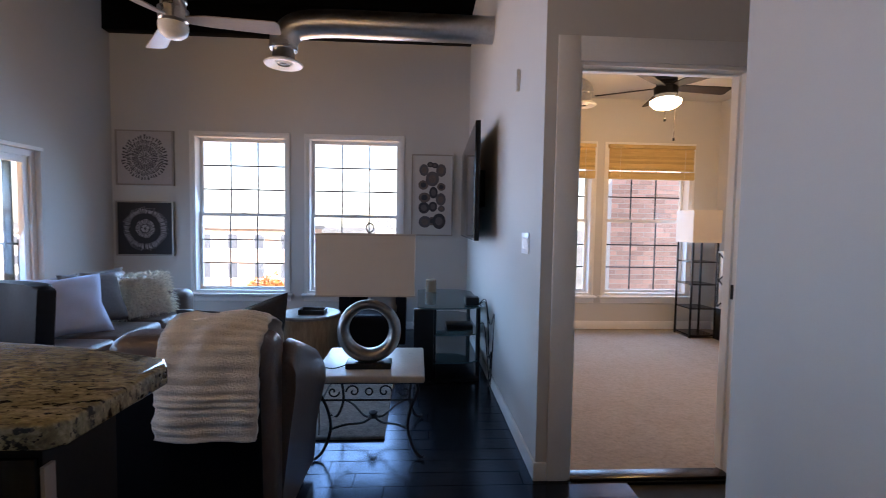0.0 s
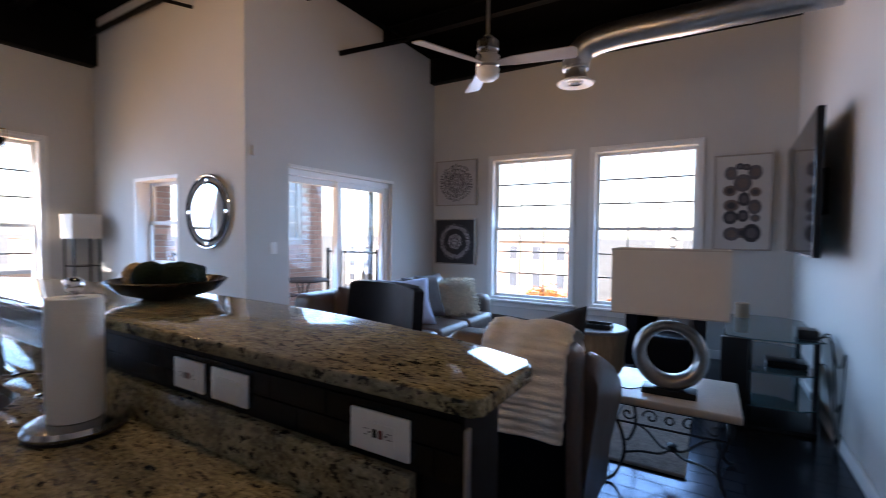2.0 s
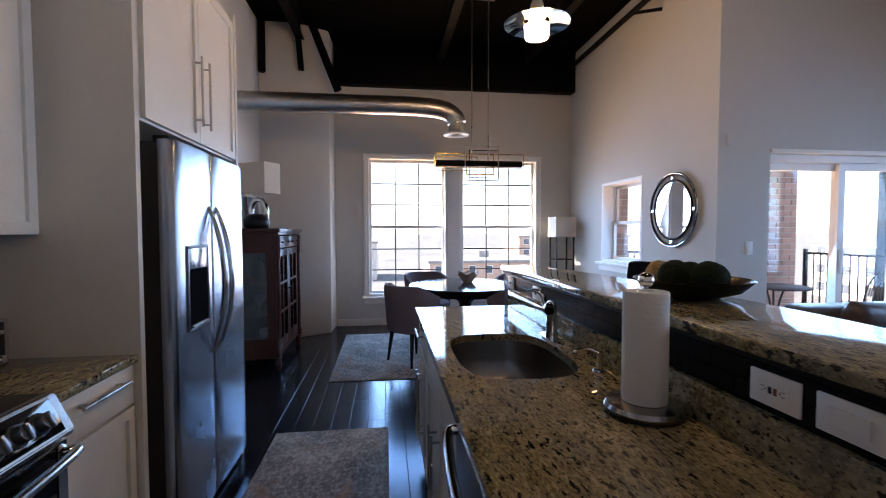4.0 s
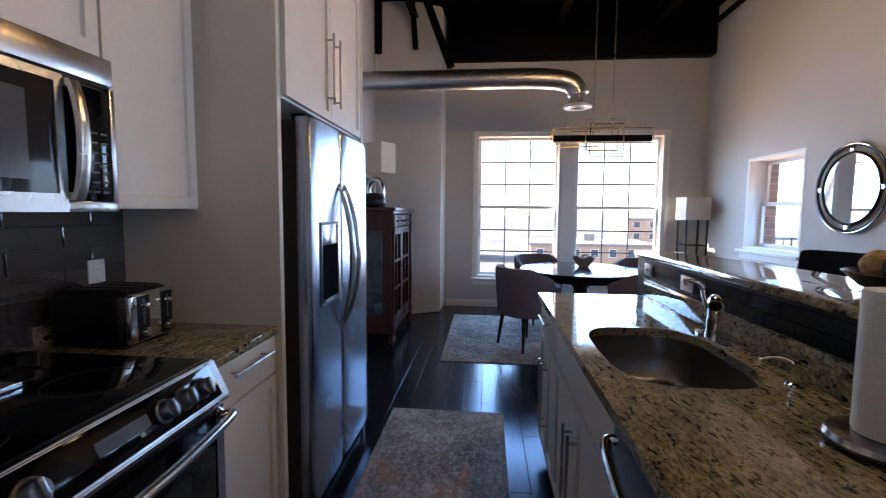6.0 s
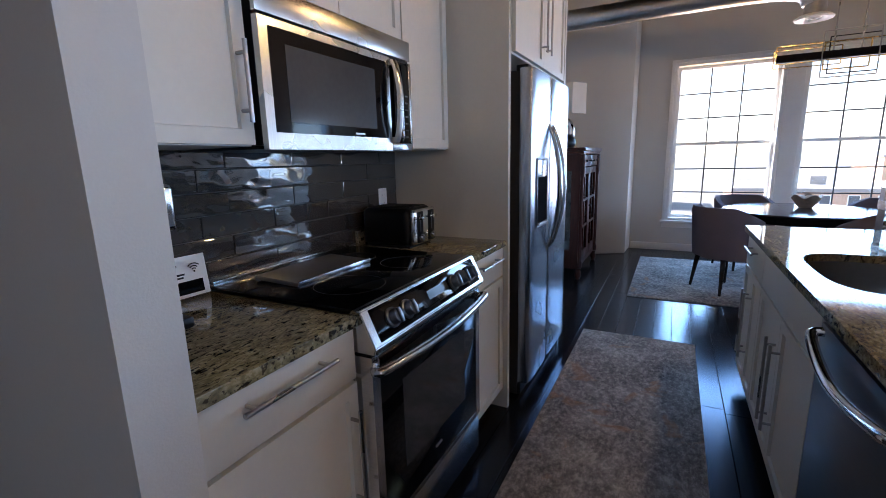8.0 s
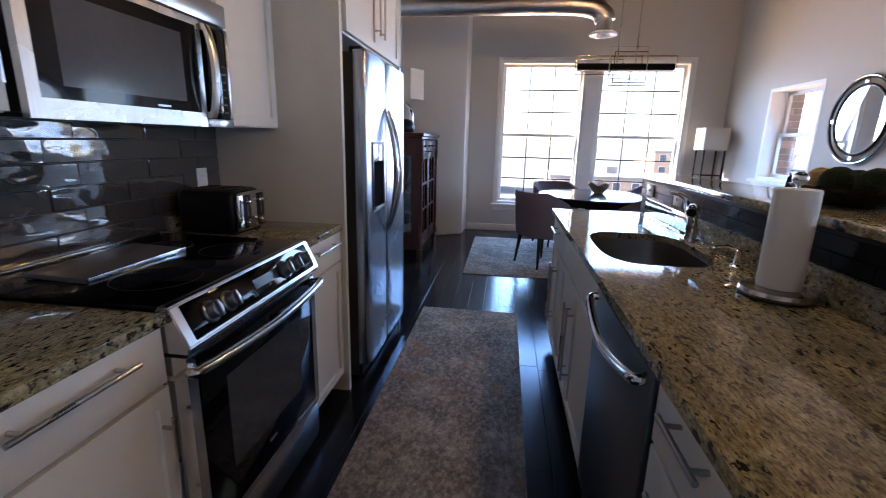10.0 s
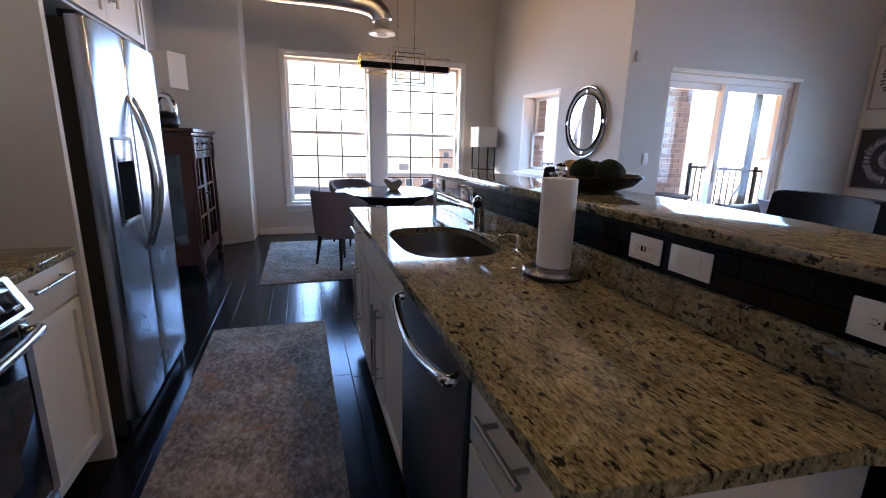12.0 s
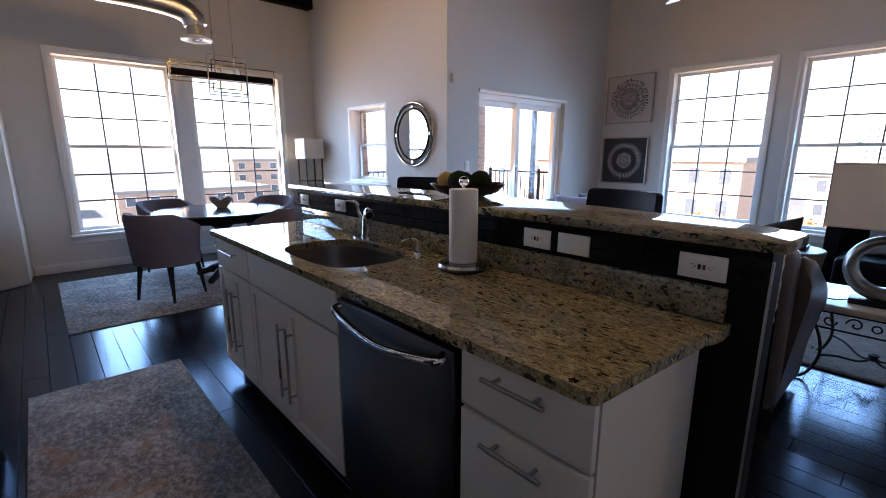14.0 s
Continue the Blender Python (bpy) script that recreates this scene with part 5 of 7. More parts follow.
def shade_lamp_glass():
    p_ = thing("pendant_lamp", (-2.60, 1.02, 2.53), "lit pendant lamp with a clear glass disc over the bar", "pendant lamp", "bar pendants")
    part("cord", rod(bmesh.new(), (-2.60, 1.02, 2.77), (-2.60, 1.02, CEILZ - 0.001), 0.006), NICKEL, p_)
    part("canopy", lathe(bmesh.new(), (-2.60, 1.02, CEILZ - 0.03), [(0.03, 0), (0.055, 0.01), (0.06, 0.0295)], 24), NICKEL, p_)
    part("neck", lathe(bmesh.new(), (-2.60, 1.02, 2.655), [(0.055, 0), (0.05, 0.02), (0.035, 0.08), (0.02, 0.12), (0.008, 0.135)], 28), plain("frosted_neck", (0.62, 0.60, 0.54), 0.4), p_, "frosted cone neck")
    disc = part("glass_disc", lathe(bmesh.new(), (-2.60, 1.02, 2.625), [(0.075, 0.008), (0.14, 0.004), (0.195, -0.012), (0.197, -0.008), (0.14, 0.010), (0.075, 0.014)], 40, False), clear_glass("green_edge_glass", (0.72, 0.80, 0.74), 0.05, 0.3), p_, "clear glass disc", 60)
    disc.visible_shadow = False
    cup = part("glass_cup", lathe(bmesh.new(), (-2.60, 1.02, 2.53), [(0.055, -0.004), (0.068, 0.002), (0.073, 0.02), (0.075, 0.075), (0.072, 0.0755), (0.069, 0.02), (0.055, 0.004)], 32), LIT, p_, "glowing white glass cup", 60)
    return p_


copy_thing(shade_lamp_glass(), pose(-0.85, 1.02, 2.53))


# ---- dining corner ----
solid("dining_rug", boxed((-5.90, -0.41, 0.0005), (-4.06, 2.45, 0.010), 0.003), RUG, "worn grey patterned rug under the dining table", "rug", "patterned rugs")
TCX, TCY = -5.02, 1.02
t = thing("dining_table", (TCX, TCY, 0.01), "round dark espresso pedestal dining table", "table")
part("tabletop", lathe(bmesh.new(), (TCX, TCY, 0.725), [(0.60, 0), (0.645, 0.008), (0.65, 0.022), (0.643, 0.034), (0.62, 0.036)], 64), plain("dark_polished_top", (0.016, 0.013, 0.016), 0.16, vary=0.2, relief=0.01, spec=0.22), t, "dark polished round top")
part("apron", lathe(bmesh.new(), (TCX, TCY, 0.655), [(0.50, 0), (0.52, 0.07)], 48), DARKWOOD, t)
part("pedestal", lathe(bmesh.new(), (TCX, TCY, 0.04), [(0.13, 0), (0.10, 0.05), (0.07, 0.15), (0.085, 0.35), (0.07, 0.5), (0.16, 0.615)], 32), DARKWOOD, t)
for k in range(4):
    a = math.pi / 4 + k * math.pi / 2
    part("foot", tube(bmesh.new(), smooth_line([(TCX + 0.08 * math.cos(a), TCY + 0.08 * math.sin(a), 0.12), (TCX + 0.2 * math.cos(a), TCY + 0.2 * math.sin(a), 0.08), (TCX + 0.34 * math.cos(a), TCY + 0.34 * math.sin(a), 0.036)], 5), [0.045] * 5 + [0.035] * 5 + [0.025], 10), DARKWOOD, t)

b = thing("serving_bowl", (-5.18, 1.08, 0.761), "small carved pale wooden bowl on the table", "bowl")
bm = lathe(bmesh.new(), (-5.18, 1.08, 0.7615), [(0.05, 0), (0.06, 0.005), (0.09, 0.05), (0.125, 0.115), (0.118, 0.118), (0.085, 0.06), (0.05, 0.015)], 32)
for v in bm.verts:
    if v.co.z > 0.85:
        v.co.z += 0.018 * math.sin(5 * math.atan2(v.co.y - 1.08, v.co.x + 5.18))
part("dish", bm, plain("whitewashed_wood", (0.34, 0.27, 0.21), 0.6, vary=0.3, scale=14), b, "", 60)
for k in range(5):
    bm = bmesh.new()
    bmesh.ops.create_icosphere(bm, subdivisions=2, radius=0.034, matrix=Matrix.Translation((-5.18 + 0.05 * math.cos(k * 1.26), 1.08 + 0.05 * math.sin(k * 1.26), 0.852)))
    part("shell", bm, plain("pale_shell", (0.5, 0.45, 0.38), 0.6, vary=0.2), b, "", 180)


def barrel_chair(at, turn):
    """A tub chair whose back curves round the seat; it faces +y before the turn."""
    c = thing("dining_chair", (0, 0, 0), "grey upholstered tub dining chair with dark tapered legs", "chair", "dining chairs")
    bm = bmesh.new()
    n, inner, outer = 26, [], []
    rows = (0.36, 0.44, 0.56, 0.68, 0.78, 0.825)
    grid = []
    for k, z in enumerate(rows):
        ring_o, ring_i = [], []
        for i in range(n + 1):
            a = math.radians(-200 + 220 * i / n)
            front = abs(i / n - 0.5) * 2
            zz = z if k < 3 else z - (0.12 * max(0.0, front - 0.55) / 0.45) * (k - 2) / 3
            ro = 0.285 + 0.045 * (k / 5) - (0.02 if k == 5 else 0)
            ri = ro - 0.065 + (0.02 if k == 5 else 0)
            ring_o.append(bm.verts.new((ro * math.cos(a), ro * 0.97 * math.sin(a), zz)))
            ring_i.append(bm.verts.new((ri * math.cos(a), ri * 0.97 * math.sin(a), zz)))
        grid.append((ring_o, ring_i))
    for (o0, i0), (o1, i1) in zip(grid, grid[1:]):
        for i in range(n):
            bm.faces.new((o0[i], o0[i + 1], o1[i + 1], o1[i]))
            bm.faces.new((i0[i + 1], i0[i], i1[i], i1[i + 1]))
        bm.faces.new((o0[0], o1[0], i1[0], i0[0]))
        bm.faces.new((o1[n], o0[n], i0[n], i1[n]))
    for i in range(n):
        bm.faces.new((grid[-1][0][i], grid[-1][0][i + 1], grid[-1][1][i + 1], grid[-1][1][i]))
        bm.faces.new((grid[0][0][i + 1], grid[0][0][i], grid[0][1][i], grid[0][1][i + 1]))
    part("backrest", bm, GREYCLOTH, c, "curved grey cloth back", 50)
    part("seat", lathe(bmesh.new(), (0, 0.02, 0.33), [(0.20, 0), (0.25, 0.01), (0.262, 0.05), (0.255, 0.13), (0.20, 0.155), (0.02, 0.16)], 36), GREYCLOTH, c, "grey cloth seat pad", 60)
    for sx in (-1, 1):
        for sy in (-1, 1):
            part("leg", rod(bmesh.new(), (sx * 0.205, sy * 0.19, 0.012), (sx * 0.17, sy * 0.155, 0.345), 0.012, 0.024, 10), DARKWOOD, c, "dark tapered leg")
    c.matrix_basis = pose(at[0], at[1], 0, 0, 0, turn)
    return c


first = barrel_chair((-4.60, 0.40), 34)
for x, y, turn in ((-4.36, 1.42, 121), (-5.42, 1.70, 210), (-5.70, 0.66, -62)):
    copy_thing(first, pose(x, y, 0, 0, 0, turn))

# chandelier
c = thing("chandelier", (-4.95, 1.165, 2.10), "linear black chandelier with gold and silver wire frames", "chandelier")
CX = -4.95
part("bar", boxed((CX - 0.03, 0.67, 2.10), (CX + 0.03, 1.665, 2.165), 0.004), BLACK_STEEL, c, "black bar")
GOLD = plain("brushed_gold", (0.62, 0.40, 0.14), 0.25, 1.0, vary=0.1, relief=0.01)
for y0, y1, z0, z1, dx, mat, r in ((0.665, 1.67, 2.085, 2.235, 0.045, GOLD, 0.005), (0.66, 1.15, 2.06, 2.215, -0.045, GOLD, 0.005), (0.995, 1.375, 1.94, 2.325, 0.052, NICKEL, 0.005), (1.03, 1.345, 2.02, 2.25, -0.052, GOLD, 0.006), (1.06, 1.40, 1.98, 2.29, -0.035, IRON, 0.005)):
    bm = bmesh.new()
    x = CX + dx
    pts = [(x, y0, z0), (x, y1, z0), (x, y1, z1), (x, y0, z1)]
    for i in range(4):
        rod(bm, pts[i], pts[(i + 1) % 4], r, None, 6)
    part("wire_frame", bm, mat, c, "gold wire frame" if mat is GOLD else "")
for y in (1.08, 1.27):
    part("stem", rod(bmesh.new(), (CX, y, 2.166), (CX, y, CEILZ - 0.002), 0.007), NICKEL, c)
part("canopy", boxed((CX - 0.05, 1.0, CEILZ - 0.03), (CX + 0.05, 1.35, CEILZ - 0.002), 0.004), NICKEL, c)


def tower_lamp(x, y, w, h, shade_h, floor_z, label, shelves=(0.30,)):
    l = thing("floor_lamp", (x, y, floor_z), label, "floor lamp", "shelf floor lamps")
    top = h - shade_h
    for sx in (-1, 1):
        for sy in (-1, 1):
            part("post", boxed((x + sx * (w / 2 - 0.012) - 0.010, y + sy * (w / 2 - 0.012) - 0.010, floor_z), (x + sx * (w / 2 - 0.012) + 0.010, y + sy * (w / 2 - 0.012) + 0.010, top + 0.03), 0.002), IRON, l, "black post")
    for z in shelves:
        part("shelf", boxed((x - w / 2 + 0.01, y - w / 2 + 0.01, floor_z + z), (x + w / 2 - 0.01, y + w / 2 - 0.01, floor_z + z + 0.014)), DARKWOOD, l, "black shelf")
    o = w / 2 + 0.012
    part("shade", hollow((x - o, y - o, top), (x + o, y + o, h), 0.008), LINEN, l, "square white linen shade")
    return l


tower_lamp(-6.24, 2.68, 0.28, 1.575, 0.29, 0, "square linen shade floor lamp on a black frame in the corner", (0.55, 0.95))

# round mirror
m = thing("mirror", (-4.0, AY - 0.02, 1.575), "round mirror in a double dark metal ring frame", "mirror")
part("glass", turned(lathe(bmesh.new(), (0, 0, 0), [(0.28, -0.004), (0.28, 0.004)], 56), pose(-4.0, AY - 0.018, 1.575, 90)), MIRROR, m, "round mirror glass", 30)
for rad, mat in ((0.285, IRON), (0.345, IRON), (0.358, CHROME)):
    part("ring", tube(bmesh.new(), [(-4.0 + rad * math.cos(a * math.pi / 32), AY - 0.022, 1.575 + rad * math.sin(a * math.pi / 32)) for a in range(64)], 0.011, 10, True), mat, m, "dark metal ring" if mat is IRON else "silver ring")
for a in range(4):
    c_, s_ = math.cos(a * math.pi / 2), math.sin(a * math.pi / 2)
    part("spacer", boxed((-4.0 + c_ * 0.315 - 0.018, AY - 0.03, 1.575 + s_ * 0.315 - 0.018), (-4.0 + c_ * 0.315 + 0.018, AY - 0.012, 1.575 + s_ * 0.315 + 0.018), 0.003), CHROME, m, "silver spacer")
part("back_plate", turned(lathe(bmesh.new(), (0, 0, 0), [(0.25, 0), (0.25, 0.012)], 40), pose(-4.0, AY - 0.001, 1.575, 90)), IRON, m)

# hutch against the south wall
HX0, HX1, HY0, HY1, HH = -5.55, -4.46, SY + 0.03, -0.95, 1.40
h = thing("china_cabinet", ((HX0 + HX1) / 2, (HY0 + HY1) / 2, 0), "dark mahogany china cabinet with glazed doors and sides", "cabinet")
part("top", boxed((HX0 - 0.04, HY0, 1.365), (HX1 + 0.04, HY1 + 0.05, HH), 0.008), MAHOGANY, h)
part("cornice", boxed((HX0 - 0.02, HY0, 1.335), (HX1 + 0.02, HY1 + 0.03, 1.3645), 0.01), MAHOGANY, h)
part("bottom", boxed((HX0, HY0, 0.12), (HX1, HY1, 0.17)), MAHOGANY, h)
part("back", boxed((HX0, HY0, 0.17), (HX1, HY0 + 0.015, 1.335)), MAHOGANY, h)
for x0, x1 in ((HX0, HX0 + 0.025), (HX1 - 0.025, HX1)):
    bm = bmesh.new()
    for a, b in (((HY0 + 0.016, 0.17), (HY0 + 0.09, 1.335)), ((HY1 - 0.09, 0.17), (HY1, 1.335)), ((HY0 + 0.09, 0.17), (HY1 - 0.09, 0.32)), ((HY0 + 0.09, 1.16), (HY1 - 0.09, 1.335))):
        box(bm, (x0, a[0], a[1]), (x1, b[0], b[1]))
    side = part("side", bm, MAHOGANY, h)
    part("side_glass", boxed((x0 + 0.010, HY0 + 0.088, 0.318), (x1 - 0.010, HY1 - 0.088, 1.162)), SMOKEGLASS, side, "side glass")
part("shelf", boxed((HX0 + 0.026, HY0 + 0.016, 0.52), (HX1 - 0.026, HY1 - 0.06, 0.535)), MAHOGANY, h)
part("shelf", boxed((HX0 + 0.026, HY0 + 0.016, 0.84), (HX1 - 0.026, HY1 - 0.06, 0.855)), MAHOGANY, h)
mid = (HX0 + HX1) / 2
for a, b in ((HX0 + 0.075, mid - 0.002), (mid + 0.002, HX1 - 0.075)):
    dr = part("drawer", boxed((a, HY1 - 0.03, 1.20), (b, HY1 + 0.012, 1.325), 0.006), MAHOGANY, h)
    for kx in (a + 0.1, b - 0.1):
        part("knob", turned(lathe(bmesh.new(), (0, 0, 0), [(0.006, 0), (0.006, 0.012), (0.014, 0.018), (0.012, 0.028)], 14), pose(kx, HY1 + 0.012, 1.262, -90)), IRON, dr)
    bm = bmesh.new()
    for lo, hi in (((a, 0.18), (a + 0.06, 1.19)), ((b - 0.06, 0.18), (b, 1.19)), ((a + 0.06, 0.18), (b - 0.06, 0.27)), ((a + 0.06, 1.12), (b - 0.06, 1.19))):
        box(bm, (lo[0], HY1 - 0.022, lo[1]), (hi[0], HY1 + 0.004, hi[1]), 0.003)
    for z in (0.55, 0.84):
        box(bm, (a + 0.06, HY1 - 0.018, z - 0.012), (b - 0.06, HY1 + 0.001, z + 0.012))
    box(bm, ((a + b) / 2 - 0.012, HY1 - 0.017, 0.27), ((a + b) / 2 + 0.012, HY1, 1.12))
    dd = part("door", bm, MAHOGANY, h)
    part("door_glass", boxed((a + 0.058, HY1 - 0.013, 0.268), (b - 0.058, HY1 - 0.008, 1.122)), SMOKEGLASS, dd)
    kx = b - 0.03 if b < mid else a + 0.03
    part("knob", turned(lathe(bmesh.new(), (0, 0, 0), [(0.006, 0), (0.006, 0.012), (0.014, 0.018), (0.012, 0.028)], 14), pose(kx, HY1 + 0.004, 0.76, -90)), IRON, dd)
for x in (HX0 + 0.035, HX1 - 0.035):
    part("pilaster", lathe(bmesh.new(), (x, HY1 + 0.005, 0.13), [(0.034, 0), (0.034, 0.06), (0.024, 0.08), (0.028, 0.3), (0.024, 0.95), (0.034, 1.0), (0.034, 1.20)], 18), MAHOGANY, h, "turned corner column")
    for y in (HY1, HY0 + 0.05):
        part("foot", lathe(bmesh.new(), (x, y, 0), [(0.018, 0), (0.032, 0.03), (0.036, 0.07), (0.026, 0.10), (0.034, 0.122)], 18), MAHOGANY, h, "bun foot")
for x, y, z, prof, mat, nm, lb in (
        (-4.75, -1.10, 0.17, [(0.04, 0), (0.07, 0.05), (0.05, 0.12), (0.025, 0.17), (0.04, 0.20)], WHITE, "vase", "white china vase inside the glazed cabinet"),
        (-4.72, -1.18, 0.535, [(0.05, 0), (0.02, 0.02), (0.015, 0.08), (0.06, 0.14), (0.07, 0.2)], plain("grey_glassware", (0.16, 0.16, 0.18), 0.15), "goblet", "grey goblet inside the glazed cabinet"),
        (-4.85, -1.22, 0.855, [(0.05, 0), (0.07, 0.08), (0.06, 0.16), (0.03, 0.2)], plain("grey_pottery", (0.14, 0.14, 0.15), 0.3), "jar", "grey jar inside the glazed cabinet"),
        (-5.2, -1.2, 0.17, [(0.09, 0), (0.12, 0.05), (0.12, 0.09)], WHITE, "dish", "white dish inside the glazed cabinet")):
    solid(nm, lathe(bmesh.new(), (x, y, z + 0.0005), prof, 24), mat, lb, nm, smooth=60)

l = thing("table_lamp", (-4.87, -1.21, HH), "table lamp with a silver ring base and a rectangular cream shade", "lamp", "ring lamps")
spot = pose(-4.87, -1.21, HH, 0, 0, 60)
part("foot", turned(boxed((-0.09, -0.05, 0.0005), (0.09, 0.05, 0.03), 0.004), spot), DARKWOOD, l)
part("ring", turned(tube(bmesh.new(), [(0.105 * math.cos(a * math.pi / 24), 0, 0.17 + 0.14 * math.sin(a * math.pi / 24)) for a in range(48)], 0.028, 12, True), spot), CHROME, l, "silver ring", 180)
part("shade", turned(hollow((-0.19, -0.11, 0.365), (0.19, 0.11, 0.68), 0.006), spot), LINEN, l, "rectangular cream shade")
part("stem", turned(rod(bmesh.new(), (0, 0, 0.31), (0, 0, 0.67), 0.006), spot), NICKEL, l)
part("spider", turned(boxed((-0.184, -0.004, 0.62), (0.184, 0.004, 0.626)), spot), NICKEL, l)
solid("black_bowl", lathe(bmesh.new(), (-4.60, -1.16, HH + 0.0005), [(0.10, 0), (0.125, 0.03), (0.12, 0.09), (0.08, 0.135), (0.02, 0.15)], 28), BLACK, "upturned black bowl on the china cabinet", "bowl", smooth=60)
solid("art_panel", turned(boxed((-0.20, -0.008, 0), (0.20, 0.008, 0.36), 0.002), pose(-5.36, -1.385, HH + 0.001, 6)), plain("grey_panel", (0.10, 0.10, 0.10), 0.5, vary=0.2), "grey panel leaning against the wall on the cabinet", "panel")


# ---- living room ----
def throw_sheet(x0, x1, path, thick, ribs):
    """A thick ribbed throw laid along a path of (y, z), edges uneven."""
    line = smooth_line([(0, y, z) for y, z in path], 14)
    bm = bmesh.new()
    nu = 26
    rows = []
    for k, p in enumerate(line):
        q = (line[min(k + 1, len(line) - 1)] - line[max(k - 1, 0)]).normalized()
        n = Vector((0, -q.z, q.y)) * -1
        rib = abs(math.sin(k / len(line) * math.pi * ribs)) ** 0.6
        row = []
        for i in range(nu + 1):
            u = i / nu
            wob = 0.012 * noise.noise(Vector((u * 4, k * 0.12, 3.0))) + 0.010 * math.sin(u * 9 + k * 0.05)
            edge = min(1.0, min(u, 1 - u) * 9)
            x = x0 + (x1 - x0) * u + 0.016 * noise.noise(Vector((u * 2, k * 0.15, 9.0)))
            row.append((Vector((x, p.y, p.z)), n, (0.45 + 0.55 * edge) * (thick * (0.62 + 0.38 * rib)) + max(wob, -0.006)))
        rows.append(row)
    top = [[bm.verts.new(p + n * d) for p, n, d in row] for row in rows]
    low = [[bm.verts.new(p + n * 0.003) for p, n, d in row] for row in rows]
    for k in range(len(rows) - 1):
        for i in range(nu):
            bm.faces.new((top[k][i], top[k][i + 1], top[k + 1][i + 1], top[k + 1][i]))
            bm.faces.new((low[k][i + 1], low[k][i], low[k + 1][i], low[k + 1][i + 1]))
        bm.faces.new((top[k][0], top[k + 1][0], low[k + 1][0], low[k][0]))
        bm.faces.new((top[k + 1][nu], top[k][nu], low[k][nu], low[k + 1][nu]))
    for i in range(nu):
        bm.faces.new((top[0][i + 1], top[0][i], low[0][i], low[0][i + 1]))
        bm.faces.new((top[-1][i], top[-1][i + 1], low[-1][i + 1], low[-1][i]))
    return bm


def flared_arm(bm, side, x, y0, y1):
    """An arm that rolls outwards: drawn as a cross-section swept from back to front."""
    prof = [(-0.10, 0.06), (-0.075, 0.30), (-0.03, 0.55), (0.0, 0.70), (0.0, 0.78), (-0.03, 0.835), (-0.085, 0.85), (-0.135, 0.82), (-0.155, 0.76), (-0.16, 0.60), (-0.18, 0.30), (-0.19, 0.06)]
    n = 12
    rings = []
    for k in range(n + 1):
        t_ = k / n
        y = y0 + (y1 - y0) * t_
        lift = 0.05 * (1 - t_) ** 1.5 - 0.16 * t_ ** 1.3
        squeeze = 1 - 0.10 * (abs(t_ - 0.5) * 2) ** 6
        rings.append([bm.verts.new((x + side * (px * 0.72 * squeeze), y, 0.06 + (pz - 0.06 + max(0, pz - 0.3) * lift / 0.5) * squeeze)) for px, pz in prof])
    for a, b in zip(rings, rings[1:]):
        for i in range(len(prof)):
            j = (i + 1) % len(prof)
            bm.faces.new((a[i], a[j], b[j], b[i]))
    bm.faces.new(rings[0][::-1]), bm.faces.new(rings[-1])
    return bm


c = thing("armchair", (-0.44, 2.5, 0), "taupe leather armchair with flared arms seen from behind", "armchair")
back = box(bmesh.new(), (-0.80, 2.10, 0.08), (-0.19, 2.32, 0.93), 0.07, 5)
for v in back.verts:
    v.co.y -= 0.06 * (v.co.z - 0.1)
part("backrest", back, LEATHER, c, "taupe leather back", 60)
# shadow on the rear of the taupe chair, added as a thin dark sheet
panel = box(bmesh.new(), (-0.92, 2.082, 0.07), (-0.225, 2.098, 0.80), 0.006, 2)
for v in panel.verts:
    v.co.y -= 0.06 * (v.co.z - 0.1)
part("back_shadow", panel, BLACKLEATHER, c, "dark navy sheet for the shadow on the chair's back", 60)
part("arm", flared_arm(bmesh.new(), 1, -0.135, 2.20, 2.80), LEATHER, c, "flared leather arm", 60)
part("arm", flared_arm(bmesh.new(), -1, -0.93, 2.10, 2.80), LEATHER, c, "flared leather arm", 60)
part("seat", box(bmesh.new(), (-0.77, 2.30, 0.30), (-0.27, 2.84, 0.47), 0.06, 4), LEATHER, c, "leather seat cushion", 60)
part("base", box(bmesh.new(), (-0.78, 2.20, 0.05), (-0.26, 2.80, 0.30), 0.02, 2), LEATHER, c)
for x in (-0.72, -0.27):
    for y in (2.25, 2.74):
        part("foot", rod(bmesh.new(), (x, y, 0), (x, y, 0.055), 0.02, 0.03), DARKWOOD, c)
solid("throw_blanket", throw_sheet(-0.60, -0.225, [(2.42, 0.62), (2.36, 0.78), (2.30, 0.92), (2.22, 0.965), (2.12, 0.945), (2.065, 0.88), (2.043, 0.74), (2.036, 0.66), (2.032, 0.56)], 0.032, 25), THROWFUR,
      "cream ribbed fur throw draped over the armchair back", "blanket", smooth=180)
solid("throw_pillow", cushion(bmesh.new(), (-0.46, 2.45, 0.762), (0.50, 0.48, 0.15), pose(0, 0, 0, 80, 0, 4) @ pose(0, 0, 0, 0, 0, 9), 0.4, 14, 0.0, 0.24), DARKCLOTH, "charcoal pillow standing on the armchair", "pillow", "living room pillows", smooth=180)

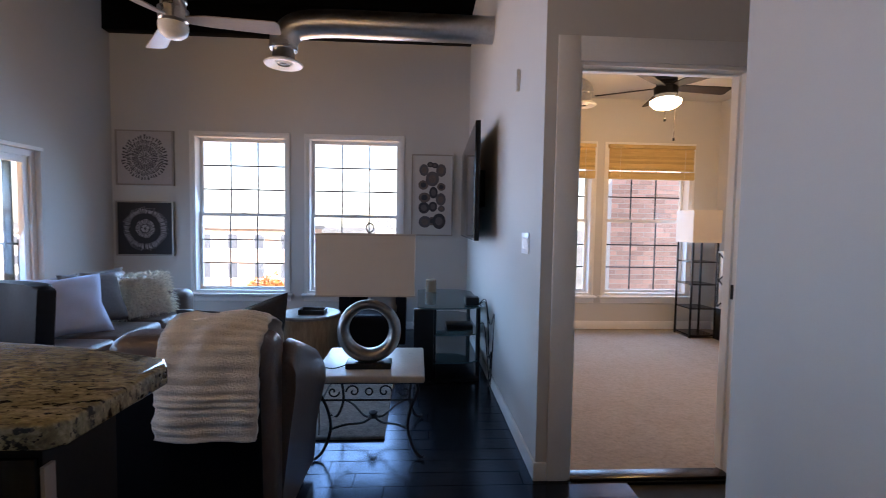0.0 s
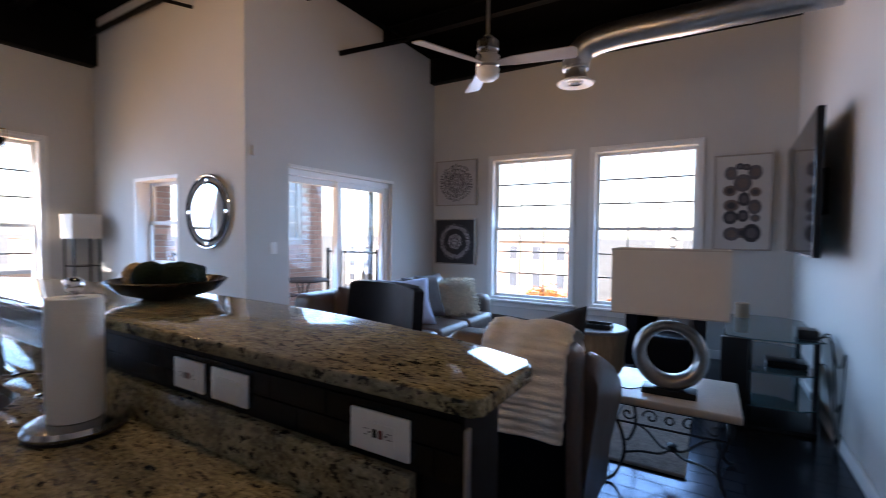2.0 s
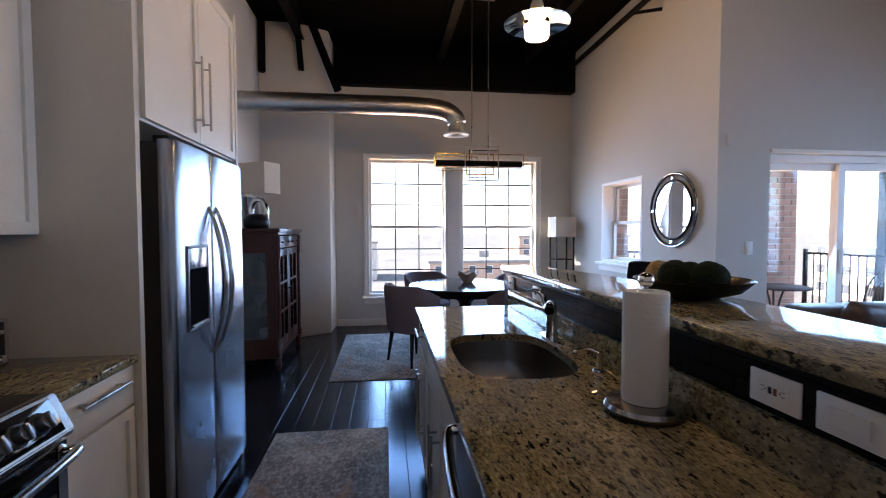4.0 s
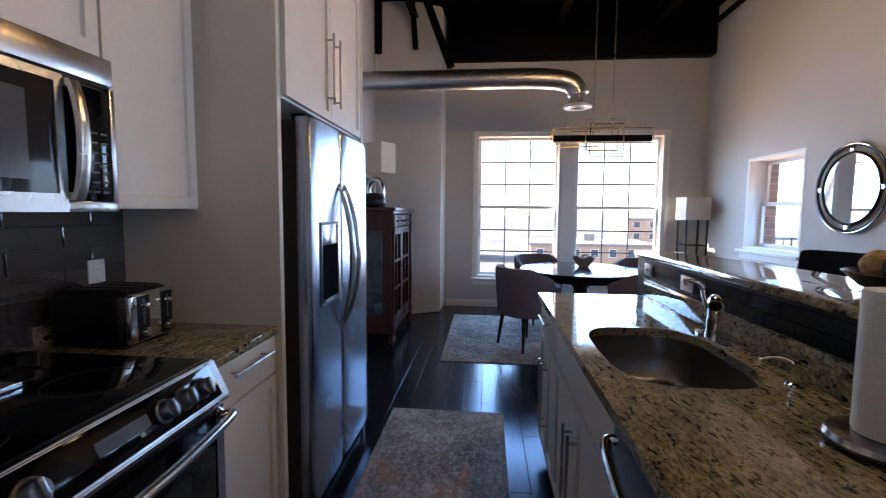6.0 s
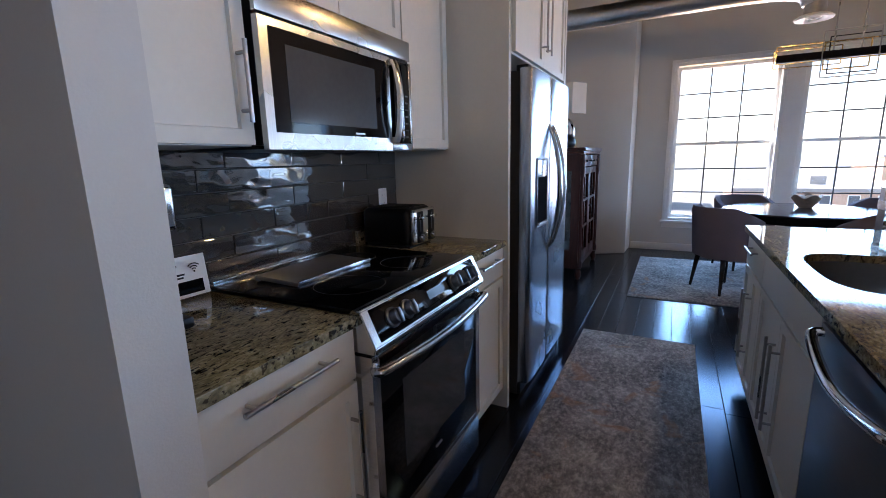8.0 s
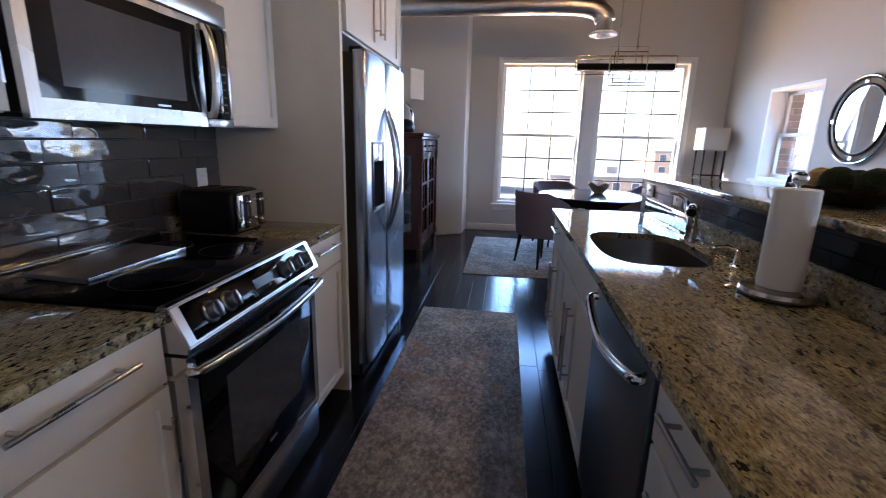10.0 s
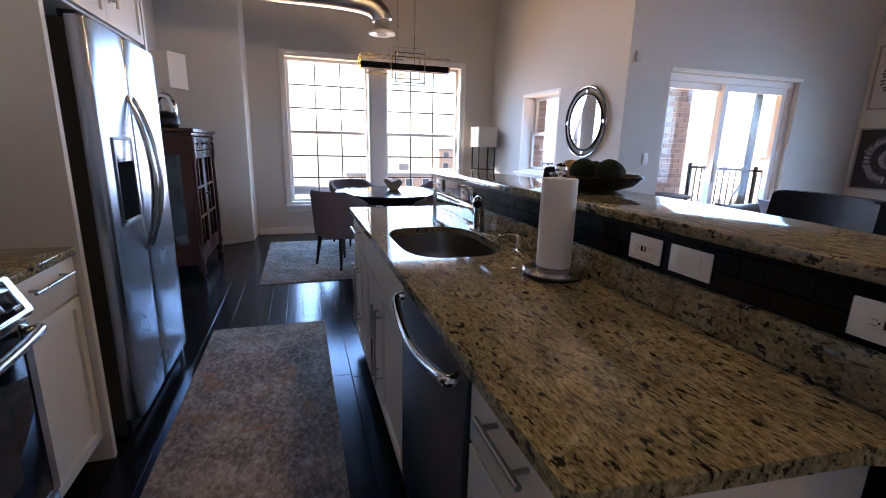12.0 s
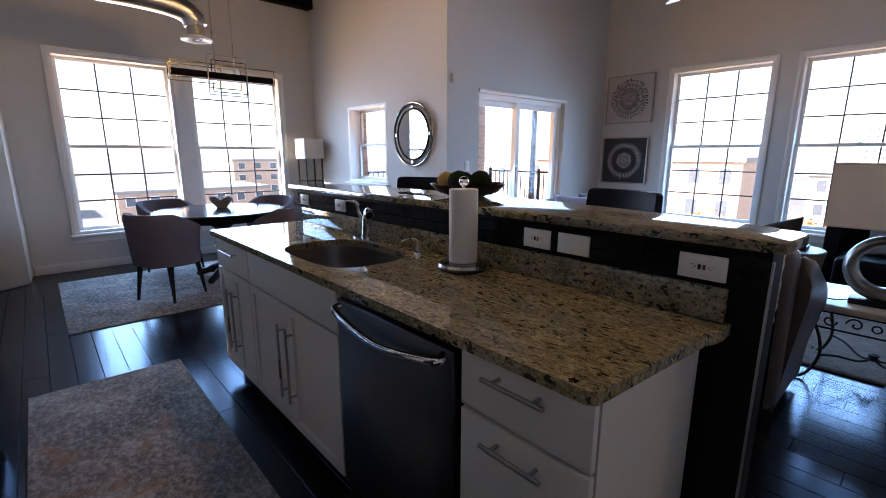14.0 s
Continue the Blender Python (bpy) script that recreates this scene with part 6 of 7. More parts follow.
# sofa in front of the balcony door
SX0, SX1, SY0, SY1 = -2.98, -2.02, 3.00, 5.30
s = thing("sofa", ((SX0 + SX1) / 2, (SY0 + SY1) / 2, 0), "taupe leather three-seat sofa in front of the balcony door", "sofa")
part("base", box(bmesh.new(), (SX0 + 0.03, SY0 + 0.05, 0.08), (SX1 + 0.09, SY1 - 0.05, 0.32), 0.03, 3), LEATHER, s)
bk = box(bmesh.new(), (SX0, SY0 + 0.04, 0.10), (SX0 + 0.26, SY1 - 0.04, 0.83), 0.08, 5)
part("backrest", bk, LEATHER, s, "leather back", 60)
for y0, y1 in ((SY0, SY0 + 0.24), (SY1 - 0.24, SY1)):
    part("arm", box(bmesh.new(), (SX0 + 0.03, y0, 0.08), (SX1, y1, 0.655), 0.09, 6), LEATHER, s, "padded leather arm", 60)
for k in range(3):
    y0 = SY0 + 0.25 + k * 0.60
    part("seat_cushion", box(bmesh.new(), (SX0 + 0.25, y0 + 0.004, 0.32), (SX1 + 0.12, y0 + 0.596, 0.475), 0.05, 4), LEATHER, s, "leather seat cushion", 60)
    bm = cushion(bmesh.new(), (SX0 + 0.31, y0 + 0.30, 0.68), (0.44, 0.58, 0.22), pose(0, 0, 0, 0, -76, 0), 0.35, 12, 0.05)
    part("back_cushion", bm, LEATHER, s, "slumped leather back cushion", 180)
for x in (SX0 + 0.1, SX1 - 0.1):
    for y in (SY0 + 0.1, SY1 - 0.1):
        part("foot", rod(bmesh.new(), (x, y, 0), (x, y, 0.085), 0.025, 0.03), DARKWOOD, s)
solid("throw_pillow", cushion(bmesh.new(), (-2.33, 3.88, 0.70), (0.60, 0.50, 0.17), pose(0, 0, 0, 63, 0, 57), 0.4, 18, 0.10), LILAC, "pale lilac cotton pillow on the sofa", "pillow", "living room pillows", smooth=180)
solid("throw_pillow", cushion(bmesh.new(), (-2.36, 4.27, 0.70), (0.46, 0.46, 0.17), pose(0, 0, 0, 68, 0, 66), 0.4, 14, 0.06), plain("taupe_satin", (0.10, 0.078, 0.072), 0.8, vary=0.2, relief=0.2), "taupe satin pillow on the sofa", "pillow", "living room pillows", smooth=180)
sh = thing("shaggy_pillow", (-2.19, 4.68, 0.66), "cream shaggy yarn pillow on the leather sofa", "pillow", "living room pillows")
m = pose(-2.19, 4.68, 0.67, 66, 0, 60)
part("cover", cushion(bmesh.new(), (-2.19, 4.68, 0.67), (0.46, 0.40, 0.16), pose(0, 0, 0, 66, 0, 60), 0.4), SHAGGY, sh, "", 180)
rng = random.Random(11)
verts, faces = [], []
for k in range(2600):
    u, v = rng.uniform(-0.5, 0.5), rng.uniform(-0.5, 0.5)
    face = 1 if rng.random() < 0.75 else -1
    hgt = 0.5 * max(0.0, (1 - abs(2 * u) ** 3) * (1 - abs(2 * v) ** 3)) ** 0.4 * 0.16 * face
    p = Vector((u * 0.46, v * 0.40, hgt))
    d = Vector((u * 1.3 + rng.gauss(0, 0.35), v * 1.3 - 0.25 + rng.gauss(0, 0.35), face * 0.7)).normalized()
    side = d.orthogonal().normalized() * 0.0035
    turn_ = Matrix.Rotation(rng.uniform(0, 6.28), 3, d)
    side = turn_ @ side
    ln = rng.uniform(0.03, 0.065)
    droop = Vector((0, -0.35, 0)) * ln
    base = len(verts)
    for q in (p - side, p + side, p + d * ln * 0.6 + side * 0.9, p + d * ln * 0.6 - side * 0.9, p + d * ln + droop * 0.6):
        verts.append(tuple(m @ q - Vector((-2.19, 4.68, 0.66))))
    faces += [(base, base + 1, base + 2, base + 3), (base + 3, base + 2, base + 4)]
me = bpy.data.meshes.new("strands")
me.from_pydata(verts, [], faces)
me.materials.append(SHAGGY)
strands = new("strands", me)
strands.parent = sh
tagged(strands, "loose cream yarn strands", kind="stuff")


def bar_stool(x, y, turn):
    b_ = thing("bar_stool", (0, 0, 0), "black leather bar stool with a wide low back at the bar", "stool", "bar stools")
    part("seat", box(bmesh.new(), (-0.21, -0.20, 0.66), (0.21, 0.20, 0.74), 0.035, 4), BLACKLEATHER, b_, "black leather seat", 60)
    bm = bmesh.new()
    n = 12
    prof = []
    for k in range(n + 1):
        u = -1 + 2 * k / n
        prof.append((0.215 * u, 0.235 - 0.045 * u * u))
    outline = prof + [(px, py - 0.05) for px, py in reversed(prof)]
    slab(bm, outline, 0.80, 1.18, 0.018, 3)
    for v in bm.verts:
        v.co.x *= 1 - 0.08 * max(0.0, (v.co.z - 1.08) / 0.1)
        v.co.y += 0.10 * (v.co.z - 0.8)
    part("backrest", bm, BLACKLEATHER, b_, "black leather back", 60)
    for sx in (-1, 1):
        part("back_post", tube(bmesh.new(), [(sx * 0.16, 0.18, 0.62), (sx * 0.16, 0.195, 0.78), (sx * 0.16, 0.215, 0.90)], 0.014, 8), DARKWOOD, b_)
        for sy in (-1, 1):
            part("leg", rod(bmesh.new(), (sx * 0.20, sy * 0.19, 0.0), (sx * 0.17, sy * 0.16, 0.665), 0.016, 0.02, 8), DARKWOOD, b_)
        part("stretcher", rod(bmesh.new(), (sx * 0.19, -0.18, 0.22), (sx * 0.19, 0.18, 0.22), 0.011, None, 8), DARKWOOD, b_)
    for sy in (-1, 1):
        part("stretcher", rod(bmesh.new(), (-0.19, sy * 0.18, 0.26), (0.19, sy * 0.18, 0.26), 0.011, None, 8), DARKWOOD, b_)
    b_.matrix_basis = pose(x, y, 0, 0, 0, turn)
    return b_


stool = bar_stool(-0.88, 1.48, -14)
copy_thing(stool, pose(-2.38, 1.55, 0, 0, 0, 20))

# end table with scrolled iron base
EX0, EX1, EY0, EY1, EZ = -0.235, 0.405, 2.88, 3.49, 0.50
t = thing("end_table", ((EX0 + EX1) / 2, (EY0 + EY1) / 2, 0), "end table with a cream stone top on scrolled black iron", "table")
part("tabletop", box(bmesh.new(), (EX0, EY0, EZ - 0.042), (EX1, EY1, EZ), 0.012, 3), TRAVERTINE, t, "cream stone top")
ix0, ix1, iy0, iy1 = EX0 + 0.05, EX1 - 0.05, EY0 + 0.05, EY1 - 0.05
mx, my = (ix0 + ix1) / 2, (iy0 + iy1) / 2
for x, sx in ((ix0, -1), (ix1, 1)):
    for y, sy in ((iy0, -1), (iy1, 1)):
        pts = [(x, y, EZ - 0.043), (x + sx * 0.012, y + sy * 0.008, 0.40), (x - sx * 0.03, y - sy * 0.02, 0.28), (x - sx * 0.045, y - sy * 0.03, 0.16), (x - sx * 0.01, y - sy * 0.01, 0.05), (x + sx * 0.03, y + sy * 0.02, 0.012), (x + sx * 0.05, y + sy * 0.03, 0.025)]
        part("leg", tube(bmesh.new(), smooth_line(pts, 6), 0.009, 8), IRON, t, "curved iron leg")
        pts = [(x - sx * 0.045, y - sy * 0.03, 0.16), (x - sx * 0.12, y - sy * 0.10, 0.155), (mx + sx * 0.06, my + sy * 0.05, 0.12), (mx, my, 0.14)]
        part("stretcher", tube(bmesh.new(), smooth_line(pts, 6), 0.007, 8), IRON, t, "bowed iron stretcher")
part("rosette", lathe(bmesh.new(), (mx, my, 0.125), [(0.012, 0), (0.035, 0.012), (0.02, 0.025), (0.03, 0.04), (0.008, 0.05)], 14), IRON, t)
for y in (iy0, iy1):
    bm = bmesh.new()
    rod(bm, (ix0, y, EZ - 0.055), (ix1, y, EZ - 0.055), 0.006, None, 8)
    rod(bm, (ix0, y, EZ - 0.155), (ix1, y, EZ - 0.155), 0.006, None, 8)
    for sx in (-1, 1):
        spiral = [(mx + sx * (0.09 + (0.042 - 0.010 * a) * math.cos(a * 1.9)), y, EZ - 0.105 + (0.042 - 0.010 * a) * math.sin(a * 1.9)) for a in [0.2 * i for i in range(20)]]
        tube(bm, spiral, 0.005, 6)
        spiral = [(mx + sx * (0.205 - (0.036 - 0.009 * a) * math.cos(a * 1.9)), y, EZ - 0.105 - (0.036 - 0.009 * a) * math.sin(a * 1.9)) for a in [0.2 * i for i in range(19)]]
        tube(bm, spiral, 0.005, 6)
    tube(bm, [(mx + 0.02 * math.cos(a * 0.5236), y, EZ - 0.105 + 0.02 * math.sin(a * 0.5236)) for a in range(12)], 0.005, 6, True)
    part("scroll_apron", bm, IRON, t, "scrolled iron apron")
for x in (ix0, ix1):
    bm = bmesh.new()
    rod(bm, (x, iy0, EZ - 0.055), (x, iy1, EZ - 0.055), 0.006, None, 8)
    rod(bm, (x, iy0, EZ - 0.155), (x, iy1, EZ - 0.155), 0.006, None, 8)
    part("side_rail", bm, IRON, t)

LX, LY = 0.07, 3.06
l = thing("table_lamp", (LX, LY, EZ), "table lamp with a pewter ring base and rectangular linen shade", "lamp", "ring lamps")
part("foot", boxed((LX - 0.135, LY - 0.06, EZ + 0.0005), (LX + 0.135, LY + 0.06, EZ + 0.035), 0.004), BLACK, l, "black foot block")
bm = bmesh.new()
n, sgm = 48, 14
rings = []
for k in range(n):
    a = 2 * math.pi * k / n
    w_ = 0.040 + 0.018 * (0.5 - 0.5 * math.sin(a))
    cen = Vector((LX + 0.155 * math.cos(a), LY, EZ + 0.225 + 0.155 * math.sin(a)))
    rad_ = Vector((math.cos(a), 0, math.sin(a)))
    rings.append([bm.verts.new(cen + rad_ * (w_ * 0.75 * math.cos(2 * math.pi * j / sgm)) + Vector((0, 1, 0)) * (w_ * math.sin(2 * math.pi * j / sgm))) for j in range(sgm)])
for k in range(n):
    a, b = rings[k], rings[(k + 1) % n]
    for j in range(sgm):
        bm.faces.new((a[j], a[(j + 1) % sgm], b[(j + 1) % sgm], b[j]))
part("ring", bm, PEWTER, l, "hammered pewter ring", 180)
part("stem", rod(bmesh.new(), (LX, LY, EZ + 0.41), (LX, LY, 1.315), 0.006), NICKEL, l)
sh_ = part("shade", hollow((LX - 0.29, LY - 0.14, 0.948), (LX + 0.27, LY + 0.14, 1.30), 0.006), LINEN, l, "rectangular linen shade")
HEM = plain("shade_hem", (0.50, 0.44, 0.37), 0.9)
for z in (0.948, 1.296):
    part("shade_hem", hollow((LX - 0.293, LY - 0.143, z), (LX + 0.273, LY + 0.143, z + 0.008), 0.0028), HEM, sh_)
bm = bmesh.new()
rod(bm, (LX - 0.284, LY, 1.285), (LX + 0.264, LY, 1.285), 0.003, None, 6)
part("spider", bm, NICKEL, l)
part("finial", tube(bmesh.new(), [(LX + 0.022 * math.cos(a * math.pi / 10), LY, 1.34 + 0.026 * math.sin(a * math.pi / 10)) for a in range(20)], 0.004, 6, True), NICKEL, l, "ring finial")
part("cord", tube(bmesh.new(), smooth_line([(LX - 0.135, LY + 0.02, EZ + 0.006), (LX - 0.20, LY - 0.05, EZ + 0.006), (LX - 0.27, LY - 0.02, EZ + 0.006), (EX0 - 0.006, LY + 0.08, EZ + 0.005), (EX0 - 0.012, LY + 0.1, 0.35), (EX0 - 0.02, LY + 0.12, 0.02)], 6), 0.0035, 6), BLACK, l, "black cord")

# television
tv = thing("television", (0.86, 4.87, 1.72), "large black flat television tilted off the wall", "television")
place = Matrix.Translation((0.855, 4.88, 1.725)) @ pose(0, 0, 0, 0, 0, -90 - 2.2)
part("case", turned(box(bmesh.new(), (-0.90, -0.012, -0.485), (0.90, 0.03, 0.485), 0.004, 2), place), BLACK, tv, "thin black case")
part("screen", turned(boxed((-0.888, -0.0145, -0.472), (0.888, -0.0122, 0.474)), place), plain("tv_screen", (0.008, 0.008, 0.010), 0.06, relief=0), tv, "dark glossy screen")
part("case_back", turned(box(bmesh.new(), (-0.55, 0.0302, -0.40), (0.55, 0.06, 0.30), 0.015, 2), place), BLACK, tv)
part("mount", boxed((0.905, 4.68, 1.55), (TX - 0.002, 5.08, 1.90), 0.004), IRON, tv, "black wall mount")

# glass stand
st = thing("tv_stand", (0.64, 4.65, 0), "black stand with three teal glass shelves", "tv stand")
for z in (0.18, 0.42, 0.655):
    k = 0.0 if z > 0.6 else 0.03
    outline = [(0.36 + k, 4.14 + k), (0.52, 4.08 + k), (0.80, 4.10 + k), (0.93 - k, 4.20), (0.93 - k, 5.10), (0.80, 5.22 - k), (0.52, 5.24 - k), (0.36 + k, 5.16 - k)]
    gs = part("shelf", slab(bmesh.new(), outline, z, z + 0.010, 0.001, 1), plain("teal_glass_shelf", (0.05, 0.09, 0.095), 0.05, vary=0.05, relief=0, spec=0.8), st, "teal tinted glass shelf")
for x, y, w_ in ((0.45, 4.20, 0.075), (0.45, 5.10, 0.075)):
    part("post", slab(bmesh.new(), squircle(x, y, w_, 0.04, 24, 2.5), 0, 0.6545, 0.004), BLACK, st, "broad black post")
for y in (4.28, 5.05):
    part("rear_post", rod(bmesh.new(), (0.90, y, 0), (0.90, y, 0.6545), 0.02), BLACK, st, "black rear post")
part("front_panel", boxed((0.33, 4.105, 0.03), (0.50, 4.165, 0.6545), 0.01), BLACK, st, "black front panel")
part("base", slab(bmesh.new(), [(0.40, 4.13), (0.90, 4.20), (0.92, 5.10), (0.40, 5.18)], 0.002, 0.03, 0.004), BLACK, st)
solid("media_box", box(bmesh.new(), (0.78, 4.22, 0.6655), (0.90, 4.36, 0.735), 0.01, 2), BLACK, "small black media box on the glass stand", "electronics")
solid("receiver", box(bmesh.new(), (0.62, 4.30, 0.4305), (0.86, 4.48, 0.475), 0.006, 2), BLACK, "flat black receiver on the glass shelf", "electronics")
solid("candle_holder", lathe(bmesh.new(), (0.50, 5.02, 0.6655), [(0.052, 0), (0.055, 0.005), (0.055, 0.125), (0.048, 0.13)], 24), plain("tan_pottery", (0.30, 0.22, 0.15), 0.6), "tan cylinder candle holder on the stand", "candle", smooth=40)
for k, (y0, z0, y1, z1) in enumerate(((4.25, 0.68, 4.05, 0.30), (4.30, 0.66, 3.95, 0.62), (4.35, 0.45, 4.02, 0.12))):
    solid("cable", tube(bmesh.new(), smooth_line([(0.905, y0, z0), (0.955, y0 - 0.06, z0 + 0.03), (0.975, (y0 + y1) / 2, (z0 + z1) / 2 - 0.10), (0.97, y1 + 0.03, z1 - 0.06), (0.985, y1, z1), (0.975, y1 + 0.07, 0.02)], 7), 0.0045, 6), BLACK, "black cable hanging along the wall", "cable", "television cables")

# club chair, log table, rug
cc = thing("club_chair", (-0.12, 5.2, 0), "dark leather club chair under the window", "armchair")
bm = bmesh.new()
n = 18
outl, inl = [], []
for k in range(n + 1):
    a = math.radians(-10 + 200 * k / n)
    outl.append((-0.12 + 0.36 * math.cos(a), 5.20 + 0.36 * math.sin(a)))
    inl.append((-0.12 + 0.25 * math.cos(a), 5.20 + 0.25 * math.sin(a)))
slab(bm, outl + inl[::-1], 0.06, 0.70, 0.035, 3)
part("shell", bm, BLACKLEATHER, cc, "rounded dark leather back", 60)
part("seat", box(bmesh.new(), (-0.355, 4.88, 0.08), (0.115, 5.40, 0.44), 0.05, 4), BLACKLEATHER, cc, "dark leather seat", 60)
for x, y in ((-0.38, 5.05), (0.14, 5.05), (-0.3, 5.45), (0.06, 5.45)):
    part("foot", rod(bmesh.new(), (x, y, 0), (x, y, 0.075), 0.018), DARKWOOD, cc)
solid("throw_pillow", cushion(bmesh.new(), (-0.02, 5.25, 0.60), (0.38, 0.36, 0.13), pose(0, 0, 0, 72, 0, -20), 0.4), plain("grey_pillow", (0.18, 0.17, 0.165), 0.9, fine=200, relief=0.3), "grey cloth pillow on the club chair", "pillow", "living room pillows", smooth=180)
lt = thing("side_table", (-0.68, 4.72, 0), "round side table cut from a log", "table")
bm = lathe(bmesh.new(), (-0.68, 4.72, 0), [(0.25, 0), (0.265, 0.05), (0.255, 0.25), (0.275, 0.44), (0.285, 0.47)], 36)
for v in bm.verts:
    a = math.atan2(v.co.y - 4.72, v.co.x + 0.68)
    k = 1 + 0.03 * math.sin(5 * a) + 0.02 * math.sin(9 * a + 1)
    v.co.x, v.co.y = -0.68 + (v.co.x + 0.68) * k, 4.72 + (v.co.y - 4.72) * k
part("trunk", bm, PALEWOOD, lt, "bark-brown log", 60)
part("tabletop", lathe(bmesh.new(), (-0.68, 4.72, 0.471), [(0.29, 0), (0.295, 0.02), (0.285, 0.03)], 40), wood("grey_log_top", (0.10, 0.085, 0.075), (0.22, 0.19, 0.17), 0.4, (4, 4, 4)), lt, "weathered grey top")
tr = thing("tray", (-0.64, 4.68, 0.502), "small black tray on the log table", "tray")
part("bottom", boxed((-0.76, 4.60, 0.5018), (-0.52, 4.76, 0.508)), BLACK, tr)
bm = bmesh.new()
for lo, hi in (((-0.76, 4.60), (-0.52, 4.607)), ((-0.76, 4.753), (-0.52, 4.76)), ((-0.76, 4.607), (-0.753, 4.753)), ((-0.527, 4.607), (-0.52, 4.753))):
    box(bm, (*lo, 0.508), (*hi, 0.545))
part("rim", bm, BLACK, tr)
LRUG = rug_cloth("grey_shag", (0.16, 0.14, 0.125), (0.24, 0.215, 0.195), (0.32, 0.29, 0.265), (0.24, 0.21, 0.19))
bm = bmesh.new()
box(bm, (-2.2, 3.15, 0.0005), (0.16, 4.95, 0.022), 0.008, 3)
solid("living_room_rug", bm, LRUG, "grey shaggy rug on the dark floor", "rug")


# pictures
CANVAS = plain("pale_canvas", (0.50, 0.47, 0.46), 0.8, vary=0.08, relief=0.1)
DARKCANVAS = plain("ink_canvas", (0.020, 0.019, 0.024), 0.6, vary=0.3, relief=0.1)
INK = plain("purple_grey_ink", (0.085, 0.075, 0.078), 0.8, vary=0.3)
PALEINK = plain("pale_grey_ink", (0.42, 0.40, 0.42), 0.8, vary=0.25)


def picture(name, x0, x1, z0, z1, canvas, label, frame_mat):
    p_ = thing(name, ((x0 + x1) / 2, NY - 0.02, z0), label, "picture", "framed pictures")
    w_ = 0.018
    bm = pierced(bmesh.new(), (x0, NY - 0.042, z0), (x1, NY - 0.001, z1), 0, [(x0 + w_, x1 - w_, z0 + w_, z1 - w_)])
    part("frame", bm, frame_mat, p_, "thin silver frame")
    part("canvas", boxed((x0 + w_, NY - 0.030, z0 + w_), (x1 - w_, NY - 0.004, z1 - w_)), canvas, p_)
    return p_


def strokes(cx, cz, rings, y, seed):
    """Radial dashes: each ring is (inner radius, outer radius, count, width)."""
    r_ = random.Random(seed)
    bm = bmesh.new()
    for a0, a1, count, w_ in rings:
        for k in range(count):
            a = 2 * math.pi * (k + r_.uniform(-0.2, 0.2)) / count
            i, o = a0 * r_.uniform(0.97, 1.03), a1 * r_.uniform(0.93, 1.04)
            d, s_ = Vector((math.cos(a), 0, math.sin(a))), Vector((-math.sin(a), 0, math.cos(a)))
            c_ = Vector((cx, y, cz))
            bm.faces.new([bm.verts.new(c_ + d * i - s_ * w_ * 0.4), bm.verts.new(c_ + d * o - s_ * w_), bm.verts.new(c_ + d * o + s_ * w_), bm.verts.new(c_ + d * i + s_ * w_ * 0.4)])
    return bm


SILVER = plain("silver_leaf_frame", (0.36, 0.335, 0.30), 0.4, 0.5, vary=0.1)
p = picture("framed_print", -3.37, -2.68, 1.80, 2.475, CANVAS, "framed pale print of a grey radial burst", SILVER)
tagged(part("print", strokes(-3.025, 2.14, [(0.012, 0.07, 14, 0.007), (0.075, 0.16, 56, 0.0062), (0.165, 0.225, 70, 0.007), (0.23, 0.275, 44, 0.012)], NY - 0.0312, 1), INK, p, "grey radial strokes"), "grey radial strokes", kind="stuff")
p = picture("framed_print", -3.38, -2.69, 0.925, 1.605, DARKCANVAS, "framed dark print of a pale ring pattern", SILVER)
tagged(part("print", strokes(-3.035, 1.265, [(0.015, 0.05, 10, 0.013), (0.06, 0.115, 34, 0.0065), (0.19, 0.25, 60, 0.009), (0.25, 0.27, 60, 0.004)], NY - 0.0312, 2), PALEINK, p, "pale ring strokes"), "pale ring strokes", kind="stuff")
p = picture("framed_print", 0.265, 0.80, 1.225, 2.265, plain("white_mat_board", (0.55, 0.53, 0.50), 0.8, vary=0.03), "tall framed print of dark agate slices", SILVER)
rng = random.Random(5)
AG = [plain("agate_dark", (0.045, 0.042, 0.05), 0.7, vary=0.3), plain("agate_mid", (0.11, 0.10, 0.105), 0.7, vary=0.3), plain("agate_brown", (0.15, 0.115, 0.10), 0.7, vary=0.3)]
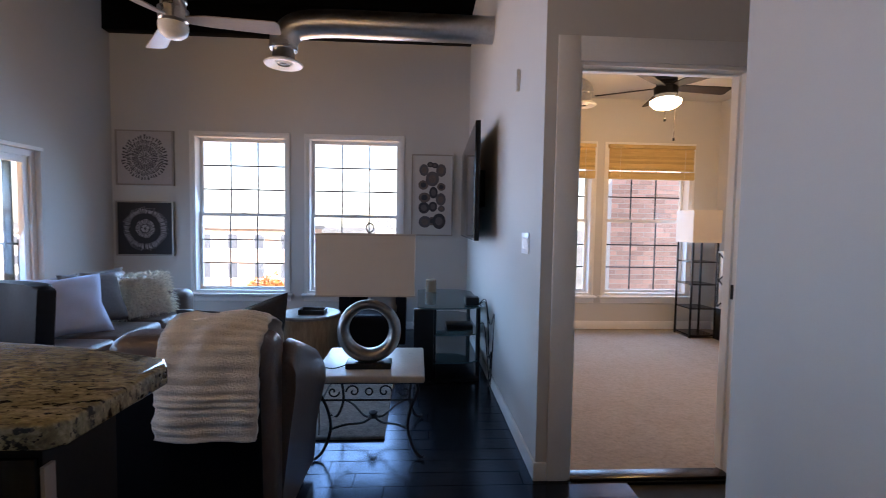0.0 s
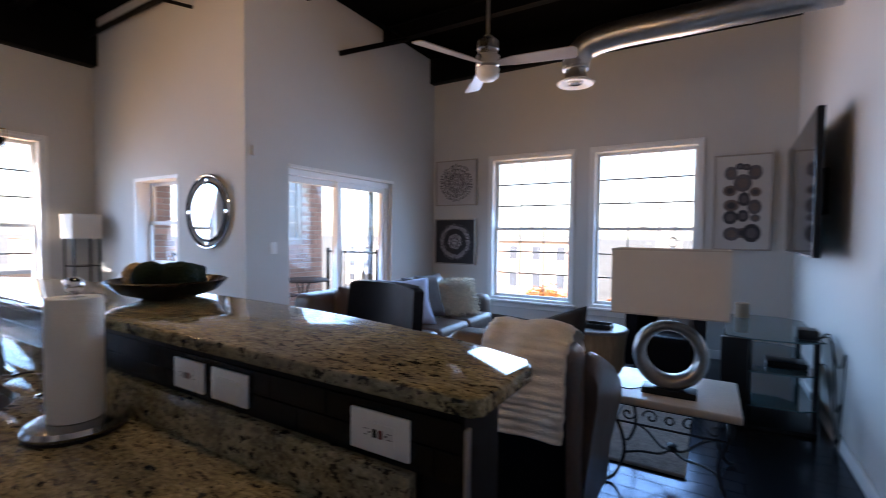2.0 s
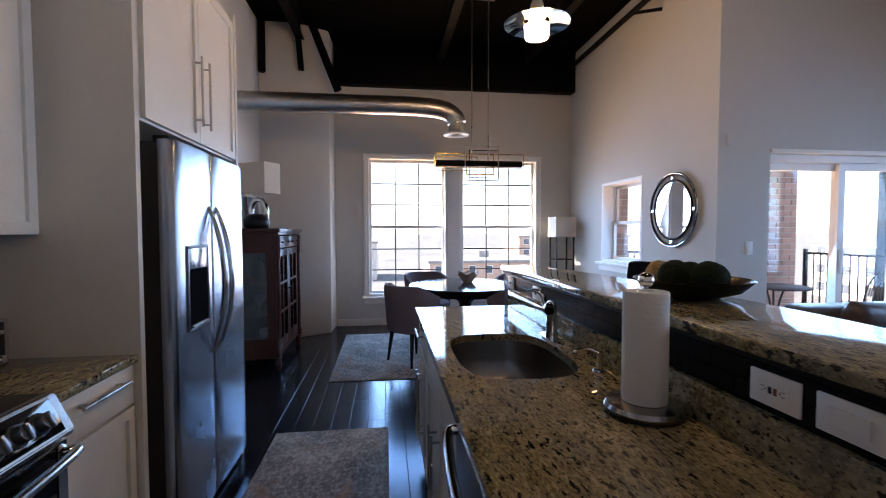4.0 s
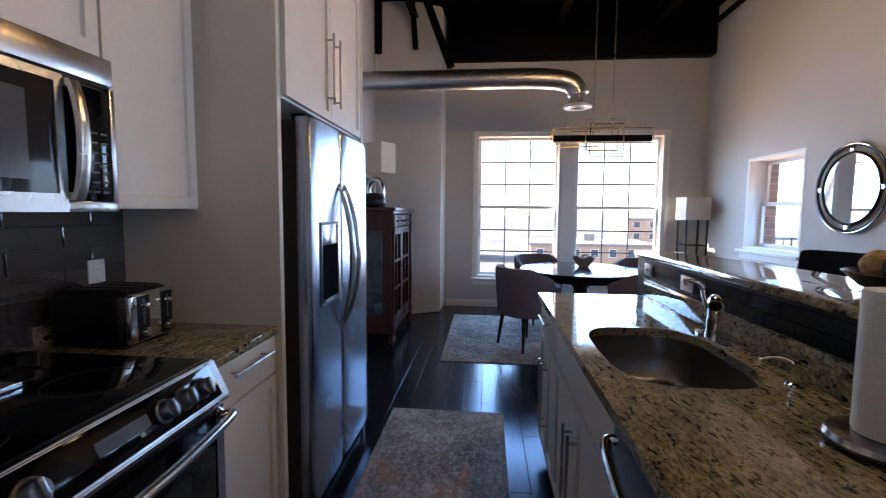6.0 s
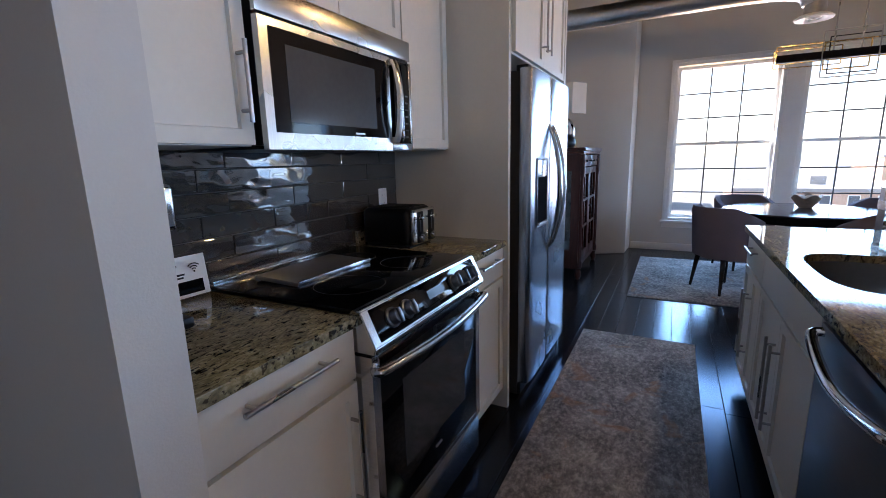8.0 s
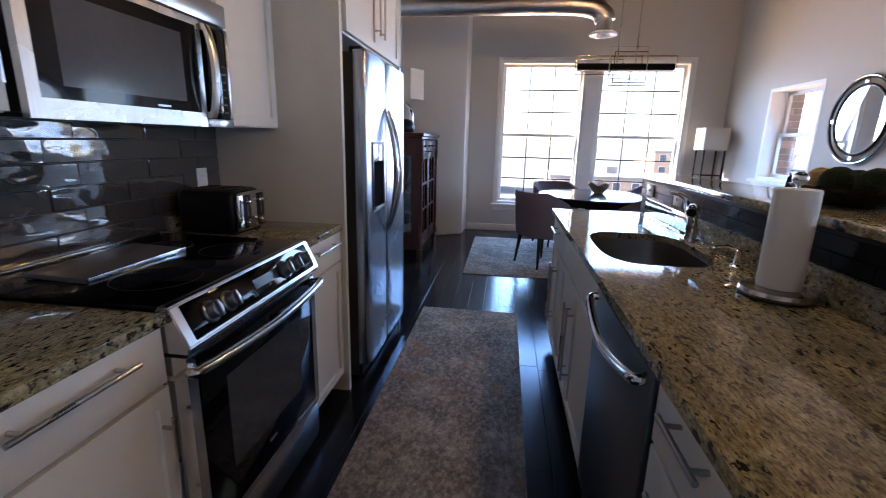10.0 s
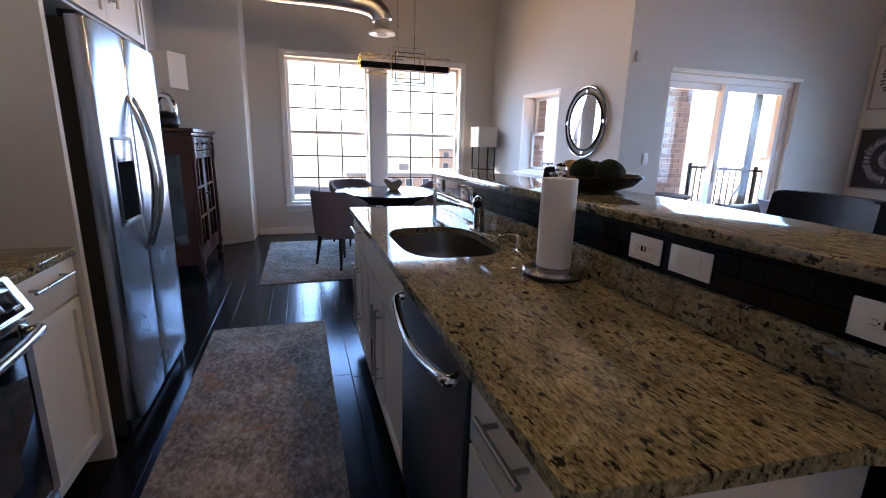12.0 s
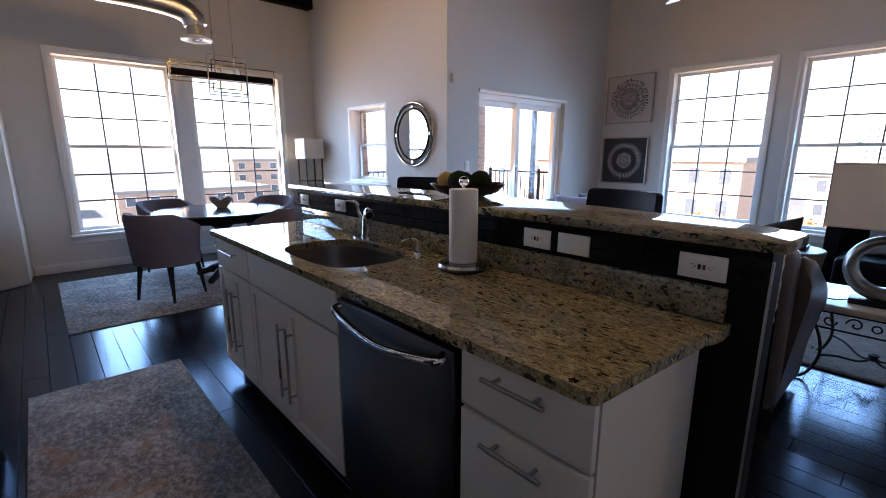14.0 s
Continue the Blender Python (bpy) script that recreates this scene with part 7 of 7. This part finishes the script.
for i, (dx, dz, a, b, k) in enumerate(((-0.11, 0.33, 0.06, 0.075, 1), (0.11, 0.33, 0.065, 0.08, 1), (-0.03, 0.40, 0.04, 0.035, 0), (0.03, 0.39, 0.04, 0.035, 0), (0.0, 0.22, 0.085, 0.095, 1), (-0.115, 0.14, 0.065, 0.06, 2), (0.115, 0.12, 0.055, 0.05, 2), (0.015, 0.045, 0.055, 0.075, 0),
                                       (-0.10, -0.02, 0.075, 0.065, 2), (0.11, -0.04, 0.065, 0.08, 1), (-0.105, -0.15, 0.07, 0.075, 0), (0.01, -0.135, 0.055, 0.065, 0), (0.12, -0.16, 0.045, 0.04, 1), (-0.09, -0.33, 0.08, 0.075, 1), (0.09, -0.32, 0.085, 0.10, 0), (0.0, -0.32, 0.05, 0.055, 2))):
    bm = bmesh.new()
    for q, kk in ((1.0, 0), (0.55, 1)):
        ring = [bm.verts.new((0.5325 + dx + a * q * math.cos(t_ * math.pi / 12), NY - 0.0312 - 0.0012 * kk - 0.0003 * (i % 5), 1.735 + dz + b * q * math.sin(t_ * math.pi / 12))) for t_ in range(24)]
        bm.faces.new(ring)
        if kk == 0:
            stone = part("agate_slice", bm, AG[k], p)
            bm = bmesh.new()
        else:
            part("agate_core", bm, AG[(k + 1) % 3], stone)


# ---- bedroom ----
bf = fan("ceiling_fan", (2.60, 4.40, 2.52), 5, 0.60, IRON, plain("dark_fan_blade", (0.014, 0.011, 0.010), 0.5, relief=0.02, spec=0.12), 0.0, 4, [(0.10, 0.05), (0.135, 0.03), (0.13, 0.0), (0.09, -0.035), (0.02, -0.05)], "dark five-blade bedroom ceiling fan with its light on", LIT, 0.13, 1.0, -13)
part("mount", lathe(bmesh.new(), (2.60, 4.40, 2.79), [(0.03, 0), (0.10, 0.01), (0.12, 0.06), (0.12, 0.2595)], 28), IRON, bf, "dark flush mount")
for dx, ln in ((-0.04, 0.13), (0.05, 0.30)):
    c_ = thing("pull_chain", (2.60 + dx, 4.33, 2.48 - ln), "thin fan pull chain with a dark bob", "pull chain", "fan pull chains")
    part("chain", rod(bmesh.new(), (2.60 + dx, 4.33, 2.53), (2.60 + dx, 4.33, 2.48 - ln), 0.002, None, 6), IRON, c_)
    part("bob", lathe(bmesh.new(), (2.60 + dx, 4.33, 2.455 - ln), [(0.004, 0), (0.011, 0.008), (0.011, 0.022), (0.004, 0.03)], 10), IRON, c_)
BAMBOO = wood("bamboo_slats", (0.52, 0.36, 0.13), (0.74, 0.56, 0.26), 0.6, (1, 6, 10), 0.3)
for a, b in NWIN[2:]:
    s = thing("window_blind", ((a + b) / 2, NY - 0.05, 2.0), "raised tan wooden slat blind on the bedroom window", "blind", "bedroom blinds")
    part("headrail", boxed((a + 0.01, NY - 0.075, 2.405), (b - 0.01, NY - 0.02, 2.45), 0.003), BAMBOO, s)
    for k in range(9):
        z = 2.385 - k * 0.031
        part("slat", turned(boxed((-(b - a) / 2 + 0.015, -0.025, -0.0015), ((b - a) / 2 - 0.015, 0.025, 0.0015)), pose((a + b) / 2, NY - 0.05, z, 58)), BAMBOO, s)
    part("stacked_rail", boxed((a + 0.015, NY - 0.08, 2.005), (b - 0.015, NY - 0.022, 2.10), 0.006), BAMBOO, s, "stacked slats and bottom rail")
    for x in (a + 0.15, b - 0.15):
        part("cord", rod(bmesh.new(), (x, NY - 0.083, 2.02), (x, NY - 0.083, 2.40), 0.0015, None, 6), TRIM, s)
tower_lamp(3.89, 5.82, 0.34, 1.60, 0.40, 0.012, "tall shelf floor lamp with a square white shade in the bedroom", (0.03, 0.36, 0.66, 0.94))
k = thing("media_cabinet", (4.18, 5.37, 0.012), "white cabinet with black crossed door panels in the bedroom", "cabinet")
part("body", boxed((4.03, 5.12, 0.40), (4.335, 5.63, 1.10), 0.004), CAB, k)
part("open_base", boxed((4.03, 5.12, 0.013), (4.335, 5.63, 0.399), 0.004), BLACK, k, "black lower bay")
bm = bmesh.new()
for z0, z1 in ((0.43, 0.75), (0.75, 1.07)):
    for y0, y1 in ((5.16, 5.59), (5.59, 5.16)):
        rod(bm, (4.025, y0, z0), (4.025, y1, z1), 0.009, None, 6)
for y in (5.15, 5.60):
    rod(bm, (4.025, y, 0.42), (4.025, y, 1.08), 0.009, None, 6)
part("cross_bars", bm, IRON, k, "black crossed bars")


# ---- outside ----
rng = random.Random(21)
GROUND = plain("asphalt_and_grass", (0.16, 0.15, 0.13), 0.95, vary=0.35, scale=0.05, fine=0.6, relief=0.0)
bm = bmesh.new()
bmesh.ops.create_grid(bm, x_segments=8, y_segments=8, size=1500, matrix=Matrix.Translation((0, 0, -10.0)))
solid("ground", bm, GROUND, "pale streets and lots around the building", "ground", kind="structure", smooth=None)
CONCRETE = plain("balcony_concrete", (0.40, 0.38, 0.35), 0.9, vary=0.12, relief=0.2)
solid("balcony_floor", boxed((-6.69, AY + T, -0.25), (BX - T, 6.50, -0.03)), CONCRETE, "concrete balcony floor", "floor", kind="structure")
FACADE = plain("facade_brick", (0.58, 0.38, 0.27), 0.9, vary=0.15, scale=1.0, fine=6, relief=0.1)
PALEFACADE = plain("pale_facade", (0.62, 0.56, 0.49), 0.9, vary=0.1, scale=0.6, fine=4, relief=0.1)
ROOFM = plain("flat_roof", (0.30, 0.28, 0.26), 0.9, vary=0.2, scale=0.4)
FARGLASS = plain("far_window_glass", (0.12, 0.13, 0.15), 0.15, vary=0.3, relief=0)


def building(x0, x1, y0, y1, top, storeys, bays, mat, label, face="S"):
    b_ = thing("apartment_building", ((x0 + x1) / 2, (y0 + y1) / 2, -10), label, "building", "distant buildings")
    part("wall", boxed((x0, y0, -10), (x1, y1, top)), mat, b_)
    part("roof", boxed((x0 - 0.3, y0 - 0.3, top), (x1 + 0.3, y1 + 0.3, top + 0.5)), ROOFM, b_, "flat roof with a parapet")
    part("roof_unit", boxed((x0 + (x1 - x0) * 0.3, (y0 + y1) / 2, top + 0.5), (x0 + (x1 - x0) * 0.4, (y0 + y1) / 2 + 2, top + 1.8)), ROOFM, b_)
    h_ = (top + 10) / storeys
    for s_ in range(storeys):
        for k in range(bays):
            u0 = (k + 0.28) / bays
            u1 = (k + 0.72) / bays
            z0, z1 = -10 + h_ * (s_ + 0.3), -10 + h_ * (s_ + 0.85)
            if face == "S":
                xa, xb = x0 + (x1 - x0) * u0, x0 + (x1 - x0) * u1
                w_ = part("window", boxed((xa, y0 - 0.06, z0), (xb, y0 + 0.05, z1)), TRIM, b_)
                part("pane", boxed((xa + 0.12, y0 - 0.075, z0 + 0.12), (xb - 0.12, y0 - 0.0602, z1 - 0.12)), FARGLASS, w_)
            else:
                ya, yb = y0 + (y1 - y0) * u0, y0 + (y1 - y0) * u1
                w_ = part("window", boxed((x1 - 0.05, ya, z0), (x1 + 0.06, yb, z1)), TRIM, b_)
                part("pane", boxed((x1 + 0.0602, ya + 0.12, z0 + 0.12), (x1 + 0.075, yb - 0.12, z1 - 0.12)), FARGLASS, w_)
    return b_


building(-42, -14, 55, 68, 0.6, 3, 9, FACADE, "three-storey brick building across the street")
building(-11, 8, 72, 84, -1.2, 3, 7, PALEFACADE, "pale three-storey building beyond the street")
building(-70, -46, 75, 90, -0.8, 3, 6, PALEFACADE, "long pale building in the distance")
building(-24, -16, 260, 270, 16, 9, 3, PALEFACADE, "pale distant tower block on the skyline")
building(-120, -105, -30, -2, -1.5, 3, 8, PALEFACADE, "long pale building beyond the dining windows", "E")
building(-95, -80, 8, 30, -4.5, 2, 7, FACADE, "low brick building beyond the dining windows", "E")
building(-150, -130, 40, 75, -0.5, 3, 8, FACADE, "distant low brick building across the lots", "E")


def tree(x, y, top, spread, mat, label):
    t_ = thing("tree", (x, y, -10), label, "tree", "street trees")
    r_ = random.Random(int(x * 13 + y * 7))
    bm = bmesh.new()
    hgt = top + 10
    tube(bm, [(x, y, -10), (x + 0.1, y, -10 + hgt * 0.3), (x, y + 0.1, -10 + hgt * 0.55)], [0.25, 0.18, 0.09], 8)
    for k in range(6):
        a = k * 1.05 + r_.uniform(-0.3, 0.3)
        z = -10 + hgt * (0.35 + 0.05 * k)
        tube(bm, [(x, y, z), (x + spread * 0.4 * math.cos(a), y + spread * 0.4 * math.sin(a), z + hgt * 0.15), (x + spread * 0.7 * math.cos(a), y + spread * 0.7 * math.sin(a), z + hgt * 0.27)], [0.09, 0.05, 0.02], 6)
    part("trunk", bm, plain("bark", (0.09, 0.07, 0.055), 0.95), t_)
    vs, fs = [], []
    for k in range(3800):
        a, e = r_.uniform(0, 6.283), math.asin(r_.uniform(-0.75, 1))
        rad = spread * r_.uniform(0.25, 1.0) ** 0.5 * (0.78 + 0.38 * noise.noise(Vector((math.cos(a) * 1.7 + x, math.sin(a) * 1.7, e * 1.7 + y))))
        p_ = Vector((rad * math.cos(a) * math.cos(e), rad * math.sin(a) * math.cos(e), rad * math.sin(e) * 1.05)) + Vector((x, y, top - spread))
        d, s_ = Vector((r_.gauss(0, 1), r_.gauss(0, 1), r_.gauss(0, 1))).normalized() * 0.17, Vector((r_.gauss(0, 1), r_.gauss(0, 1), r_.gauss(0, 1))).normalized() * 0.10
        n_ = len(vs)
        vs += [tuple(q - Vector((x, y, -10))) for q in (p_ - d, p_ + s_, p_ + d, p_ - s_)]
        fs.append((n_, n_ + 1, n_ + 2, n_ + 3))
    me_ = bpy.data.meshes.new("crown")
    me_.from_pydata(vs, [], fs)
    me_.materials.append(mat)
    o_ = new("crown", me_)
    o_.parent = t_
    return t_


ORANGE = plain("orange_leaves", (0.42, 0.15, 0.035), 0.8, vary=0.4, scale=3, relief=0)
YELLOW = plain("yellow_green_leaves", (0.30, 0.26, 0.05), 0.8, vary=0.4, scale=3, relief=0)
for x, y, top, sp, mat, lb in ((-9.5, 34, -2.4, 3.0, ORANGE, "orange autumn tree beside the street"), (-5.0, 38, -2.8, 2.8, ORANGE, "orange autumn tree beside the street"), (-0.5, 40, -2.0, 3.2, ORANGE, "orange autumn tree beside the street"), (-14, 44, -3.6, 2.6, ORANGE, "orange autumn tree beside the street"),
                               (-32, -1.5, -3.4, 3.2, YELLOW, "yellow-green tree below the dining windows"), (-48, 26, -4.0, 3.0, YELLOW, "yellow-green street tree beyond the lots"), (-30, 34, -4.2, 3.0, YELLOW, "yellow-green street tree beyond the lots")):
    tree(x, y, top, sp, mat, lb)

# balcony rail
r = thing("balcony_railing", (-4.8, 6.4, -0.03), "black metal balcony railing", "railing")
for z in (0.06, 1.02):
    part("rail", boxed((-5.95, 6.38, z), (BX - T, 6.42, z + 0.035), 0.004), IRON, r)
for k in range(22):
    x = -5.90 + k * 0.105
    part("baluster", boxed((x - 0.007, 6.393, 0.0955), (x + 0.007, 6.407, 1.0195)), IRON, r)
for x in (-5.93, -4.75, -3.66):
    part("post", boxed((x - 0.02, 6.38, -0.03), (x + 0.02, 6.42, 1.10)), IRON, r)
r = thing("balcony_railing", (-6.55, 4.4, -0.03), "black metal balcony railing", "railing")
for z in (0.06, 1.02):
    part("rail", boxed((-6.57, 3.85, z), (-6.53, 5.0, z + 0.035), 0.004), IRON, r)
for k in range(11):
    y = 3.90 + k * 0.105
    part("baluster", boxed((-6.557, y - 0.007, 0.0955), (-6.543, y + 0.007, 1.0195)), IRON, r)
for y in (3.87, 4.98):
    part("post", boxed((-6.57, y - 0.02, -0.03), (-6.53, y + 0.02, 1.10)), IRON, r)
sp = thing("downspout", (-4.3, 6.46, -0.03), "dark downspout with brackets beyond the railing", "pipe")
part("pipe", rod(bmesh.new(), (-4.95, 6.47, -0.25), (-4.95, 6.47, 3.4), 0.05, None, 12), IRON, sp)
# bistro set
b = thing("bistro_table", (-4.75, 4.75, -0.03), "round black iron bistro table on the balcony", "table")
part("tabletop", lathe(bmesh.new(), (-4.75, 4.75, 0.69), [(0.36, 0), (0.375, 0.01), (0.36, 0.02)], 40), IRON, b)
for k in range(3):
    a = k * 2.094 + 0.4
    part("leg", tube(bmesh.new(), smooth_line([(-4.75 + 0.1 * math.cos(a), 4.75 + 0.1 * math.sin(a), 0.69), (-4.75 + 0.05 * math.cos(a), 4.75 + 0.05 * math.sin(a), 0.35), (-4.75 + 0.3 * math.cos(a), 4.75 + 0.3 * math.sin(a), -0.028)], 6), 0.012, 8), IRON, b)
for cx, cy, turn in ((-4.30, 5.20, 140), (-5.3, 4.9, -80)):
    c = thing("bistro_chair", (0, 0, 0), "black iron bistro chair on the balcony", "chair", "bistro chairs")
    part("seat", lathe(bmesh.new(), (0, 0, 0.41), [(0.19, 0), (0.20, 0.008), (0.19, 0.016)], 28), IRON, c)
    part("back_hoop", tube(bmesh.new(), smooth_line([(-0.19, -0.15, -0.028), (-0.18, -0.17, 0.45), (-0.17, -0.22, 0.75), (0, -0.25, 0.88), (0.17, -0.22, 0.75), (0.18, -0.17, 0.45), (0.19, -0.15, -0.028)], 6), 0.010, 8), IRON, c)
    for x in (-0.16, 0.16):
        part("leg", tube(bmesh.new(), [(x, 0.12, 0.41), (x * 1.15, 0.17, -0.028)], 0.010, 8), IRON, c)
    for x in (-0.08, 0, 0.08):
        part("back_bar", tube(bmesh.new(), [(x, -0.17, 0.42), (x * 1.1, -0.235, 0.82)], 0.006, 6), IRON, c)
    c.matrix_basis = pose(cx, cy, 0, 0, 0, turn)


# ---- pieces: bricks, tiles, planks ----
def brick_wall(owner_name, origin, u, w, n, length, low, high, holes, bl, bh, limit_z, label):
    """A wall face of single bricks; u is the way along, n the way out."""
    u, n = Vector(u), Vector(n)
    core = bmesh.new()
    def cuboid(bm, a0, a1, z0, z1, d0, d1):
        p, q = Vector(origin) + u * a0 + n * d0, Vector(origin) + u * a1 + n * d1
        return box(bm, (min(p.x, q.x), min(p.y, q.y), z0), (max(p.x, q.x), max(p.y, q.y), z1))
    at = 0.0
    for h0, h1, z0, z1 in holes:
        cuboid(core, at, h0, low, high, -w, 0)
        cuboid(core, h0, h1, low, z0, -w, 0)
        cuboid(core, h0, h1, z1, high, -w, 0)
        at = h1
    cuboid(core, at, length, low, high, -w, 0)
    owner = solid(owner_name, core, MORTAR, label, "wall", kind="structure", smooth=None)
    j = 0.012
    me = {}
    rest = bmesh.new()
    row = 0
    z = low
    while z + bh < high:
        a = -bl / 2 if row % 2 else 0.0
        while a < length:
            a0, a1 = max(a, 0.0), min(a + bl - j, length)
            blocked = any(a1 > h0 and a0 < h1 and z + bh > z0 and z < z1 for h0, h1, z0, z1 in holes)
            if a1 - a0 > 0.04 and not blocked:
                if limit_z[0] < z < limit_z[1]:
                    key = round(a1 - a0, 3)
                    if key not in me:
                        bm = bmesh.new()
                        s = u * key + n * 0.012
                        box(bm, (min(0, s.x), min(0, s.y), 0), (max(0, s.x), max(0, s.y), bh - j), 0.0025, 1)
                        me[key] = mesh_of("brick", bm, BRICK)
                    ob = new("brick", me[key])
                    ob.parent = owner
                    ob.location = Vector(origin) + u * a0 + Vector((0, 0, z)) - Vector((0, 0, origin[2]))
                else:
                    cuboid(rest, a0, a1, z, z + bh - j, 0.0005, 0.012)
            a += bl
        z += bh
        row += 1
    if rest.verts:
        tagged(part("bricks", rest, BRICK, owner, "", None), "red bricks in pale mortar", kind="stuff")
    else:
        rest.free()
    return owner


brick_wall("wall_neighbour", (3.85, 8.3, 0), (1, 0, 0), 0.3, (0, -1, 0), 3.2, -3.0, 4.2, [], 0.25, 0.086, (0.15, 2.75), "sunlit red brick wall outside the bedroom window")
brick_wall("wall_balcony_brick", (-6.20, 5.02, 0), (0, 1, 0), 0.3, (1, 0, 0), 1.48, -0.03, 3.6, [(0.42, 0.98, 1.25, 2.45)], 0.25, 0.086, (0.2, 2.8), "red brick balcony wall")
brick_wall("wall_balcony_end", (-6.45, AY + T, 0), (0, 1, 0), 0.24, (1, 0, 0), 0.72, -0.03, 3.6, [], 0.25, 0.086, (0.9, 2.2), "red brick balcony wall end")
w = thing("window_8", (-6.3, 5.72, 1.25), "white sash window in the brick balcony wall", "window", kind="structure")
part("window_frame", pierced(bmesh.new(), (-6.34, 5.44, 1.25), (-6.22, 6.00, 2.45), 1, [(5.48, 5.96, 1.29, 2.41)]), VINYL, w)
for z in (1.56, 1.85, 2.13):
    part("muntin", boxed((-6.30, 5.48, z - 0.012), (-6.27, 5.96, z + 0.012)), VINYL, w)
part("muntin", boxed((-6.302, 5.708, 1.29), (-6.268, 5.732, 2.41)), VINYL, w)
part("pane", boxed((-6.31, 5.48, 1.29), (-6.304, 5.96, 2.41)), plain("sky_lit_pane", (0.5, 0.55, 0.6), 0.08, relief=0), w)

# splashback tiles
rng = random.Random(8)
me = {}
row, z = 0, 0.9265
part("grout", boxed((-1.744, SY + 0.0005, 0.9145), (-0.071, SY + 0.004, 1.3615)), GROUT, wall_south)
while z < 1.35:
    a = -1.743 - (0.15 if row % 2 else 0.04)
    while a < -0.073:
        a0, a1 = max(a, -1.743), min(a + 0.298, -0.073)
        if a1 - a0 > 0.02:
            key = round(a1 - a0, 3)
            if key not in me:
                bm = bmesh.new()
                box(bm, (0, 0, 0), (key, 0.008, 0.0725), 0.0022, 2)
                me[key] = mesh_of("tile", bm, TILE, 12)
            ob = new("tile", me[key])
            ob.parent = wall_south
            ob.matrix_basis = pose(a0, SY + 0.0042, z, rng.gauss(0, 0.8), 0, rng.gauss(0, 0.5))
        a += 0.30
    z += 0.0755
    row += 1
solid("splash_sample", boxed((-1.49, SY + 0.0135, 0.9145), (-1.36, SY + 0.030, 0.985), 0.002), GRANITE, "loose granite offcut standing against the tiles", "stone")

# floor planks along x
me = {}
rest = bmesh.new()
rng = random.Random(3)
pw = 0.127
y = BACK
while y < NY:
    x = WX - rng.uniform(0, 1.2)
    while x < BEDX:
        ln = rng.choice((0.6, 0.9, 1.2, 1.5))
        a0, a1 = max(x, WX), min(x + ln - 0.002, EX if y < DY - 0.1 else (TX if y > DY else BEDX))
        x += ln
        if a1 - a0 < 0.05 or (y > AY and a1 < BX) or y < BACK or (y < SY - 0.1 and a1 < 0.0):
            continue
        y1 = min(y + pw - 0.002, NY)
        near = -5.9 < a0 < 0.6 and -0.8 < y < 3.9
        if near:
            key = round(a1 - a0, 2)
            if key not in me:
                bm = bmesh.new()
                box(bm, (0, 0, -0.0155), (a1 - a0, pw - 0.002, 0.0), 0.0016, 1)
                me[key] = mesh_of("plank", bm, FLOORWOOD)
            ob = new("plank", me[key])
            ob.parent = floor
            ob.location = (a0, y, rng.uniform(-0.0005, 0))
        else:
            v = [(a0, y), (a1, y), (a1, y1), (a0, y1)]
            top = [rest.verts.new((px, py, 0.0)) for px, py in v]
            low = [rest.verts.new((px, py, -0.0155)) for px, py in v]
            rest.faces.new(top)
            for i in range(4):
                rest.faces.new((low[i], low[(i + 1) % 4], top[(i + 1) % 4], top[i]))
    y += pw
tagged(part("planks", rest, FLOORWOOD, floor, "", None), "dark stained floor planks", kind="stuff")
